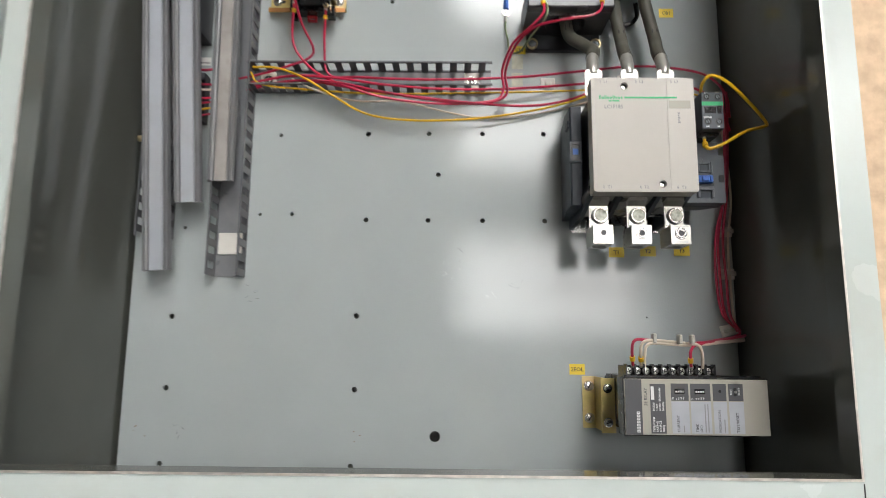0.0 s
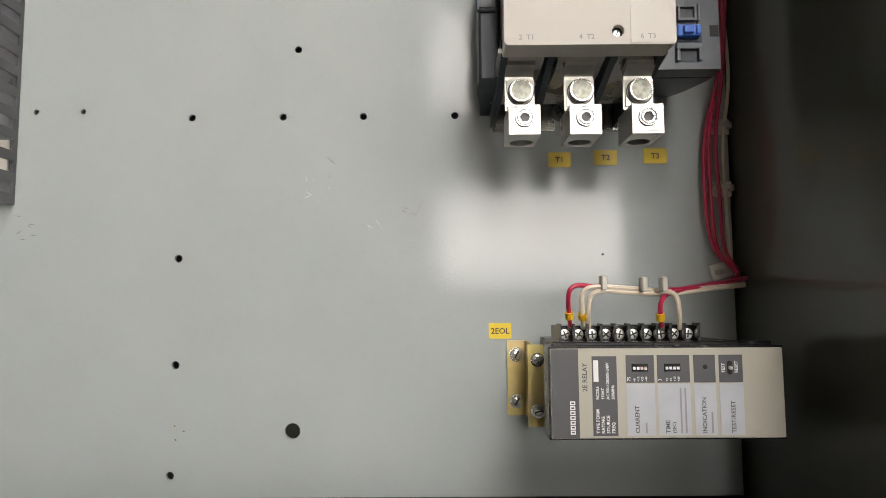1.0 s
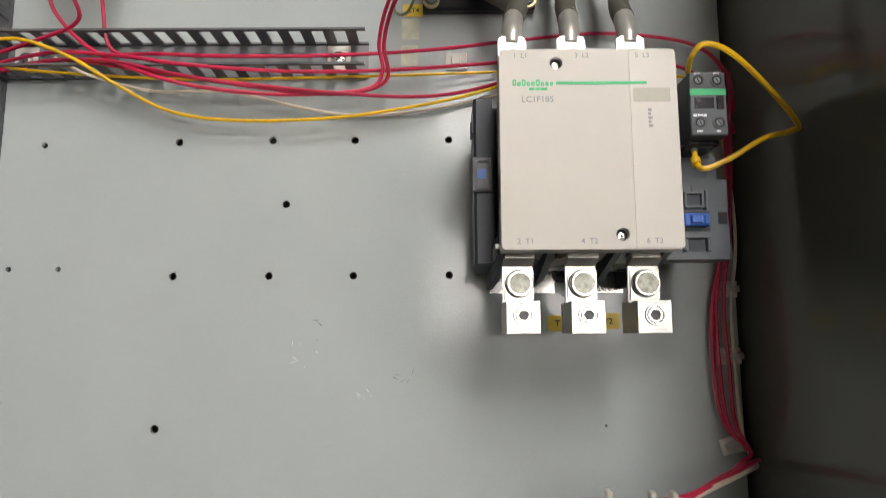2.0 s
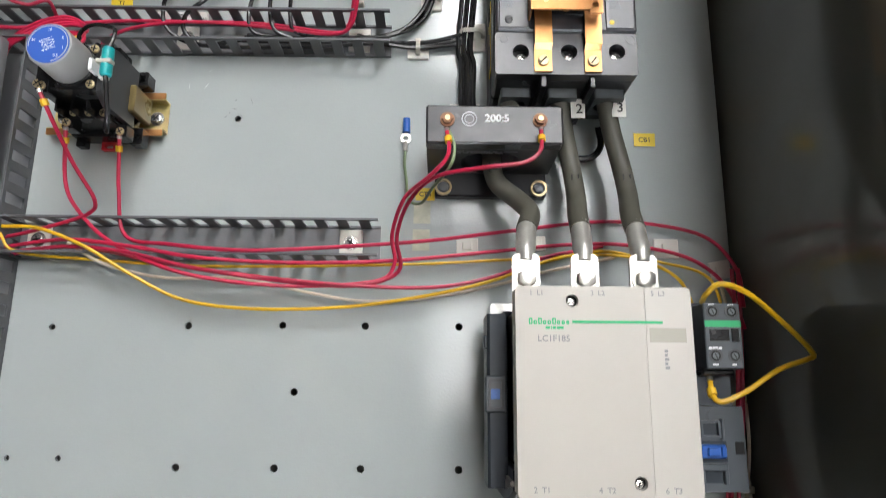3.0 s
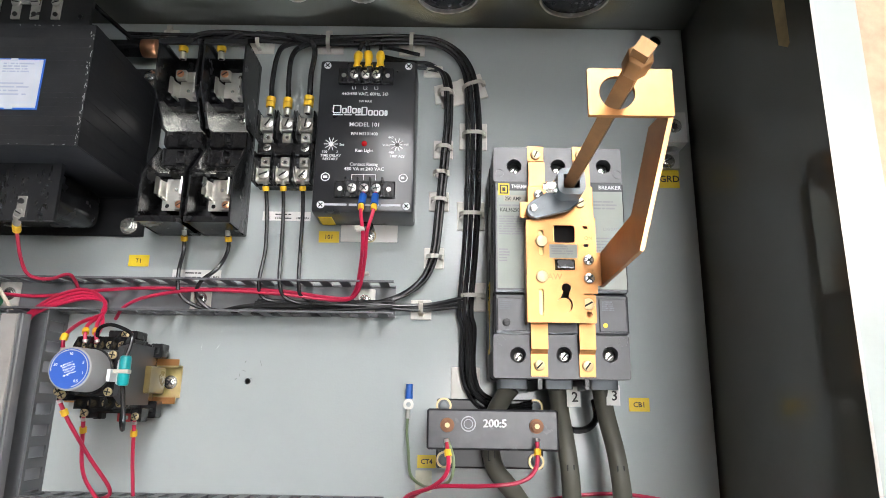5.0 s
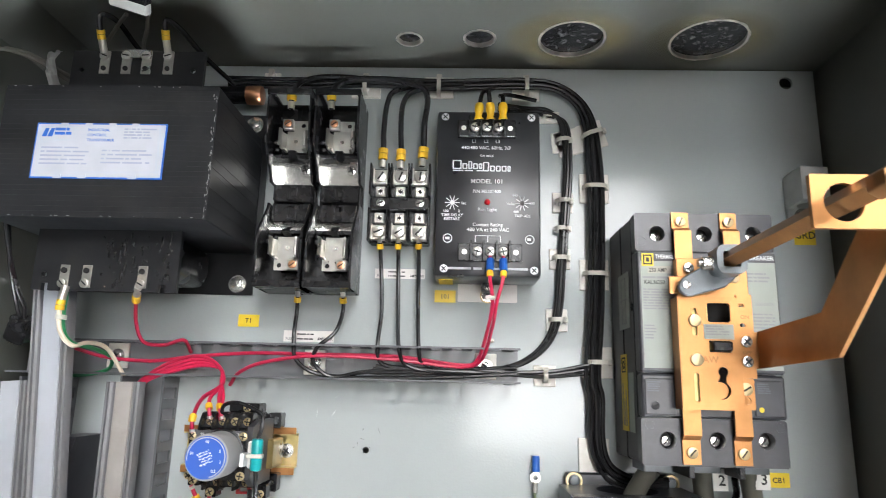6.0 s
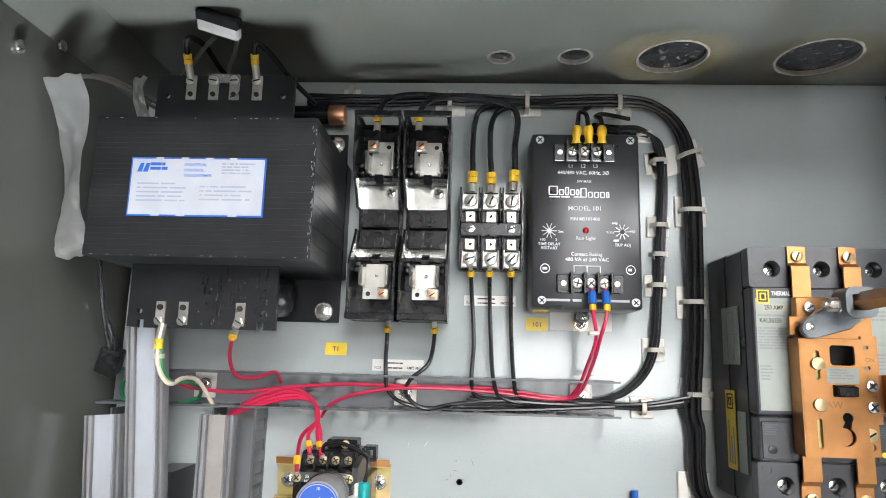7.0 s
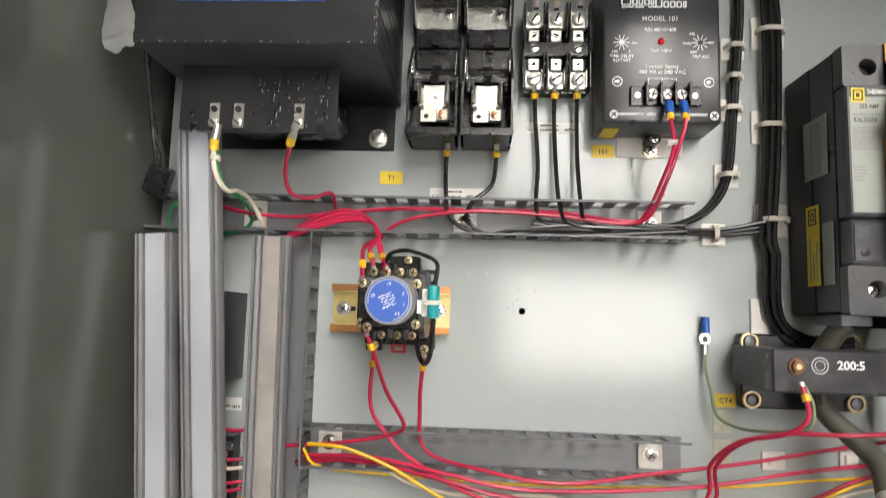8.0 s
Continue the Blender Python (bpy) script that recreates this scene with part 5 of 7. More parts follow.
def phase_monitor():
    t = thing("phase_monitor", (.0415, .33, 0), "black motor phase monitor module with white printing and red light", "monitor relay")
    x0, x1, y0, y1, zt = -.0040, .0860, .2560, .4045, .0450
    part("case", box(B(), x0, x1, y0, y1, .0020, zt, .0030, 2), M_SATIN, t)
    part("foot_bracket", holed(B(), rounded(.0164, .0696, .2405, .4100, .001), [circle(.0430, .2450, .0022, 12)], "z", .0004, .0020), M_PAPER, t, "white mounting bracket")
    screw(t, .0430, .2462, .0020, .0040, .0022, 45, True, washer=.0062)
    part("bushing", cyl(B(), (.0425, .2520, .0020), .0056, .0140, "z", 18), M_BLACK, t)
    screw(t, .0425, .2520, .0160, .0036, .0022, 20, True)
    part("brass_washer", holed(B(), circle(.0430, .2462, .0068, 22), [circle(.0430, .2462, .0056, 22)], "z", .0021, .0029), M_BRSCREW, t)
    u = lambda cx: x0 + (cx - 100) * (x1 - x0) / 445
    v = lambda cy: y1 - (cy - 130) * (y1 - y0) / 695
    z = zt + .0003
    for x, y in ((.0030, .3985), (.0785, .3985), (.0045, .2625), (.0800, .2620)):
        screw(t, x, y, zt, .0034, .0008, 45, True, M_PRINT)
    for cy0, cy1, cx0, cx1 in ((178, 250, 190, 440), (695, 765, 200, 465)):
        part("terminal_strip", box(B(), u(cx0), u(cx1), v(cy1), v(cy0), zt - .0002, zt + .0045, .0006), M_BLACK, t)
        n = 5
        for k in range(1, n):
            x = u(cx0) + (u(cx1) - u(cx0)) * k / n
            part("barrier", box(B(), x - .0009, x + .0009, v(cy1) - .0012, v(cy0) + .0012, zt + .004, zt + .0115, .0003), M_BLACK, t)
        for k in range(n):
            x = u(cx0) + (u(cx1) - u(cx0)) * (k + .5) / n
            if 0 < k < n - 1:
                screw(t, x, (v(cy0) + v(cy1)) / 2, zt + .0045, .0042, .0034, 15 + 60 * k, True, M_TIN, "terminal_screw")
            else:
                part("strip_hole", cyl(B(), (x, (v(cy0) + v(cy1)) / 2, zt + .0045), .0022, .0002, "z", 12), M_TIN, t)
    for w, cx, cy, s in (("L1", 262, 270, .0042), ("L2", 313, 270, .0042), ("L3", 363, 270, .0042), ("440/480 VAC, 60Hz, 3\u00d8", 313, 298, .0043), ("5W MAX", 316, 331, .0030),
                         ("MODEL 101", 318, 443, .0055), ("P/N MS101400", 318, 483, .0040), ("Run Light", 320, 559, .0042), ("TIME DELAY", 172, 582, .0034), ("RESTART", 172, 598, .0034),
                         ("TRIP ADJ", 468, 582, .0034), ("Contact Rating", 322, 621, .0042), ("480 VA at 240 VAC", 324, 642, .0044), ("Sec", 220, 532, .0032), ("Volts", 418, 532, .0032),
                         ("100", 145, 565, .0032), ("2", 201, 565, .0032), ("440", 437, 497, .0032), ("480", 441, 565, .0032), ("460", 508, 529, .0032)):
        text(t, w, u(cx), v(cy), z, s, M_PRINT)
    x = u(170)
    for k, (w, h) in enumerate(((.0085, .0095), (.005, .0062), (.0042, .0085), (.005, .0062), (.0035, .0062), (.0062, .0100), (.005, .0062), (.005, .0062), (.005, .0062), (.0035, .0062))):
        yb = v(383 if k < 5 else 392)
        xr, yt, e = x + w - .0007, yb + h * .85, .0011
        part("logo_block", holed(B(), rounded(x, xr, yb, yt, .0009, 2), [rounded(x + e, xr - e, yb + e * .8, yt - e * .8, .0004, 2)], "z", zt, z), M_PRINT, t)
        x += w
    for k, w in enumerate((.009, .007, .010)):
        part("print_bar", box(B(), u(172) + k * .0102, u(172) + k * .0102 + w, v(392), v(387), zt, z), M_PRINT, t)
    for cx0, cx1 in ((150, 255), (265, 300), (330, 395), (405, 490)):
        part("print_bar", box(B(), u(cx0), u(cx1), v(797), v(788), zt, z), M_FAINT, t)
    for cx, cy in ((172, 525), (467, 525)):
        bm = B()
        for k in range(10):
            g = bmesh.ops.create_cube(bm, size=1, matrix=Matrix.Translation((u(cx), v(cy), zt + .0002)) @ Matrix.Rotation(radians(36 * k), 4, "Z") @ Matrix.Translation((.0040, 0, 0)) @ Matrix.Diagonal((.0048, .0006, .0002, 1)))
        part("dial_rays", bm, M_PRINT, t)
    for a, b, c0, c1 in ((270, 378, 661, 659), (270, 273, 685, 662), (322, 325, 685, 662), (375, 378, 685, 662)):
        part("printed_line", box(B(), u(a), u(b), v(c0), v(c1), zt, z), M_PRINT, t)
    for cx, cy, m in ((172, 525, M_PRINT), (467, 525, M_HOLE)):
        part("adjuster", cyl(B(), (u(cx), v(cy), zt), .0020, .0008, "z", 14), m, t)
    for cx, cy in ((155, 672), (498, 673)):
        part("round_mark", holed(B(), circle(u(cx), v(cy), .0040, 20), [circle(u(cx), v(cy), .0033, 20)], "z", zt, z), M_PRINT, t)
        part("mark_bar", bars(B(), u(cx) - .002, v(cy) + .0012, zt, .004, .0022), M_PRINT, t)
    bm = B()
    bmesh.ops.create_uvsphere(bm, u_segments=14, v_segments=8, radius=.0026, matrix=Matrix.Translation((u(320), v(522), zt + .0006)))
    part("indicator_lamp", bm, M_LED, t, "small red indicator lamp")
    part("case_sticker", box(B(), .0000, .0120, .2552, .2562, .006, .030), M_LABEL, t)
    return t


def timer_relay():
    rail = thing("mounting_rail", (-.167, .109, 0), "yellow-chromated steel mounting rail under the timer relay", "rail")
    part("channel", prism(B(), [(.0905, .0110), (.0905, .0096), (.0955, .0096), (.0955, .0006), (.1235, .0006), (.1235, .0096), (.1285, .0096), (.1285, .0110), (.1222, .0110), (.1222, .0020), (.0968, .0020), (.0968, .0110)], "x", -.2147, -.1185), M_CHROM, rail)
    # Overlaid lips put the orange light on the chromated rail edges into colour.
    for y0, y1 in ((.0903, .0958), (.1232, .1287)):
        part("lip", box(B(), -.2148, -.1184, y0, y1, .0109, .0114, .0001), M_BRASS, rail, "rail lip tinted orange for the light on it")
    for x, s in ((-.2060, 1), (-.1275, -1)):
        screw(rail, x, .1090, .0020, .0042, .0026, 55, True, M_ZINC, washer=.0060)
        part("slot", prism(B(), rounded(x + .005 * s - .002, x + .005 * s + .005, .1070, .1110, .0018), "z", .0019, .0022), M_HOLE, rail)
    t = thing("timer_relay", (-.158, .11, .011), "black timer relay with large blue dial clipped on a rail", "relay")
    part("socket", box(B(), -.1830, -.1370, .0820, .1400, .0112, .0300, .0015), M_BLACK, t)
    part("lower_tier", box(B(), -.1790, -.1385, .0860, .1420, .0300, .0560, .0010), M_BLACK, t)
    part("body", box(B(), -.1795, -.1370, .0950, .1300, .0560, .0860, .0012), M_BLACK, t)
    part("collar", cyl(B(), (-.1540, .1140, .0858), .0175, .0030, "z", 40, bev=.0008), M_BLACK, t)
    panel = part("upper_panel", prism(B(), [(-.1770, .1300), (-.1385, .1300), (-.1385, .1235), (-.1450, .1225), (-.1480, .1290), (-.1610, .1290), (-.1650, .1225), (-.1770, .1235)], "z", .0858, .0870), M_GREYP, t, "grey marking panel")
    for w, x in (("55", -.1690), ("67", -.1430)):
        text(panel, w, x, .1262, .0872, .0030, M_PRINT)
    for w, x in (("NC", -.1690), ("NO", -.1430)):
        text(panel, w, x, .1232, .0872, .0026, M_PRINT)
    part("pointer", prism(B(), [(-.1550, .1296), (-.1530, .1296), (-.1540, .1272)], "z", .0868, .0872), M_PRINT, panel)
    # upper row of terminals in their own cells
    part("terminal_tier", box(B(), -.1775, -.1385, .1300, .1425, .0560, .0640, .0008), M_BLACK, t)
    for k in range(5):
        x = -.1770 + k * .0096
        part("cell_wall", prism(B(), [(.1290, .0640), (.1425, .0640), (.1415, .0690), (.1340, .0740), (.1290, .0740)], "x", x - .0008, x + .0008), M_BLACK, t)
    for k in range(4):
        screw(t, -.1722 + k * .0096, .1355, .0640, .0032, .0024, 25 + 50 * k, True, M_BRSCREW, "terminal_screw")
    part("rear_block", box(B(), -.1640, -.1400, .1418, .1490, .0300, .0500, .0010), M_BLACK, t)
    screw(t, -.1490, .1455, .0500, .0032, .0022, 40, True, M_BRSCREW, "terminal_screw")
    part("side_module", prism(B(), [(.0890, .0300), (.1370, .0300), (.1370, .0640), (.1330, .0820), (.0960, .0820), (.0890, .0700)], "x", -.1375, -.1330), mat("dark_grey_moulding", (.038, .039, .042), .42, var=.1), t)
    part("rail_clip", box(B(), -.1345, -.1285, .0985, .1210, .0112, .0420, .0010), mat("smoky_amber_plastic", (.16, .12, .045), .3, var=.3, scale=50), t, "smoky amber rail clip")
    part("ear", holed(B(), rounded(-.1390, -.1285, .1290, .1410, .0012), [rounded(-.1350, -.1310, .1320, .1380, .0010)], "z", .0112, .0240), M_BLACK, t, "black mounting ear with slot")
    part("ear", holed(B(), rounded(-.1390, -.1290, .0785, .0925, .0012), [circle(-.1335, .0850, .0022, 14)], "z", .0112, .0220), M_BLACK, t, "black mounting ear")
    part("white_clip", box(B(), -.1350, -.1285, .1040, .1230, .0800, .0860, .0010), M_PAPER, t)
    part("foot", box(B(), -.1835, -.1760, .0770, .0835, .0112, .0200, .0008), M_BLACK, t)
    part("release_tab", holed(B(), rounded(-.1640, -.1520, .0750, .0835, .001), [rounded(-.1615, -.1545, .0768, .0800, .0006)], "z", .0125, .0165), M_REDP, t, "red release tab")
    k = part("knob", cyl(B(), (-.1540, .1140, .0880), .0162, .0270, "z", 40, r2=.0157, bev=.0010), M_GREYK, t, "grey knob rim")
    part("dial", cyl(B(), (-.1540, .1140, .1150), .0143, .0005, "z", 40), M_BLUEK, k, "blue printed dial")
    for w, a in (("10", 90), ("5", 25), ("1", -15), ("0.5", -55), ("30", 165)):
        x, y = -.1540 + .0106 * math.cos(radians(a)), .1140 + .0106 * math.sin(radians(a))
        text(k, w, x, y - .001, .1157, .0028, M_PRINT)
    rt = random.Random(8)
    bm = B()
    for r_ in range(5):
        x = -.0050 + rt.uniform(0, .0016)
        while x < .0042:
            w_ = rt.uniform(.0005, .0012)
            bmesh.ops.create_cube(bm, size=1, matrix=Matrix.Translation((-.1542, .1140, .1156)) @ Matrix.Rotation(radians(22), 4, "Z") @ Matrix.Translation((x, .0019 * (2 - r_) + rt.uniform(-.0003, .0003), 0)) @ Matrix.Diagonal((w_, rt.uniform(.0004, .0013), .0001, 1)))
            x += w_ + .0003
    part("dial_print", bm, M_PRINT, k)
    arc = [(-.1540 + .0133 * math.cos(radians(a)), .1140 + .0133 * math.sin(radians(a)), .1156) for a in range(-75, 191, 8)]
    part("dial_scale", tube(B(), arc, .00035, 5, smooth_path=False), M_FAINT, k)
    part("index_window", box(B(), -.1372, -.1346, .1060, .1150, .0850, .0950), M_PRINT, t)
    for x, y in ((-.1765, .1262), (-.1385, .1262), (-.1765, .0985), (-.1385, .0985)):
        screw(t, x, y, .0860, .0032, .0022, 40 + 1000 * x, True, M_BRSCREW, "terminal_screw")
    # lower cells, open towards the dial
    for x in (-.1720, -.1605, -.1490):
        part("cell_wall", box(B(), x - .0008, x + .0008, .0855, .0952, .0555, .0700, .0003), M_BLACK, t)
    for x in (-.1660, -.1545, -.1435):
        screw(t, x, .0900, .0560, .0030, .0020, 40 + 1000 * x, True, M_BRSCREW, "terminal_screw")
    for x, y, z in ((-.1354, .0764, .045), (-.1711, .0788, .056), (-.1716, .0921, .090)):
        part("terminal_arm", box(B(), x - .0042, x + .0042, y - .0005, max(y + .009, .0865), z - .014, z - .0012, .0006), M_BLACK, t)
        screw(t, x, y + .0035, z - .0012, .0032, .0022, 30, True, M_BRSCREW, "terminal_screw")
    v = thing("surge_suppressor", (-.130, .112, .08), "teal suppressor with black leads tied to the timer relay", "suppressor")
    part("body", cyl(B(), (-.1265, .1030, .0905), .0042, .0225, "y", 18, bev=.0018), M_TEAL, v)
    part("lead", tube(B(), [(-.1265, .1250, .0905), (-.1245, .1340, .0900), (-.1270, .1430, .0870), (-.1460, .1500, .0800), (-.1600, .1480, .0720), (-.1640, .1400, .0665)], .0015), M_BLKW, v)
    part("lead", tube(B(), [(-.1265, .1035, .0905), (-.1265, .0970, .0880), (-.1285, .0780, .0780), (-.1330, .0705, .0680), (-.1375, .0760, .0620), (-.1395, .0850, .0585)], .0018), M_BLKW, v)
    part("cable_tie", box(B(), -.1330, -.1215, .1120, .1150, .0890, .0952, .0006), M_TIE, v)
    return t


def ground_lug():
    t = thing("ground_lug", (.325, .335, 0), "bare aluminium ground lug with two slotted screws", "ground lug")
    part("foot", box(B(), .3140, .3385, .3165, .3610, .0006, .0055, .0006), M_ALU, t)
    bm = holed(B(), [(.3130, .0055), (.3365, .0055), (.3365, .034), (.3130, .034)], [circle(.3248, .017, .0080, 20)], "y", .3310, .3610)
    part("barrel", bm, M_ALU, t)
    ring = part("set_screw", holed(B(), circle(.3250, .3470, .0068, 24), [circle(.3250, .3470, .0034, 6)], "z", .0338, .0352), M_ZINC, t)
    part("socket", cyl(B(), (.3250, .3470, .0340), .0034, .0003, "z", 6), M_HOLE, ring)
    screw(t, .3265, .3235, .0055, .0056, .0034, 30, washer=.0075)


control_transformer()
fuse_pole(-.1550, -.1155)
fuse_pole(-.1125, -.0725)
power_terminal_block()
phase_monitor()
timer_relay()
ground_lug()


# ---- wires and cables ----
def along(line, s0, s1):
    """The stretch of a sampled line between two arc lengths."""
    out, s = [], 0.0
    for a, b in zip(line, line[1:]):
        d = (b - a).length
        for s_ in (s0, s1):
            if s <= s_ < s + d and d > 0:
                out.append((s_, a.lerp(b, (s_ - s) / d)))
        if s0 < s + d < s1:
            out.append((s + d, b))
        s += d
    return [p for _, p in sorted(out, key=lambda q: q[0])]


def fitting(t, line, r, kind):
    """Marker sleeve, ferrule or terminal near the start of a line."""
    if kind in ("mark", "mark2", "blue", "lug"):
        n = {"mark": 1, "mark2": 2, "blue": 1, "lug": 1}[kind]
        s = 0.008 if kind != "blue" else 0.015
        for k in range(n):
            seg = along(line, s + k * 0.0052, s + 0.0046 + k * 0.0052)
            if len(seg) > 1:
                part("marker", tube(B(), seg, r * 1.75, 10, smooth_path=False), M_MARK, t, "yellow wire marker sleeve")
        seg = along(line, 0.0002, 0.0070 if r > 0.00175 else 0.0026)
        if kind == "blue":
            seg = along(line, 0.003, 0.0145)
            if len(seg) > 1:
                part("sleeve", tube(B(), seg, r * 2.1, 10, smooth_path=False), M_BLUE, t, "blue insulated terminal sleeve")
        elif len(seg) > 1:
            part("ferrule", tube(B(), seg, r * 1.25, 10, smooth_path=False), M_TIN, t, "bare metal ferrule")
    if kind == "barrel":
        part("barrel", tube(B(), along(line, 0.0002, 0.0110), .0030, 12, smooth_path=False), M_TIN, t, "crimped tin barrel")
        for k in range(2):
            part("marker", tube(B(), along(line, .0112 + k * .0040, .0148 + k * .0040), .0033, 12, smooth_path=False), M_MARK, t, "yellow wire marker sleeve")
    if kind == "sleeve":
        seg = along(line, 0.006, 0.020)
        if len(seg) > 1:
            part("sleeve", tube(B(), seg, lambda f: .0036 + .0006 * math.cos(f * 9), 12, smooth_path=False), M_YEL, t, "yellow insulated terminal sleeve")
    if kind == "ring":
        p = line[0]
        part("crimp", tube(B(), along(line, 0, 0.008), r * 1.6, 10, smooth_path=False), M_TIN, t)
        part("ring", holed(B(), circle(p.x, p.y + .004, .0046, 18), [circle(p.x, p.y + .004, .0022, 14)], "z", p.z - .0004, p.z + .0006), M_TIN, t, "tinned ring terminal")
        part("sleeve", cyl(B(), (p.x + .0004, p.y + .0090, p.z + .0005), .0034, .0125, "y", 14, r2=.0030), M_BLUE, t, "blue terminal sleeve")


def wire(label, material, r, pts, start="", end="", group=""):
    line = spline(pts, 7)
    nm = "cable" if r > 0.005 else "wire"
    if not start and not end:
        return solo(nm, tube(B(), line, r, 8, smooth_path=False), material, label, "wire", group)
    t = thing(nm, pts[0], label, "wire", group)
    part("insulation", tube(B(), line, r, 8, smooth_path=False), material, t)
    fitting(t, line, r, start)
    fitting(t, line[::-1], r, end)
    return t


wire("red control wire sweeping from the timer across to the plate edge", M_RED, 0.00155, [(-0.1354, 0.0764, 0.045), (-0.1384, 0.0348, 0.03), (-0.133, 0.0018, 0.022), (-0.0915, -0.0075, 0.036), (-0.0324, -0.0133, 0.044), (0.0375, -0.0067, 0.03), (0.1077, 0.0014, 0.02), (0.1719, 0.0118, 0.012), (0.2429, 0.0216, 0.006), (0.2944, 0.0191, 0.006), (0.3317, 0.0074, 0.01), (0.3488, -0.0195, 0.018), (0.351, -0.0496, 0.02)], "mark", "", "red control wires")
wire("red control wire running behind the contactor to the side", M_RED, 0.00155, [(-0.2299, -0.0063, 0.016), (-0.1733, -0.0032, 0.03), (-0.1152, -0.011, 0.04), (-0.0666, -0.0188, 0.042), (0.0037, -0.0201, 0.032), (0.0813, -0.0154, 0.022), (0.1536, -0.0055, 0.01), (0.2187, 0.0019, 0.007), (0.2697, 0.0017, 0.007), (0.3157, -0.0101, 0.012), (0.3407, -0.0348, 0.018), (0.3502, -0.0665, 0.02)], "", "", "red control wires")
wire("red control wire in the lower bundle", M_RED, 0.00155, [(-0.231, -0.0097, 0.012), (-0.1648, -0.0086, 0.028), (-0.0985, -0.0216, 0.036), (-0.0333, -0.0307, 0.036), (0.0391, -0.0365, 0.03), (0.1084, -0.0362, 0.02), (0.1579, -0.0256, 0.012), (0.1997, -0.0089, 0.008), (0.2467, 0.001, 0.006)], "", "", "red control wires")
wire("red control wire looping from the timer into the bundle", M_RED, 0.00155, [(-0.1711, 0.0788, 0.056), (-0.175, 0.0395, 0.04), (-0.1655, 0.0184, 0.034), (-0.1405, -0.0042, 0.034), (-0.0964, -0.025, 0.04), (-0.0543, -0.0344, 0.036), (0.0045, -0.0378, 0.03), (0.0646, -0.0328, 0.026), (0.079, -0.0189, 0.026), (0.0771, 0.0023, 0.034), (0.0875, 0.0237, 0.06), (0.1077, 0.0341, 0.085), (0.1191, 0.0465, 0.092), (0.1181, 0.0681, 0.086)], "mark", "mark", "red control wires")
wire("red control wire from the current transformer into the bundle", M_RED, 0.00155, [(-0.2371, -0.0132, 0.01), (-0.1804, -0.0073, 0.024), (-0.1243, -0.0144, 0.038), (-0.0708, -0.0263, 0.04), (-0.0121, -0.0338, 0.034), (0.0475, -0.0369, 0.028), (0.0819, -0.0254, 0.026), (0.0807, 0.0002, 0.034), (0.0898, 0.0213, 0.055), (0.1097, 0.0336, 0.08), (0.1433, 0.0362, 0.094), (0.1707, 0.0395, 0.096), (0.1831, 0.0492, 0.094), (0.1855, 0.0692, 0.086)], "", "mark", "red control wires")
wire("red control wire looping back from the timer dial side", M_RED, 0.00155, [(-0.1716, 0.0921, 0.092), (-0.1659, 0.0763, 0.085), (-0.1603, 0.0497, 0.06), (-0.1485, 0.0249, 0.045), (-0.1562, 0.0162, 0.036), (-0.1796, 0.0098, 0.03), (-0.2199, 0.0025, 0.02), (-0.256, -0.0011, 0.012)], "mark", "", "red control wires")
wire("yellow control wire sagging below the duct", M_YEL, 0.0014, [(-0.2225, 0.0058, 0.034), (-0.1927, 0.0039, 0.036), (-0.1571, -0.0096, 0.034), (-0.1226, -0.0299, 0.028), (-0.0847, -0.0477, 0.02), (-0.0324, -0.0539, 0.017), (0.038, -0.0521, 0.017), (0.0996, -0.0429, 0.015), (0.1534, -0.03, 0.012), (0.1997, -0.0125, 0.008), (0.2466, -0.0031, 0.006), (0.2825, -0.0122, 0.008), (0.3023, -0.0288, 0.02), (0.3005, -0.0568, 0.05), (0.2861, -0.061, 0.09)], "", "", "yellow control wires")
wire("yellow control wire crossing behind the contactor", M_YEL, 0.0012, [(-0.2265, 0.0017, 0.03), (-0.2145, -0.0122, 0.026), (-0.1624, -0.017, 0.022), (-0.0747, -0.0209, 0.019), (0.0143, -0.0201, 0.019), (0.1035, -0.0167, 0.016), (0.1721, -0.011, 0.008), (0.2462, -0.0064, 0.007), (0.2963, -0.0129, 0.008), (0.3249, -0.0263, 0.02), (0.3312, -0.0577, 0.03)], "", "", "yellow control wires")
wire("yellow control wire looping out from the auxiliary contact", M_YEL, 0.0017, [(0.2785, -0.0585, 0.116), (0.2736, -0.0564, 0.135), (0.2795, -0.0514, 0.142), (0.2973, -0.0563, 0.138), (0.3241, -0.0727, 0.125), (0.348, -0.089, 0.11), (0.3458, -0.093, 0.108), (0.3248, -0.0998, 0.112), (0.3034, -0.1124, 0.115), (0.2874, -0.1193, 0.115), (0.2827, -0.1162, 0.112), (0.2837, -0.1048, 0.106)], "", "mark", "yellow control wires")
wire("white control wire sagging in the lower bundle", M_WHT, 0.0013, [(-0.1776, -0.0041, 0.022), (-0.1432, -0.022, 0.028), (-0.0998, -0.0308, 0.02), (-0.0436, -0.03, 0.016), (0.0089, -0.0394, 0.008), (0.0539, -0.0455, 0.004), (0.1084, -0.0417, 0.004), (0.1586, -0.0318, 0.004), (0.2001, -0.02, 0.004), (0.2561, -0.0079, 0.004)], "", "", "white control wires")
wire("dark red wire in the bundle along the plate edge", M_RED, 0.00155, [(0.344, -0.02, 0.02), (0.345, -0.07, 0.016), (0.342, -0.14, 0.012), (0.334, -0.195, 0.0076), (0.3335, -0.245, 0.0076), (0.337, -0.285, 0.0076), (0.3475, -0.305, 0.014)], "", "", "red control wires")
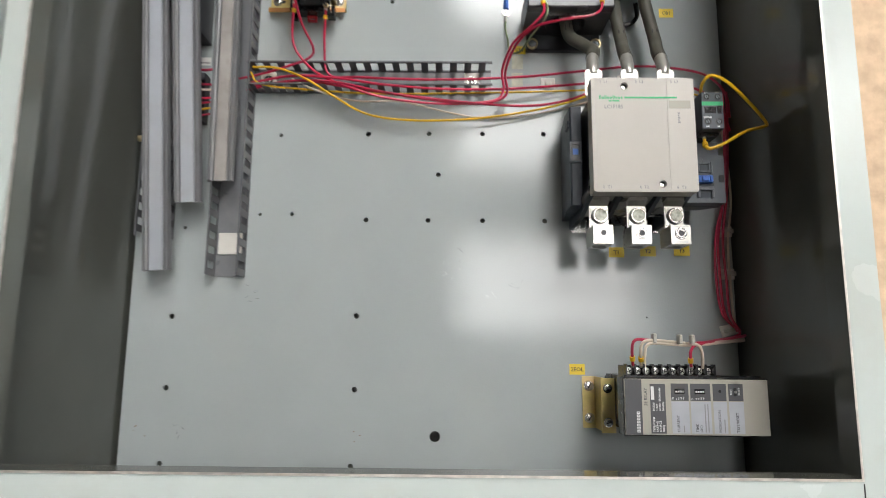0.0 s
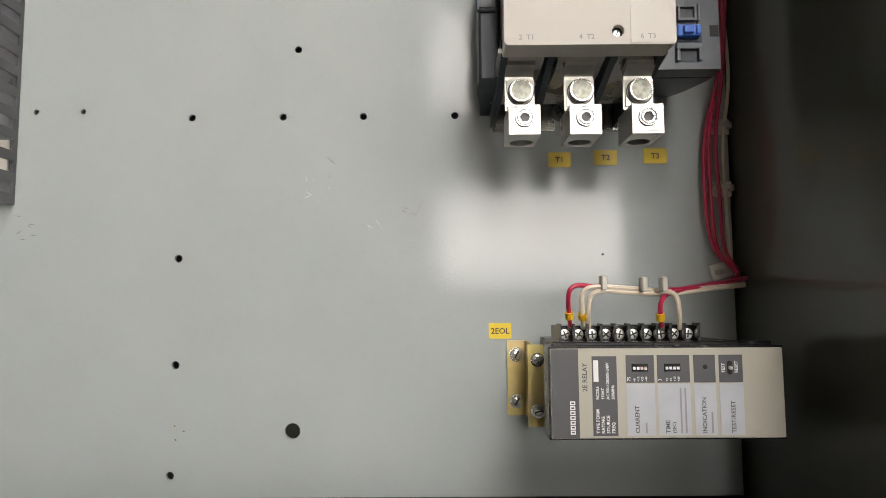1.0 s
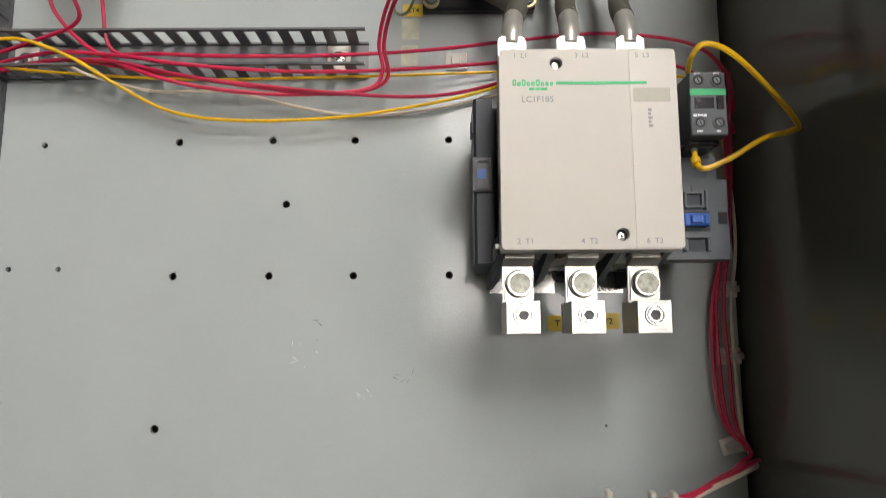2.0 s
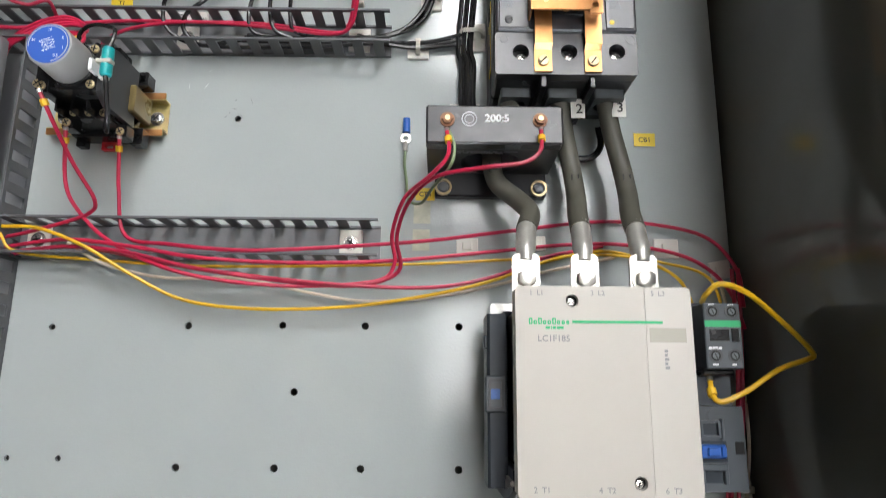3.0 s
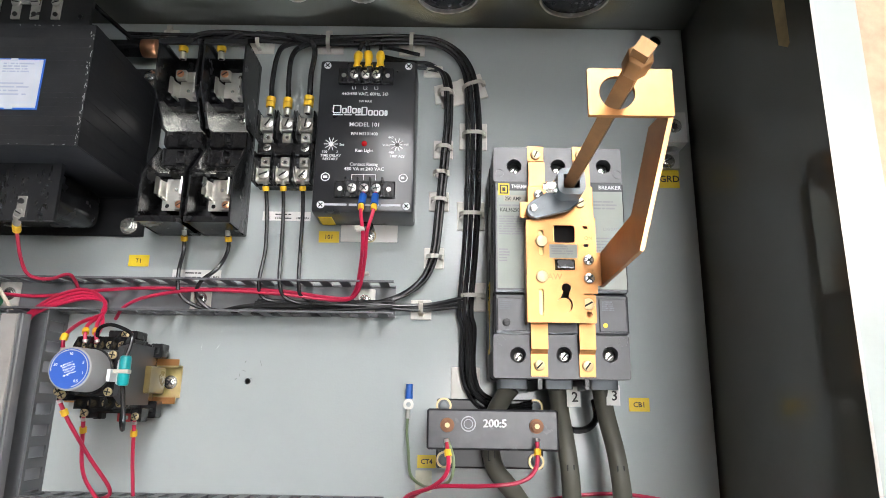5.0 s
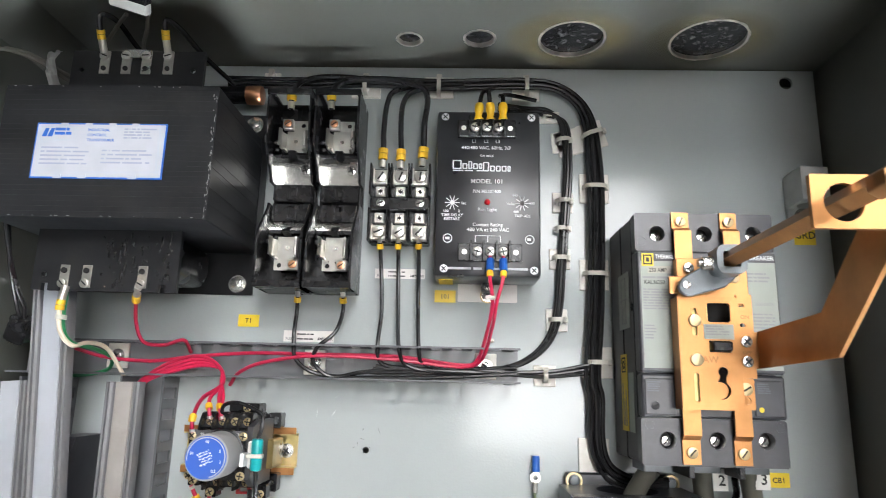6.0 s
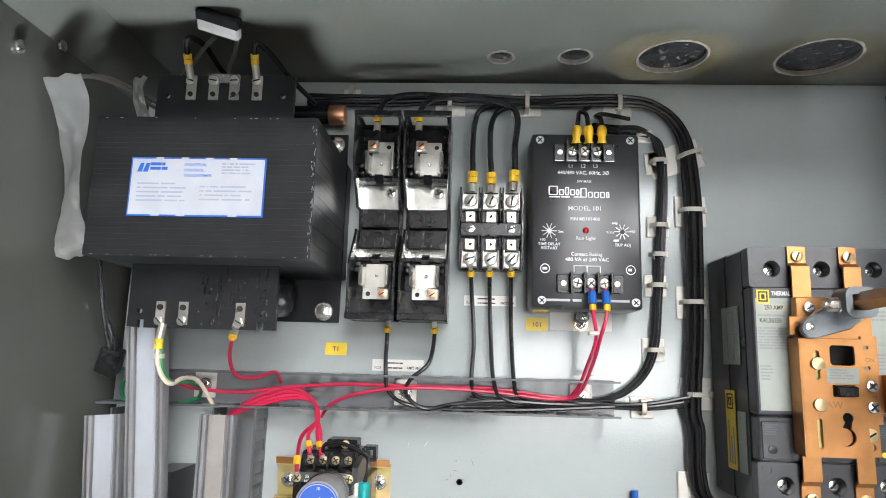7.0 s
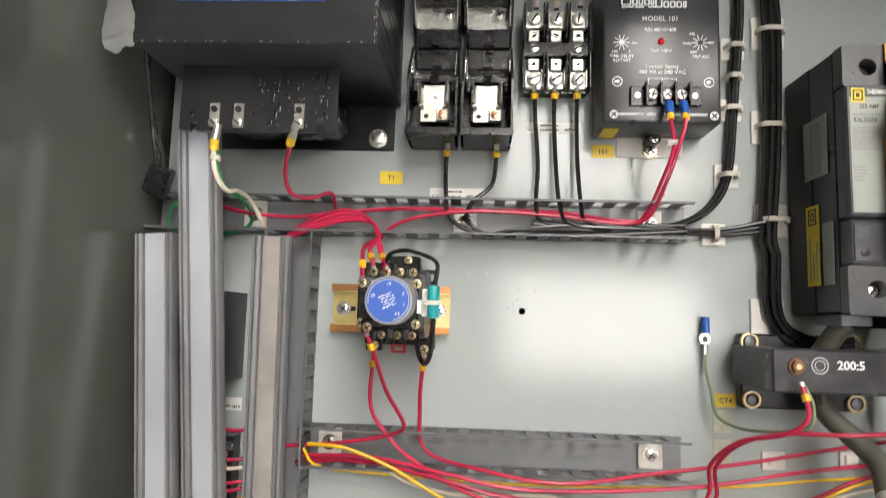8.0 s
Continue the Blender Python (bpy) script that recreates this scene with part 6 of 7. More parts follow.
wire("dark red wire in the bundle along the plate edge", M_RED, 0.00155, [(0.346, -0.02, 0.026), (0.3462, -0.07, 0.022), (0.3432, -0.14, 0.018), (0.338, -0.195, 0.0112), (0.3391, -0.245, 0.0112), (0.341, -0.285, 0.0112), (0.3475, -0.305, 0.02)], "", "", "red control wires")
wire("dark red wire in the bundle along the plate edge", M_RED, 0.00155, [(0.342, -0.02, 0.024), (0.3438, -0.07, 0.02), (0.3408, -0.14, 0.016), (0.33, -0.195, 0.01), (0.3279, -0.245, 0.01), (0.333, -0.285, 0.01), (0.3475, -0.305, 0.018), (0.34, -0.311, 0.022), (0.325, -0.314, 0.04)], "", "", "red control wires")
wire("white wire in the bundle along the plate edge", M_WHT, 0.0014, [(0.338, -0.03, 0.012), (0.348, -0.09, 0.01), (0.3505, -0.15, 0.01), (0.345, -0.2, 0.008), (0.346, -0.25, 0.006), (0.3475, -0.29, 0.006), (0.3505, -0.308, 0.01)], "", "", "white control wires")
wire("red relay wire with yellow marker", M_RED, 0.00155, [(0.351, -0.3108, 0.02), (0.3149, -0.3144, 0.05), (0.2769, -0.319, 0.085), (0.243, -0.3197, 0.098), (0.2159, -0.3172, 0.105), (0.2031, -0.3172, 0.108), (0.1997, -0.3246, 0.106), (0.2026, -0.3446, 0.096)], "", "mark", "red control wires")
wire("white relay wire tied to its neighbours", M_WHT, 0.0016, [(0.351, -0.3139, 0.02), (0.3127, -0.3166, 0.055), (0.2687, -0.3201, 0.09), (0.241, -0.3188, 0.105), (0.2159, -0.3176, 0.108), (0.2087, -0.3218, 0.108), (0.2082, -0.3307, 0.106), (0.211, -0.3439, 0.096)], "", "mark", "white control wires")
wire("white relay wire tied to its neighbours", M_WHT, 0.0016, [(0.351, -0.3152, 0.02), (0.3126, -0.3182, 0.055), (0.2713, -0.3216, 0.09), (0.2412, -0.3213, 0.104), (0.2215, -0.3201, 0.107), (0.2139, -0.3233, 0.107), (0.2123, -0.3326, 0.105), (0.2143, -0.344, 0.096)], "", "", "white control wires")
wire("white relay wire bent into its terminal", M_WHT, 0.0016, [(0.2539, -0.3202, 0.098), (0.2635, -0.3207, 0.1), (0.2685, -0.3236, 0.104), (0.2703, -0.3322, 0.104), (0.2731, -0.3447, 0.096)], "", "", "white control wires")
wire("red relay wire with yellow marker", M_RED, 0.00155, [(0.351, -0.3096, 0.024), (0.3181, -0.3149, 0.05), (0.2836, -0.3197, 0.08), (0.2666, -0.3221, 0.096), (0.2593, -0.3279, 0.103), (0.259, -0.3365, 0.102), (0.2617, -0.345, 0.096)], "", "mark", "red control wires")
wire("thick black wire in the tied bundle round the plate", M_BLKW, 0.002, [(-0.1399, 0.4517, 0.004), (-0.0756, 0.4541, 0.004), (-0.0048, 0.4515, 0.004), (0.0779, 0.4535, 0.004), (0.1126, 0.4462, 0.004), (0.1339, 0.42, 0.004), (0.1394, 0.3716, 0.004), (0.1398, 0.3091, 0.004), (0.1372, 0.2345, 0.004), (0.1329, 0.1774, 0.004), (0.1347, 0.1599, 0.0045), (0.1341, 0.1276, 0.0045), (0.1381, 0.1083, 0.0045), (0.1487, 0.0945, 0.0075), (0.1679, 0.0887, 0.014), (0.1907, 0.0897, 0.02)], "", "", "black power wires")
wire("thick black wire in the tied bundle round the plate", M_BLKW, 0.002, [(-0.21, 0.4487, 0.004), (-0.1397, 0.4477, 0.004), (-0.0755, 0.4501, 0.004), (-0.0047, 0.4475, 0.004), (0.0778, 0.4495, 0.004), (0.1143, 0.4436, 0.004), (0.1373, 0.4188, 0.004), (0.1444, 0.3717, 0.004), (0.1447, 0.3092, 0.004), (0.142, 0.2346, 0.004), (0.1376, 0.1776, 0.004), (0.1387, 0.16, 0.0045), (0.1381, 0.1277, 0.0045), (0.1421, 0.1084, 0.0045), (0.1526, 0.0969, 0.0075), (0.1718, 0.091, 0.014), (0.1908, 0.0934, 0.02)], "", "", "black power wires")
wire("thick black wire in the tied bundle round the plate", M_BLKW, 0.002, [(-0.2082, 0.4444, 0.0085), (-0.1385, 0.4435, 0.0085), (-0.0749, 0.4459, 0.0085), (-0.0048, 0.4433, 0.0085), (0.0771, 0.4453, 0.0085), (0.1101, 0.4401, 0.0085), (0.13, 0.4162, 0.0085), (0.1341, 0.3702, 0.0085), (0.1346, 0.3082, 0.0085), (0.1321, 0.2342, 0.0085), (0.1279, 0.1775, 0.0085), (0.1309, 0.1597, 0.0075), (0.1304, 0.1276, 0.0075), (0.1344, 0.1083, 0.0075), (0.145, 0.0927, 0.010499999999999999), (0.1645, 0.0867, 0.014), (0.1906, 0.0865, 0.02)], "", "", "black power wires")
wire("thick black wire in the tied bundle round the plate", M_BLKW, 0.002, [(-0.2089, 0.453, 0.0085), (-0.139, 0.452, 0.0085), (-0.0752, 0.4543, 0.0085), (-0.0049, 0.4517, 0.0085), (0.0772, 0.4537, 0.0085), (0.1143, 0.4457, 0.0085), (0.1382, 0.419, 0.0085), (0.1462, 0.3704, 0.0085), (0.1464, 0.3084, 0.0085), (0.1436, 0.2344, 0.0085), (0.1392, 0.1778, 0.0085), (0.1421, 0.1599, 0.0075), (0.1414, 0.1278, 0.0075), (0.1453, 0.1085, 0.0075), (0.1558, 0.0991, 0.010499999999999999), (0.1753, 0.0931, 0.014), (0.1909, 0.0967, 0.02)], "", "", "black power wires")
wire("thick black wire in the tied bundle round the plate", M_BLKW, 0.002, [(-0.2073, 0.4463, 0.012), (-0.138, 0.4453, 0.012), (-0.0747, 0.4477, 0.012), (-0.0049, 0.4451, 0.012), (0.0765, 0.4471, 0.012), (0.1114, 0.4408, 0.012), (0.1331, 0.416, 0.012), (0.1391, 0.3692, 0.012), (0.1395, 0.3076, 0.012), (0.1369, 0.2341, 0.012), (0.1326, 0.1778, 0.012), (0.1362, 0.1596, 0.011), (0.1357, 0.1276, 0.011), (0.1396, 0.1085, 0.011), (0.15, 0.096, 0.013999999999999999), (0.1699, 0.0899, 0.014), (0.1907, 0.0916, 0.02)], "", "", "black power wires")
wire("black wire in the tied run beside the monitor", M_BLKW, 0.002, [(0.0509, 0.418, 0.03), (0.0762, 0.4229, 0.012), (0.0981, 0.4243, 0.005), (0.1106, 0.4096, 0.005), (0.1138, 0.3709, 0.005), (0.1106, 0.3237, 0.005), (0.1064, 0.273, 0.005), (0.102, 0.2288, 0.005), (0.0914, 0.2036, 0.005), (0.0688, 0.1866, 0.01), (0.033, 0.1788, 0.012), (-0.0145, 0.1775, 0.012), (-0.0574, 0.1769, 0.014)], "", "", "black power wires")
wire("black wire in the tied run beside the monitor", M_BLKW, 0.002, [(0.0509, 0.4127, 0.03), (0.0761, 0.4174, 0.012), (0.098, 0.4188, 0.005), (0.1158, 0.4097, 0.005), (0.1188, 0.371, 0.005), (0.1156, 0.3238, 0.005), (0.1113, 0.2731, 0.005), (0.1068, 0.2289, 0.005), (0.0962, 0.2037, 0.005), (0.0735, 0.1868, 0.01), (0.0377, 0.1789, 0.012), (-0.0098, 0.1776, 0.012), (-0.0528, 0.1816, 0.014)], "", "", "black power wires")
wire("black wire in the tied run beside the monitor", M_BLKW, 0.002, [(0.0509, 0.4154, 0.03), (0.0762, 0.4201, 0.012), (0.097, 0.4196, 0.01), (0.112, 0.4078, 0.01), (0.1151, 0.3694, 0.01), (0.1119, 0.3227, 0.01), (0.1078, 0.2724, 0.01), (0.1033, 0.2286, 0.01), (0.0928, 0.2036, 0.01), (0.0712, 0.1867, 0.01), (0.0353, 0.1788, 0.012), (-0.0121, 0.1775, 0.012), (-0.0551, 0.1793, 0.014)], "", "", "black power wires")
wire("black wire curving up to the fuse block", M_BLKW, 0.0025, [(-0.1379, 0.4089, 0.035), (-0.1367, 0.4256, 0.036), (-0.1303, 0.4428, 0.024), (-0.1059, 0.4512, 0.016), (-0.0537, 0.4496, 0.012), (-0.0065, 0.4482, 0.01)], "mark", "", "black power wires")
wire("black wire curving up to the fuse block", M_BLKW, 0.0025, [(-0.1012, 0.4094, 0.035), (-0.1004, 0.427, 0.036), (-0.0914, 0.4421, 0.024), (-0.0639, 0.4482, 0.016), (-0.0326, 0.4459, 0.012), (-0.0049, 0.4482, 0.01)], "mark", "", "black power wires")
wire("black wire hanging down to the terminal block", M_BLKW, 0.0025, [(-0.0538, 0.3579, 0.024), (-0.0534, 0.3781, 0.0245), (-0.0539, 0.394, 0.024), (-0.0524, 0.4224, 0.02), (-0.0453, 0.4374, 0.016), (-0.0169, 0.445, 0.012), (0.0195, 0.4454, 0.012)], "mark2", "", "black power wires")
wire("black wire hanging down to the terminal block", M_BLKW, 0.0025, [(-0.0373, 0.3571, 0.024), (-0.0373, 0.3773, 0.0245), (-0.0383, 0.3943, 0.024), (-0.0375, 0.4207, 0.022), (-0.0292, 0.4364, 0.016), (-0.0065, 0.444, 0.012), (0.0194, 0.4456, 0.014)], "mark2", "", "black power wires")
wire("black wire hanging down to the terminal block", M_BLKW, 0.0027, [(-0.018, 0.3595, 0.024), (-0.0168, 0.3795, 0.025), (-0.0167, 0.3991, 0.026), (-0.0146, 0.4247, 0.026), (-0.022, 0.4383, 0.022), (-0.0481, 0.447, 0.018), (-0.0772, 0.4507, 0.014)], "mark2", "", "black power wires")
wire("black sleeved wire on the monitor terminals", M_BLKW, 0.0019, [(0.0324, 0.3872, 0.052), (0.0321, 0.3991, 0.055), (0.0343, 0.4155, 0.052), (0.0374, 0.4258, 0.04), (0.0435, 0.4323, 0.03)], "sleeve", "", "black power wires")
wire("black sleeved wire on the monitor terminals", M_BLKW, 0.0019, [(0.0424, 0.3873, 0.052), (0.0421, 0.3992, 0.055), (0.0406, 0.4159, 0.056), (0.039, 0.4246, 0.044), (0.0485, 0.4345, 0.03)], "sleeve", "", "black power wires")
wire("black sleeved wire on the monitor terminals", M_BLKW, 0.0019, [(0.0532, 0.3875, 0.052), (0.0529, 0.3993, 0.055), (0.053, 0.4147, 0.052), (0.0517, 0.4235, 0.036), (0.0624, 0.4319, 0.02), (0.0866, 0.4307, 0.012)], "sleeve", "", "black power wires")
wire("thin black wire dropping from the terminal block into the duct", M_BLKW, 0.0018, [(-0.0541, 0.2964, 0.02), (-0.0523, 0.2687, 0.012), (-0.0499, 0.2295, 0.014), (-0.0514, 0.1971, 0.02), (-0.047, 0.1837, 0.016), (-0.0265, 0.1809, 0.013), (0.0116, 0.181, 0.012), (0.0684, 0.183, 0.012)], "mark", "", "thin black control wires")
wire("thin black wire dropping from the terminal block into the duct", M_BLKW, 0.0018, [(-0.0374, 0.2967, 0.02), (-0.0369, 0.2691, 0.012), (-0.0354, 0.2299, 0.014), (-0.0329, 0.1967, 0.02), (-0.0255, 0.1829, 0.016), (0.0021, 0.178, 0.013), (0.0495, 0.1801, 0.012), (0.0931, 0.1783, 0.006), (0.1344, 0.1841, 0.008)], "mark", "", "thin black control wires")
wire("thin black wire dropping from the terminal block into the duct", M_BLKW, 0.0018, [(-0.0192, 0.297, 0.02), (-0.0187, 0.2695, 0.012), (-0.0179, 0.2303, 0.014), (-0.0158, 0.1962, 0.02), (-0.0114, 0.1847, 0.016), (0.0115, 0.181, 0.014), (0.0495, 0.1783, 0.012), (0.093, 0.1764, 0.006), (0.1343, 0.1804, 0.008)], "mark", "", "thin black control wires")
wire("black wire from the fuse block looping into the duct", M_BLKW, 0.0018, [(-0.1231, 0.2465, 0.022), (-0.1246, 0.2277, 0.014), (-0.1236, 0.2037, 0.022), (-0.1205, 0.1851, 0.02), (-0.1028, 0.1742, 0.014), (-0.0645, 0.1715, 0.012), (-0.0026, 0.1732, 0.012), (0.0684, 0.1779, 0.012)], "mark", "", "thin black control wires")
wire("black wire from the fuse block looping into the duct", M_BLKW, 0.0018, [(-0.0838, 0.2464, 0.022), (-0.084, 0.2287, 0.014), (-0.0877, 0.2092, 0.024), (-0.1023, 0.1958, 0.024), (-0.1059, 0.1831, 0.018), (-0.0907, 0.1718, 0.014), (-0.0645, 0.1762, 0.014), (-0.0265, 0.18, 0.014), (0.021, 0.1785, 0.014), (0.0927, 0.1802, 0.008), (0.134, 0.1879, 0.01)], "mark", "", "thin black control wires")
wire("red wire from the transformer into the duct", M_RED, 0.00155, [(-0.227, 0.2351, 0.094), (-0.2348, 0.2258, 0.08), (-0.245, 0.2091, 0.055), (-0.242, 0.1959, 0.045), (-0.2292, 0.1944, 0.036), (-0.2138, 0.199, 0.034), (-0.2131, 0.1897, 0.018)], "barrel", "", "red control wires")
wire("red wire along the upper duct", M_RED, 0.00155, [(-0.3125, 0.1904, 0.022), (-0.2838, 0.1837, 0.024), (-0.2456, 0.1814, 0.022), (-0.2081, 0.1861, 0.02), (-0.1602, 0.1901, 0.02), (-0.1026, 0.1902, 0.02), (-0.0361, 0.1901, 0.018), (0.0208, 0.1841, 0.016), (0.0346, 0.1892, 0.02), (0.0418, 0.2122, 0.04), (0.0449, 0.2328, 0.06), (0.0426, 0.2520, 0.062), (0.0432, 0.2715, 0.0535)], "", "blue", "red control wires")
wire("red wire along the upper duct", M_RED, 0.00155, [(-0.1775, 0.1626, 0.016), (-0.1686, 0.1736, 0.02), (-0.1471, 0.1826, 0.022), (-0.1022, 0.1889, 0.022), (-0.036, 0.1873, 0.018), (0.0161, 0.1826, 0.016), (0.0367, 0.1875, 0.022), (0.0452, 0.2122, 0.042), (0.0485, 0.2337, 0.06), (0.0531, 0.2520, 0.062), (0.0537, 0.2715, 0.0535)], "", "blue", "red control wires")
wire("red wire arching from the side duct to the timer", M_RED, 0.00155, [(-0.2633, 0.1488, 0.018), (-0.2517, 0.1642, 0.024), (-0.2268, 0.1793, 0.03), (-0.2015, 0.186, 0.032), (-0.1828, 0.1792, 0.034), (-0.1727, 0.1644, 0.045), (-0.1800, 0.1530, 0.065), (-0.1765, 0.1400, 0.089), (-0.1762, 0.1285, 0.0895)], "", "mark", "red control wires")
wire("red wire arching from the side duct to the timer", M_RED, 0.00155, [(-0.2604, 0.1489, 0.018), (-0.2496, 0.1643, 0.024), (-0.2238, 0.1775, 0.03), (-0.1996, 0.1833, 0.032), (-0.1816, 0.1779, 0.034), (-0.1731, 0.1644, 0.045), (-0.1770, 0.1530, 0.058), (-0.1735, 0.1440, 0.067), (-0.1722, 0.1370, 0.0672)], "", "mark", "red control wires")
wire("red wire arching from the side duct to the timer", M_RED, 0.00155, [(-0.2575, 0.149, 0.018), (-0.2476, 0.1643, 0.024), (-0.2207, 0.1756, 0.03), (-0.1976, 0.1806, 0.032), (-0.1804, 0.1766, 0.034), (-0.1736, 0.1644, 0.045), (-0.1700, 0.1530, 0.058), (-0.1650, 0.1440, 0.067), (-0.1626, 0.1370, 0.0672)], "", "mark", "red control wires")
wire("red wire arching from the side duct to the timer", M_RED, 0.00155, [(-0.2551, 0.149, 0.018), (-0.246, 0.1644, 0.024), (-0.2182, 0.1741, 0.03), (-0.196, 0.1784, 0.032), (-0.1793, 0.1755, 0.034), (-0.174, 0.1644, 0.045), (-0.1690, 0.1536, 0.052), (-0.1670, 0.1450, 0.060), (-0.1640, 0.1370, 0.0672)], "", "", "red control wires")
wire("white wire from the transformer into the duct", M_WHT, 0.0018, [(-0.282, 0.2341, 0.0965), (-0.2834, 0.2193, 0.0975), (-0.2831, 0.2045, 0.096), (-0.2802, 0.1952, 0.093), (-0.2777, 0.1898, 0.083), (-0.2776, 0.1932, 0.064), (-0.2767, 0.1914, 0.04), (-0.2715, 0.178, 0.027), (-0.2629, 0.158, 0.018)], "barrel", "", "white control wires")
wire("green wire from the transformer into the duct", M_GRNW, 0.0016, [(-0.2823, 0.2301, 0.0935), (-0.282, 0.2154, 0.0945), (-0.2816, 0.203, 0.093), (-0.2794, 0.1948, 0.089), (-0.2779, 0.1906, 0.078), (-0.2782, 0.1896, 0.055), (-0.2809, 0.1837, 0.022), (-0.2886, 0.1738, 0.01), (-0.3134, 0.1682, 0.006), (-0.346, 0.1683, 0.006), (-0.3559, 0.1762, 0.008), (-0.3511, 0.1875, 0.016), (-0.3408, 0.1911, 0.02)], "", "", "green wires")
wire("red wire along the side ducts", M_RED, 0.00155, [(-0.3, 0.012, 0.014), (-0.285, 0.01, 0.016), (-0.27, 0.013, 0.016)], "", "", "red control wires")
wire("short wire leaving the hidden terminals between the ducts", M_RED, 0.0015, [(-0.302, -0.008, 0.02), (-0.288, -0.011, 0.022), (-0.268, -0.01, 0.018)], "mark", "", "short wires between the ducts")
wire("short wire leaving the hidden terminals between the ducts", M_WHT, 0.0015, [(-0.302, -0.015, 0.02), (-0.288, -0.018, 0.022), (-0.268, -0.016, 0.018)], "", "", "short wires between the ducts")
wire("short wire leaving the hidden terminals between the ducts", M_RED, 0.0015, [(-0.302, -0.026, 0.02), (-0.288, -0.029, 0.022), (-0.268, -0.026, 0.018)], "mark", "", "short wires between the ducts")
wire("short wire leaving the hidden terminals between the ducts", M_RED, 0.0015, [(-0.302, -0.032, 0.02), (-0.288, -0.035, 0.022), (-0.268, -0.031, 0.018)], "", "", "short wires between the ducts")
wire("short wire leaving the hidden terminals between the ducts", M_YEL, 0.0015, [(-0.302, -0.04, 0.02), (-0.288, -0.043, 0.022), (-0.268, -0.038, 0.018)], "mark", "", "short wires between the ducts")
wire("short wire leaving the hidden terminals between the ducts", M_RED, 0.0015, [(-0.302, -0.048, 0.02), (-0.288, -0.051, 0.022), (-0.268, -0.045, 0.018)], "", "", "short wires between the ducts")
wire("green striped wire with open ring terminal standing free", M_OLIVE, 0.0012, [(0.0845, 0.089, 0.005), (0.084, 0.07, 0.007), (0.086, 0.0544, 0.012), (0.0885, 0.0358, 0.016), (0.0990, 0.0290, 0.030), (0.1085, 0.0320, 0.062), (0.1206, 0.0391, 0.088), (0.1235, 0.053, 0.09), (0.1189, 0.0682, 0.086)], "ring", "", "green wires")
wire("black wire behind the feeder cables", M_BLKW, 0.0028, [(0.2131, 0.0854, 0.012), (0.2247, 0.0745, 0.012), (0.239, 0.0752, 0.012), (0.2465, 0.0846, 0.014), (0.2437, 0.0987, 0.02)], "", "", "black power wires")
wire("black wire from the upper transformer terminal", M_BLKW, 0.0022, [(-0.2795, 0.429, 0.0955), (-0.2795, 0.442, 0.104), (-0.277, 0.454, 0.112), (-0.27, 0.456, 0.1), (-0.266, 0.448, 0.07), (-0.26, 0.442, 0.03)], "barrel", "", "black power wires")
wire("black wire from the upper transformer terminal", M_BLKW, 0.0022, [(-0.226, 0.429, 0.0955), (-0.2258, 0.442, 0.104), (-0.2235, 0.451, 0.11), (-0.216, 0.449, 0.1), (-0.206, 0.44, 0.07), (-0.198, 0.44, 0.02)], "barrel", "", "black power wires")
wire("grey brown lead hanging from the taped splice", M_CABLE, 0.0016, [(-0.257, 0.456, 0.11), (-0.268, 0.454, 0.1), (-0.286, 0.444, 0.085), (-0.301, 0.44, 0.07), (-0.312, 0.438, 0.055)], "", "", "loose leads")
wire("grey brown lead hanging from the taped splice", M_CABLE, 0.0016, [(-0.238, 0.456, 0.112), (-0.244, 0.448, 0.1), (-0.256, 0.444, 0.08), (-0.262, 0.444, 0.055)], "", "", "loose leads")
wire("dusty lead beside the transformer", M_CABLE, 0.0016, [(-0.366, 0.413, 0.12), (-0.35, 0.42, 0.118), (-0.33, 0.417, 0.108), (-0.312, 0.408, 0.09), (-0.305, 0.406, 0.07)], "", "", "loose leads")
wire("dusty lead beside the transformer", M_CABLE, 0.0016, [(-0.348, 0.4215, 0.117), (-0.333, 0.421, 0.108), (-0.315, 0.414, 0.09), (-0.304, 0.412, 0.07)], "", "", "loose leads")
wire("black lead with a loose plug beside the transformer", M_BLKW, 0.0018, [(-0.337, 0.29, 0.1), (-0.34, 0.265, 0.085), (-0.344, 0.24, 0.065), (-0.344, 0.222, 0.05), (-0.345, 0.21, 0.046)], "", "", "loose leads")
wire("black lead with a loose plug beside the transformer", M_BLKW, 0.0018, [(-0.338, 0.29, 0.095), (-0.342, 0.255, 0.078), (-0.348, 0.226, 0.055), (-0.349, 0.21, 0.044)], "", "", "loose leads")


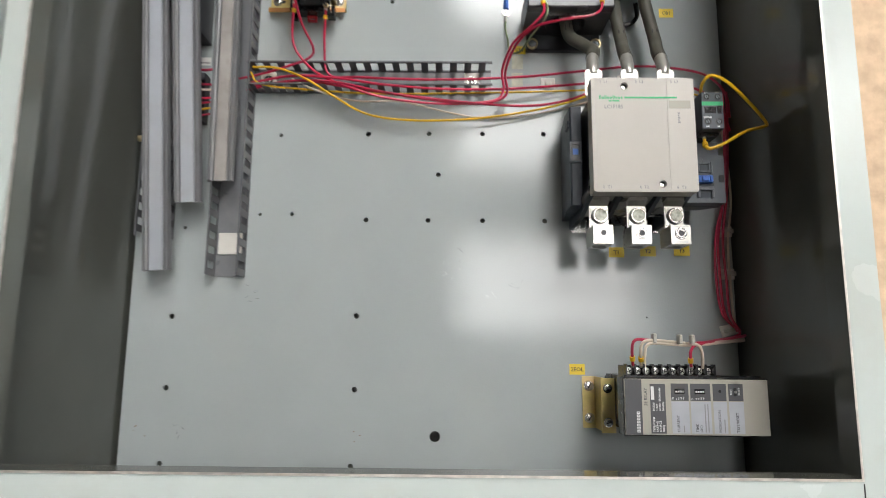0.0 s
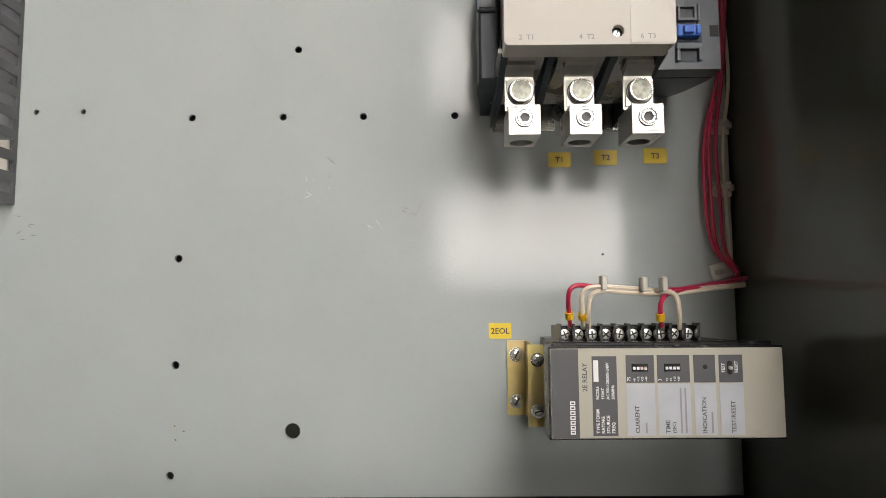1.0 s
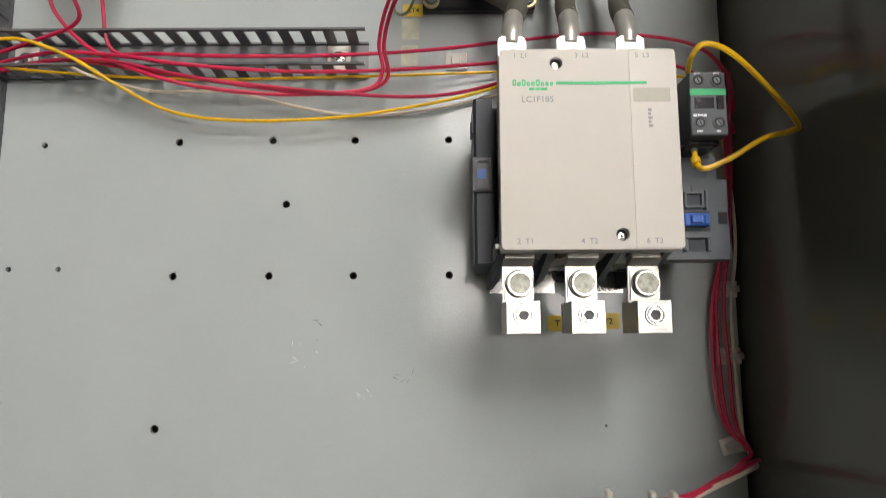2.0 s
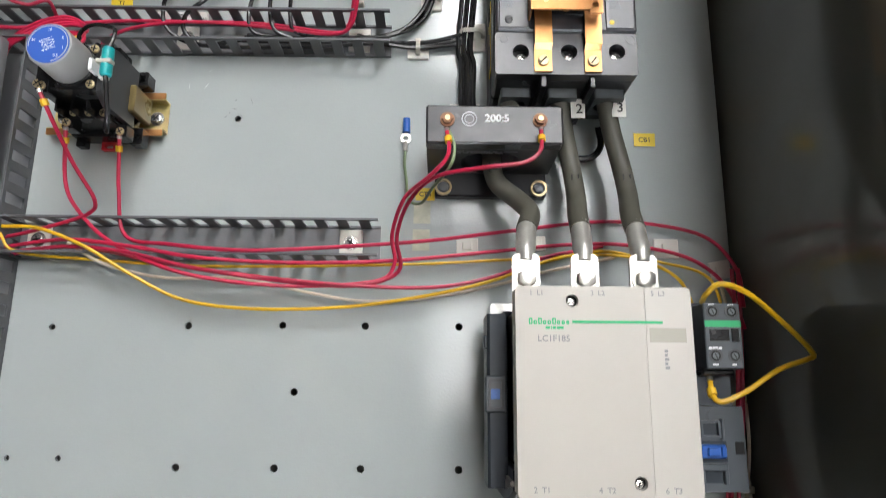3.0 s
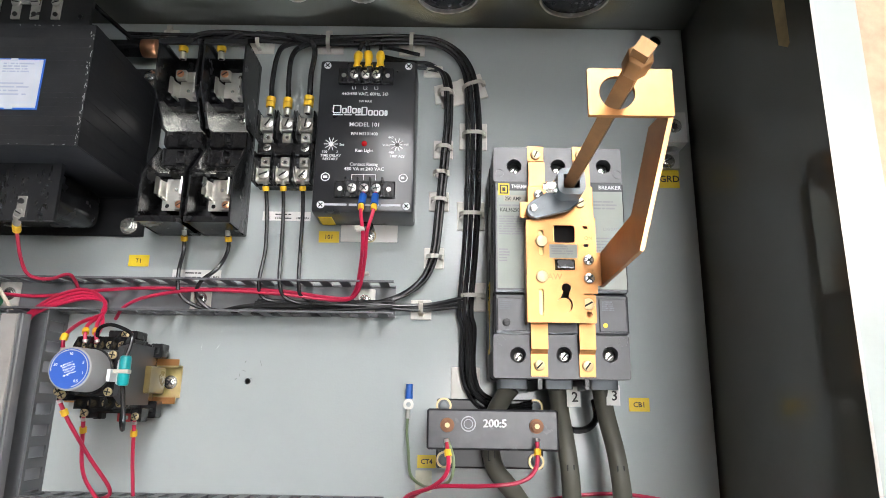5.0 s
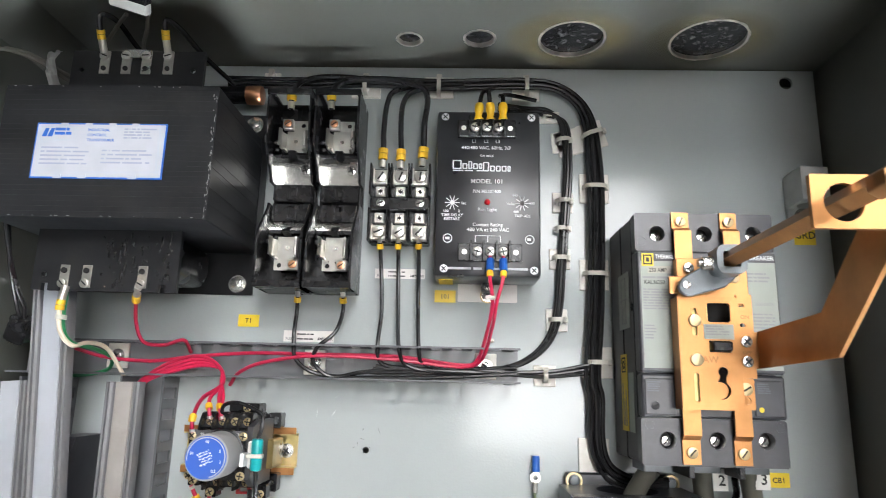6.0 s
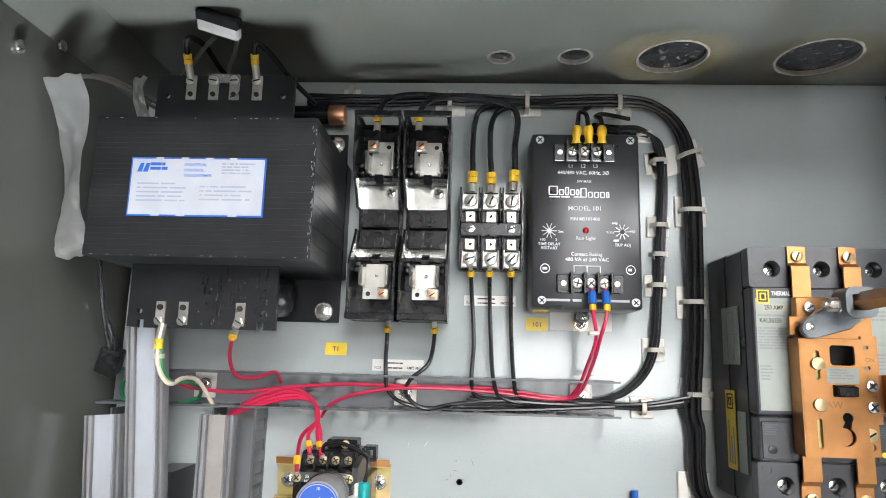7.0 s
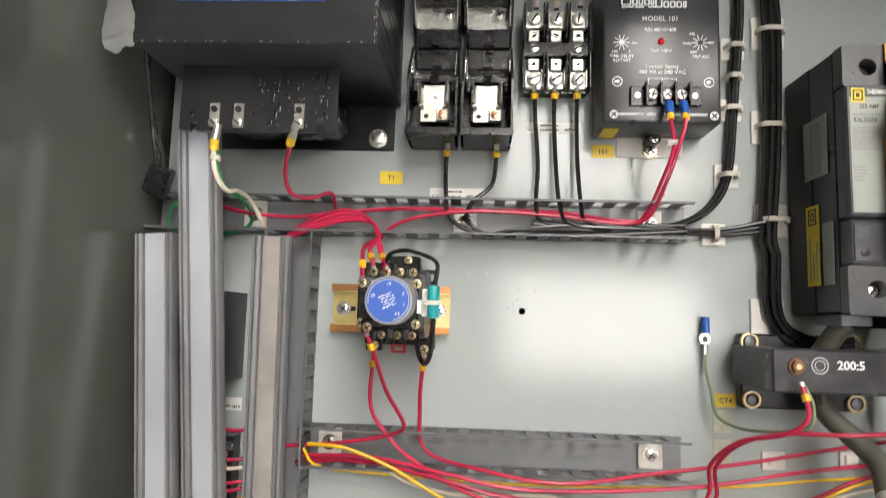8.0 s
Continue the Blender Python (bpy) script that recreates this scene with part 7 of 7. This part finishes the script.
def feeder_cable(label, c, pts, bend):
    """A heavy feeder: crimped palm lug bolted to the contactor, then the cable up to the breaker."""
    t = thing("feeder_cable", (c, -.042, .09), label, "cable", "feeder cables")
    part("palm", holed(B(), rounded(c - .0092, c + .0092, -.0560, -.0250, .004), [circle(c, -.042, .0045, 16)], "z", .0950, .0980), M_TIN, t, "tinned lug palm")
    part("barrel", tube(B(), [(c, -.0300, .0955), (c + bend * .1, -.0220, .0930), (c + bend * .3, -.0130, .0865), (c + bend * .7, .0000, .0775)], lambda f: .0050 + .0019 * min(1, f * 2.2), 16), M_BARREL, t, "crimped tin lug barrel")
    bm = cyl(B(), (c, -.0420, .0980), .0084, .0014, "z", 22)
    cyl(bm, (c, -.0420, .0994), .0066, .0050, "z", 6, bev=.0008)
    part("bolt", bm, M_TIN, t)
    line = [(c + bend * .55, -.0035, .0800), *pts]
    part("insulation", tube(B(), line, .0074, 16), M_CABLE, t, "olive-grey cable insulation")
    sp = spline(line, 7)
    q = sp[len(sp) // 2]
    bm = B()
    for dx, dy, w_, h_ in ((-.003, 0, .001, .008), (0, -.0035, .006, .001), (.002, .001, .001, .006)):
        box(bm, q.x + dx - w_ / 2, q.x + dx + w_ / 2, q.y + dy - h_ / 2, q.y + dy + h_ / 2, q.z + .0068, q.z + .0077)
    part("pen_mark", bm, M_INK, t)
    return t


feeder_cable("olive-grey feeder cable passing through the current transformer", .1710, [(.1790, .0120, .0660), (.1720, .0260, .0520), (.1580, .0430, .0400), (.1540, .0620, .0360), (.1550, .0800, .0360), (.1640, .0990, .0420), (.1710, .1080, .0450)], .006)
feeder_cable("olive-grey feeder cable marked in black pen", .2100, [(.2135, .0120, .0660), (.2170, .0300, .0480), (.2170, .0560, .0360), (.2120, .0850, .0380), (.2080, .1080, .0450)], .004)
feeder_cable("olive-grey feeder cable marked in black pen", .2490, [(.2520, .0120, .0660), (.2560, .0300, .0500), (.2560, .0560, .0380), (.2490, .0850, .0400), (.2440, .1080, .0450)], .003)
for w_, x, y in (("2", .2205, .1010), ("3", .2525, .1025)):
    t = thing("cable_tag", (x, y, .05), "white paper tag with a handwritten number on a feeder", "tag", "cable tags")
    part("paper", box(B(), x - .0055, x + .0055, y - .0080, y + .0080, .0500, .0506), M_PAPER, t)
    text(t, w_, x + .001, y - .004, .0508, .0110, M_INK)


# ---- tie bases and ties ----
def tie_base(x, y, a=0.0, s=.0125, w=.0200, strap=0.0, h=.012):
    """White adhesive tie base with its saddle; strap: length of the tie across a bundle, on its turn."""
    t = thing("tie_base", (x, y, 0), "white adhesive cable tie base on the plate", "tie base", "cable tie bases")
    m = pose(x, y, 0, 0, 0, a)
    bm = box(B(), -w / 2, w / 2, -s / 2, s / 2, .0004, .0026, .0006)
    for v in bm.verts:
        v.co = m @ v.co
    part("pad", bm, M_BASE, t)
    bm = prism(B(), [(-.0042, .0024), (-.0034, .0046), (.0034, .0046), (.0042, .0024)], "y", -.0030, .0030)
    for v in bm.verts:
        v.co = m @ v.co
    part("saddle", bm, M_BASE, t)
    if strap:
        q = [(-strap / 2, 0, .003), (-strap / 2, 0, h * .6), (-strap / 3, 0, h), (0, 0, h + .001), (strap / 3, 0, h), (strap / 2, 0, h * .6), (strap / 2, 0, .003)]
        bm = B()
        line = spline(q, 4)
        for a_, b_ in zip(line, line[1:]):
            n = Vector((a_.z - b_.z, 0, b_.x - a_.x)).normalized() * .0010
            vs = [bm.verts.new(p + Vector((0, sy, 0)) + o) for p in (a_, b_) for sy in (-.0019, .0019) for o in (Vector(), n)]
            for f in ((1, 3, 7, 5), (0, 4, 6, 2), (0, 1, 5, 4), (2, 6, 7, 3)):
                bm.faces.new([vs[i] for i in f])
        for v in bm.verts:
            v.co = m @ v.co
        part("tie", bm, M_TIE, t, "natural nylon cable tie")
        bm = box(B(), strap / 2 - .0014, strap / 2 + .0026, -.0026, .0026, .0045, .0085, .0005)
        for v in bm.verts:
            v.co = m @ v.co
        part("tie_head", bm, M_TIE, t)
    return t


for x, y, a, s, w_, st, h in ((-.168, .4555, 90, .016, .012, .010, .008), (-.0756, .4480, 90, .028, .024, .017, .014), (-.0052, .4475, 90, .028, .022, .018, .014), (.0781, .4470, 90, .026, .024, .018, .014),
                              (.1000, .4180, 0, .012, .019, .012, .009), (.1180, .3930, 15, .026, .024, .0, .01), (.1400, .4000, 18, .027, .024, .020, .013), (.1120, .3930, 5, .020, .020, .012, .012),
                              (.1115, .3340, 0, .019, .019, .013, .012), (.1095, .3080, 0, .004, .010, .012, .012), (.1080, .2810, 0, .019, .019, .013, .012), (.1045, .2255, 0, .020, .019, .013, .012),
                              (.1405, .3480, 0, .028, .027, .020, .013), (.1385, .2670, 0, .028, .026, .020, .013), (.1395, .1895, 0, .027, .026, .020, .013), (.0935, .1770, 90, .019, .018, .010, .010), (.1345, .1120, 0, .028, .026, .0, .01),
                              (.1365, .0005, 0, .014, .018, 0, .01), (.3000, .0005, 0, .016, .020, 0, .01), (.3430, -.0170, 10, .015, .017, 0, .01), (.1938, .0039, 0, .012, .014, 0, .01), (.2300, .0060, 0, .010, .014, 0, .01),
                              (.3440, -.1860, 0, .013, .018, .012, .012), (.3440, -.2370, 0, .013, .018, .012, .012), (.3420, -.3030, 15, .013, .018, .010, .012)):
    tie_base(x, y, a, s, w_, st, h)
for x, y in ((.0990, .0290), (.0985, .0060)):
    solo("glue_patch", box(B(), x - .007, x + .007, y - .009, y + .009, .0003, .0006), mat("old_yellow_glue", (.43, .435, .33), .4, var=.2, scale=90), "yellowed glue patch where a tie base came off", "glue patch", "glue patches")
# ties round the relay wires
for x, y in ((.2215, -.3155), (.2470, -.3165), (.2595, -.3165)):
    solo("cable_tie", box(B(), x - .0018, x + .0018, y - .0045, y + .0050, .1035, .1115, .0008), M_TIE, "natural nylon tie round the relay wires", "cable tie", "cable ties")
solo("cable_tie", box(B(), .0385, .0465, .2345, .2375, .0590, .0660, .0008), M_TIE, "natural nylon tie round two red wires", "cable tie", "cable ties")
solo("cable_tie", box(B(), .0400, .0480, .2030, .2062, .0230, .0310, .0008), M_TIE, "natural nylon tie round two red wires", "cable tie", "cable ties")
solo("cable_tie", cyl(B(), (-.2828, .2085, .0955), .0040, .0034, "y", 14), M_TIE, "natural nylon tie round white and green wires", "cable tie", "cable ties")


# ---- duct fixings, paper labels and loose bits ----
def duct_clip(x, y, a=0):
    t = thing("fixing_pad", (x, y, .0022), "white nylon fixing pad with a screw in the duct", "fixing", "duct fixings")
    part("pad", box(B(), x - .0095, x + .0095, y - .0110, y + .0110, .0024, .0046, .0006), M_BASE, t)
    screw(t, x, y, .0046, .0042, .0022, 20 + 900 * x, True, M_ZINC, washer=.0060)


for x, y in ((.0415, .0020), (-.212, .0020), (-.284, .186), (-.108, .184), (.042, .184)):
    duct_clip(x, y)
part_pad = thing("fixing_pad", (-.2475, -.205, .0022), "white nylon fixing pad with a screw in the duct", "fixing", "duct fixings")
part("pad", box(B(), -.262, -.2335, -.218, -.192, .0024, .0046, .0006), M_BASE, part_pad)


def paper_label(x0, x1, y0, y1, words, wx):
    t = thing("paper_label", ((x0 + x1) / 2, (y0 + y1) / 2, 0), "white paper fuse label with black writing on the plate", "label", "paper labels")
    part("paper", box(B(), x0, x1, y0, y1, .0002, .0006), M_PAPER, t)
    h = y1 - y0
    text(t, words, x1 - .001, y0 + h * .18, .0008, h * .36, M_INK, "RIGHT", sx=.8)
    if wx:
        text(t, "FUSE", x0 + .002, y0 + h * .15, .0008, h * .36, M_INKG, "LEFT", sx=.8)
        bm = bars(B(), x0 + .012, y0 + h * .75, .0007, .018, h * .12, 2, 2.5, words=3)
        part("handwriting", bm, M_INK, t)


paper_label(-.1384, -.0932, .2018, .2118, "AMPS MAX", True)
paper_label(-.0591, -.0136, .2605, .2695, "AMPS MAX", True)
paper_label(-.3150, -.2872, .0233, .0338, "AMPS MAX", False)

# copper-capped fuse stub beside the transformer
t = thing("fuse_stub", (-.196, .437, .0), "black sleeved tube with a copper end cap", "fuse")
part("tube", cyl(B(), (-.2250, .4280, .0220), .0082, .0420, "x", 20), M_BLACK, t)
part("cap", cyl(B(), (-.1840, .4280, .0220), .0090, .0150, "x", 24, bev=.0012), M_COPPER, t, "bright copper end cap")

# contactor half hidden by the loose covers, and the hidden terminals
t = thing("hidden_relay", (-.287, .085, 0), "black relay half hidden under the loose duct cover", "relay")
part("body", prism(B(), [(.0500, .0006), (.1190, .0006), (.1190, .045), (.1000, .052), (.0620, .050), (.0500, .040)], "x", -.3080, -.2880), M_HAZED, t)
part("window", box(B(), -.2990, -.2895, .0800, .0960, .0505, .0525, .0008), M_HOLE, t)
t = thing("hidden_terminals", (-.290, -.02, 0), "strip of terminals with brass screws between the ducts", "terminal strip")
part("strip", box(B(), -.3120, -.2860, -.0560, .0060, .0006, .0180, .0010), M_BAKE, t)
part("end_stop", box(B(), -.3000, -.2840, -.0040, .0020, .0180, .0240, .0008), M_GREYP, t)
for k in range(6):
    screw(t, -.2920, -.008 - k * .008, .0180, .0028, .0016, 30 * k, material=M_BRSCREW)

# taped splice and sheets at the upper left of the transformer
t = thing("taped_splice", (-.247, .462, .10), "wire splice wrapped in black and grey tape", "splice")
bm = box(B(), -.017, .017, -.008, .008, -.004, .004, .002, 2)
for v in bm.verts:
    v.co = pose(-.2480, .4600, .1240, 50, 0, -18) @ v.co
part("tape", bm, M_KRAFT, t)
bm = box(B(), -.0175, .0175, .0005, .0086, -.0045, .0045, .001)
for v in bm.verts:
    v.co = pose(-.2480, .4600, .1240, 50, 0, -18) @ v.co
part("black_wrap", bm, M_BLACK, t)


def limp_sheet(name, label, rows, n=14):
    """A limp strip through rows of (x, y, z, half width, turn), given a little thickness."""
    bm = B()
    c = spline([r_[:3] for r_ in rows], n)
    wv = spline([(r_[3], r_[4], 0) for r_ in rows], n)
    grid = []
    m = 8
    for i, (p, q) in enumerate(zip(c, wv)):
        a = radians(q.y)
        d = Vector((math.cos(a), 0, math.sin(a)))
        row = []
        for k in range(m + 1):
            f = 2 * k / m - 1
            wob = noise.noise(Vector((i * .16, f * 1.4, 3.3))) * .006
            row.append(bm.verts.new(p + d * f * q.x + Vector((wob * .3, wob * .2, wob))))
        grid.append(row)
    for a_, b_ in zip(grid, grid[1:]):
        for k in range(m):
            bm.faces.new((a_[k], a_[k + 1], b_[k + 1], b_[k]))
    bmesh.ops.solidify(bm, geom=bm.faces[:], thickness=.0006)
    bmesh.ops.recalc_face_normals(bm, faces=bm.faces[:])
    return solo(name, bm, M_SHEET, label, "sheet")


limp_sheet("insulating_sheet", "crumpled white insulating sheet beside the transformer", [(-.3475, .4060, .150, .017, 14), (-.3440, .3850, .140, .019, 22), (-.3450, .3500, .130, .015, 34), (-.3460, .3180, .125, .014, 34), (-.3440, .2920, .122, .017, 20), (-.3440, .2790, .120, .012, 14)])
limp_sheet("insulating_strip", "curled white insulating strip behind the transformer", [(-.3170, .4280, .100, .006, 10), (-.3150, .4150, .108, .006, 25), (-.3120, .4000, .106, .006, 20), (-.3080, .3860, .100, .006, 10)])
t = thing("loose_plug", (-.347, .20, .03), "dusty black plug on two loose leads", "plug")
bm = box(B(), -.0085, .0085, -.0110, .0110, -.0070, .0070, .0015)
for v in bm.verts:
    v.co = pose(-.3500, .2050, .0420, 15, 10, -20) @ v.co
part("body", bm, M_BLACK, t)
bm = box(B(), -.0060, .0060, -.0130, -.0100, -.0045, .0045, .001)
for v in bm.verts:
    v.co = pose(-.3500, .2050, .0420, 15, 10, -20) @ v.co
part("nose", bm, M_BAKE, t)
t = thing("hinge_screw", (X0 + .002, -.0750, .006), "brass screw standing in the side wall", "screw")
part("head", cyl(B(), (X0, -.0750, .0060), .0040, .0050, "x", 14, bev=.0008), M_BRSCREW, t)
for y, z in ((.4180, .170), (.440, .128)):
    solo("wall_screw", cyl(B(), (X0, y, z), .0048, .0040, "x", 14, bev=.0012), M_ZINC, "round screw head in the enclosure wall", "screw", "wall screws")
# old tape on the side wall and scuffs on the plate
solo("tape_strip", prism(B(), [(.4120, .1630), (.4000, .1900), (.3470, .1845), (.3420, .1760), (.3500, .1657)], "x", X1 - .0006, X1 - .0002), mat("aged_masking_tape", (.46, .36, .18), .6, var=.25, scale=60, stain=.5, stain_col=(.2, .13, .07), sscale=50), "aged torn masking tape on the enclosure wall", "tape")
M_SCUFF = mat("scuff_mark", (.16, .16, .15), .6, var=.3, scale=120)
M_PALE = mat("pale_scratch", (.55, .58, .57), .4, var=.2, scale=120)
M_RUST = mat("rust_speck", (.22, .13, .07), .8, var=.3, scale=200)
rs = random.Random(11)
for x, y, n, m in ((-.215, -.2640, 7, M_SCUFF), (.032, -.2184, 3, M_SCUFF), (.100, -.2470, 5, M_SCUFF), (-.0605, .1210, 6, M_SCUFF), (-.098, .1475, 3, M_PALE), (.020, -.235, 6, M_PALE), (.060, -.270, 5, M_PALE), (-.095, -.425, 3, M_RUST), (-.30, -.425, 6, M_SCUFF), (-.345, -.425, 4, M_RUST)):
    bm = B()
    for _ in range(n):
        px_, py_ = x + rs.uniform(-.012, .012), y + rs.uniform(-.010, .010)
        a = rs.uniform(0, 6.3)
        ln = rs.uniform(.002, .008) if m is not M_RUST else .0015
        w_ = rs.uniform(.00015, .0004) if m is not M_RUST else rs.uniform(.0005, .0012)
        d = Vector((math.cos(a), math.sin(a), 0))
        n_ = Vector((-d.y, d.x, 0)) * w_
        c = Vector((px_, py_, .00012))
        vs = [bm.verts.new(c - d * ln / 2), bm.verts.new(c + n_), bm.verts.new(c + d * ln / 2 + n_ * .2), bm.verts.new(c - n_)]
        bm.faces.new(vs)
    part("scuff", bm, m, plate)
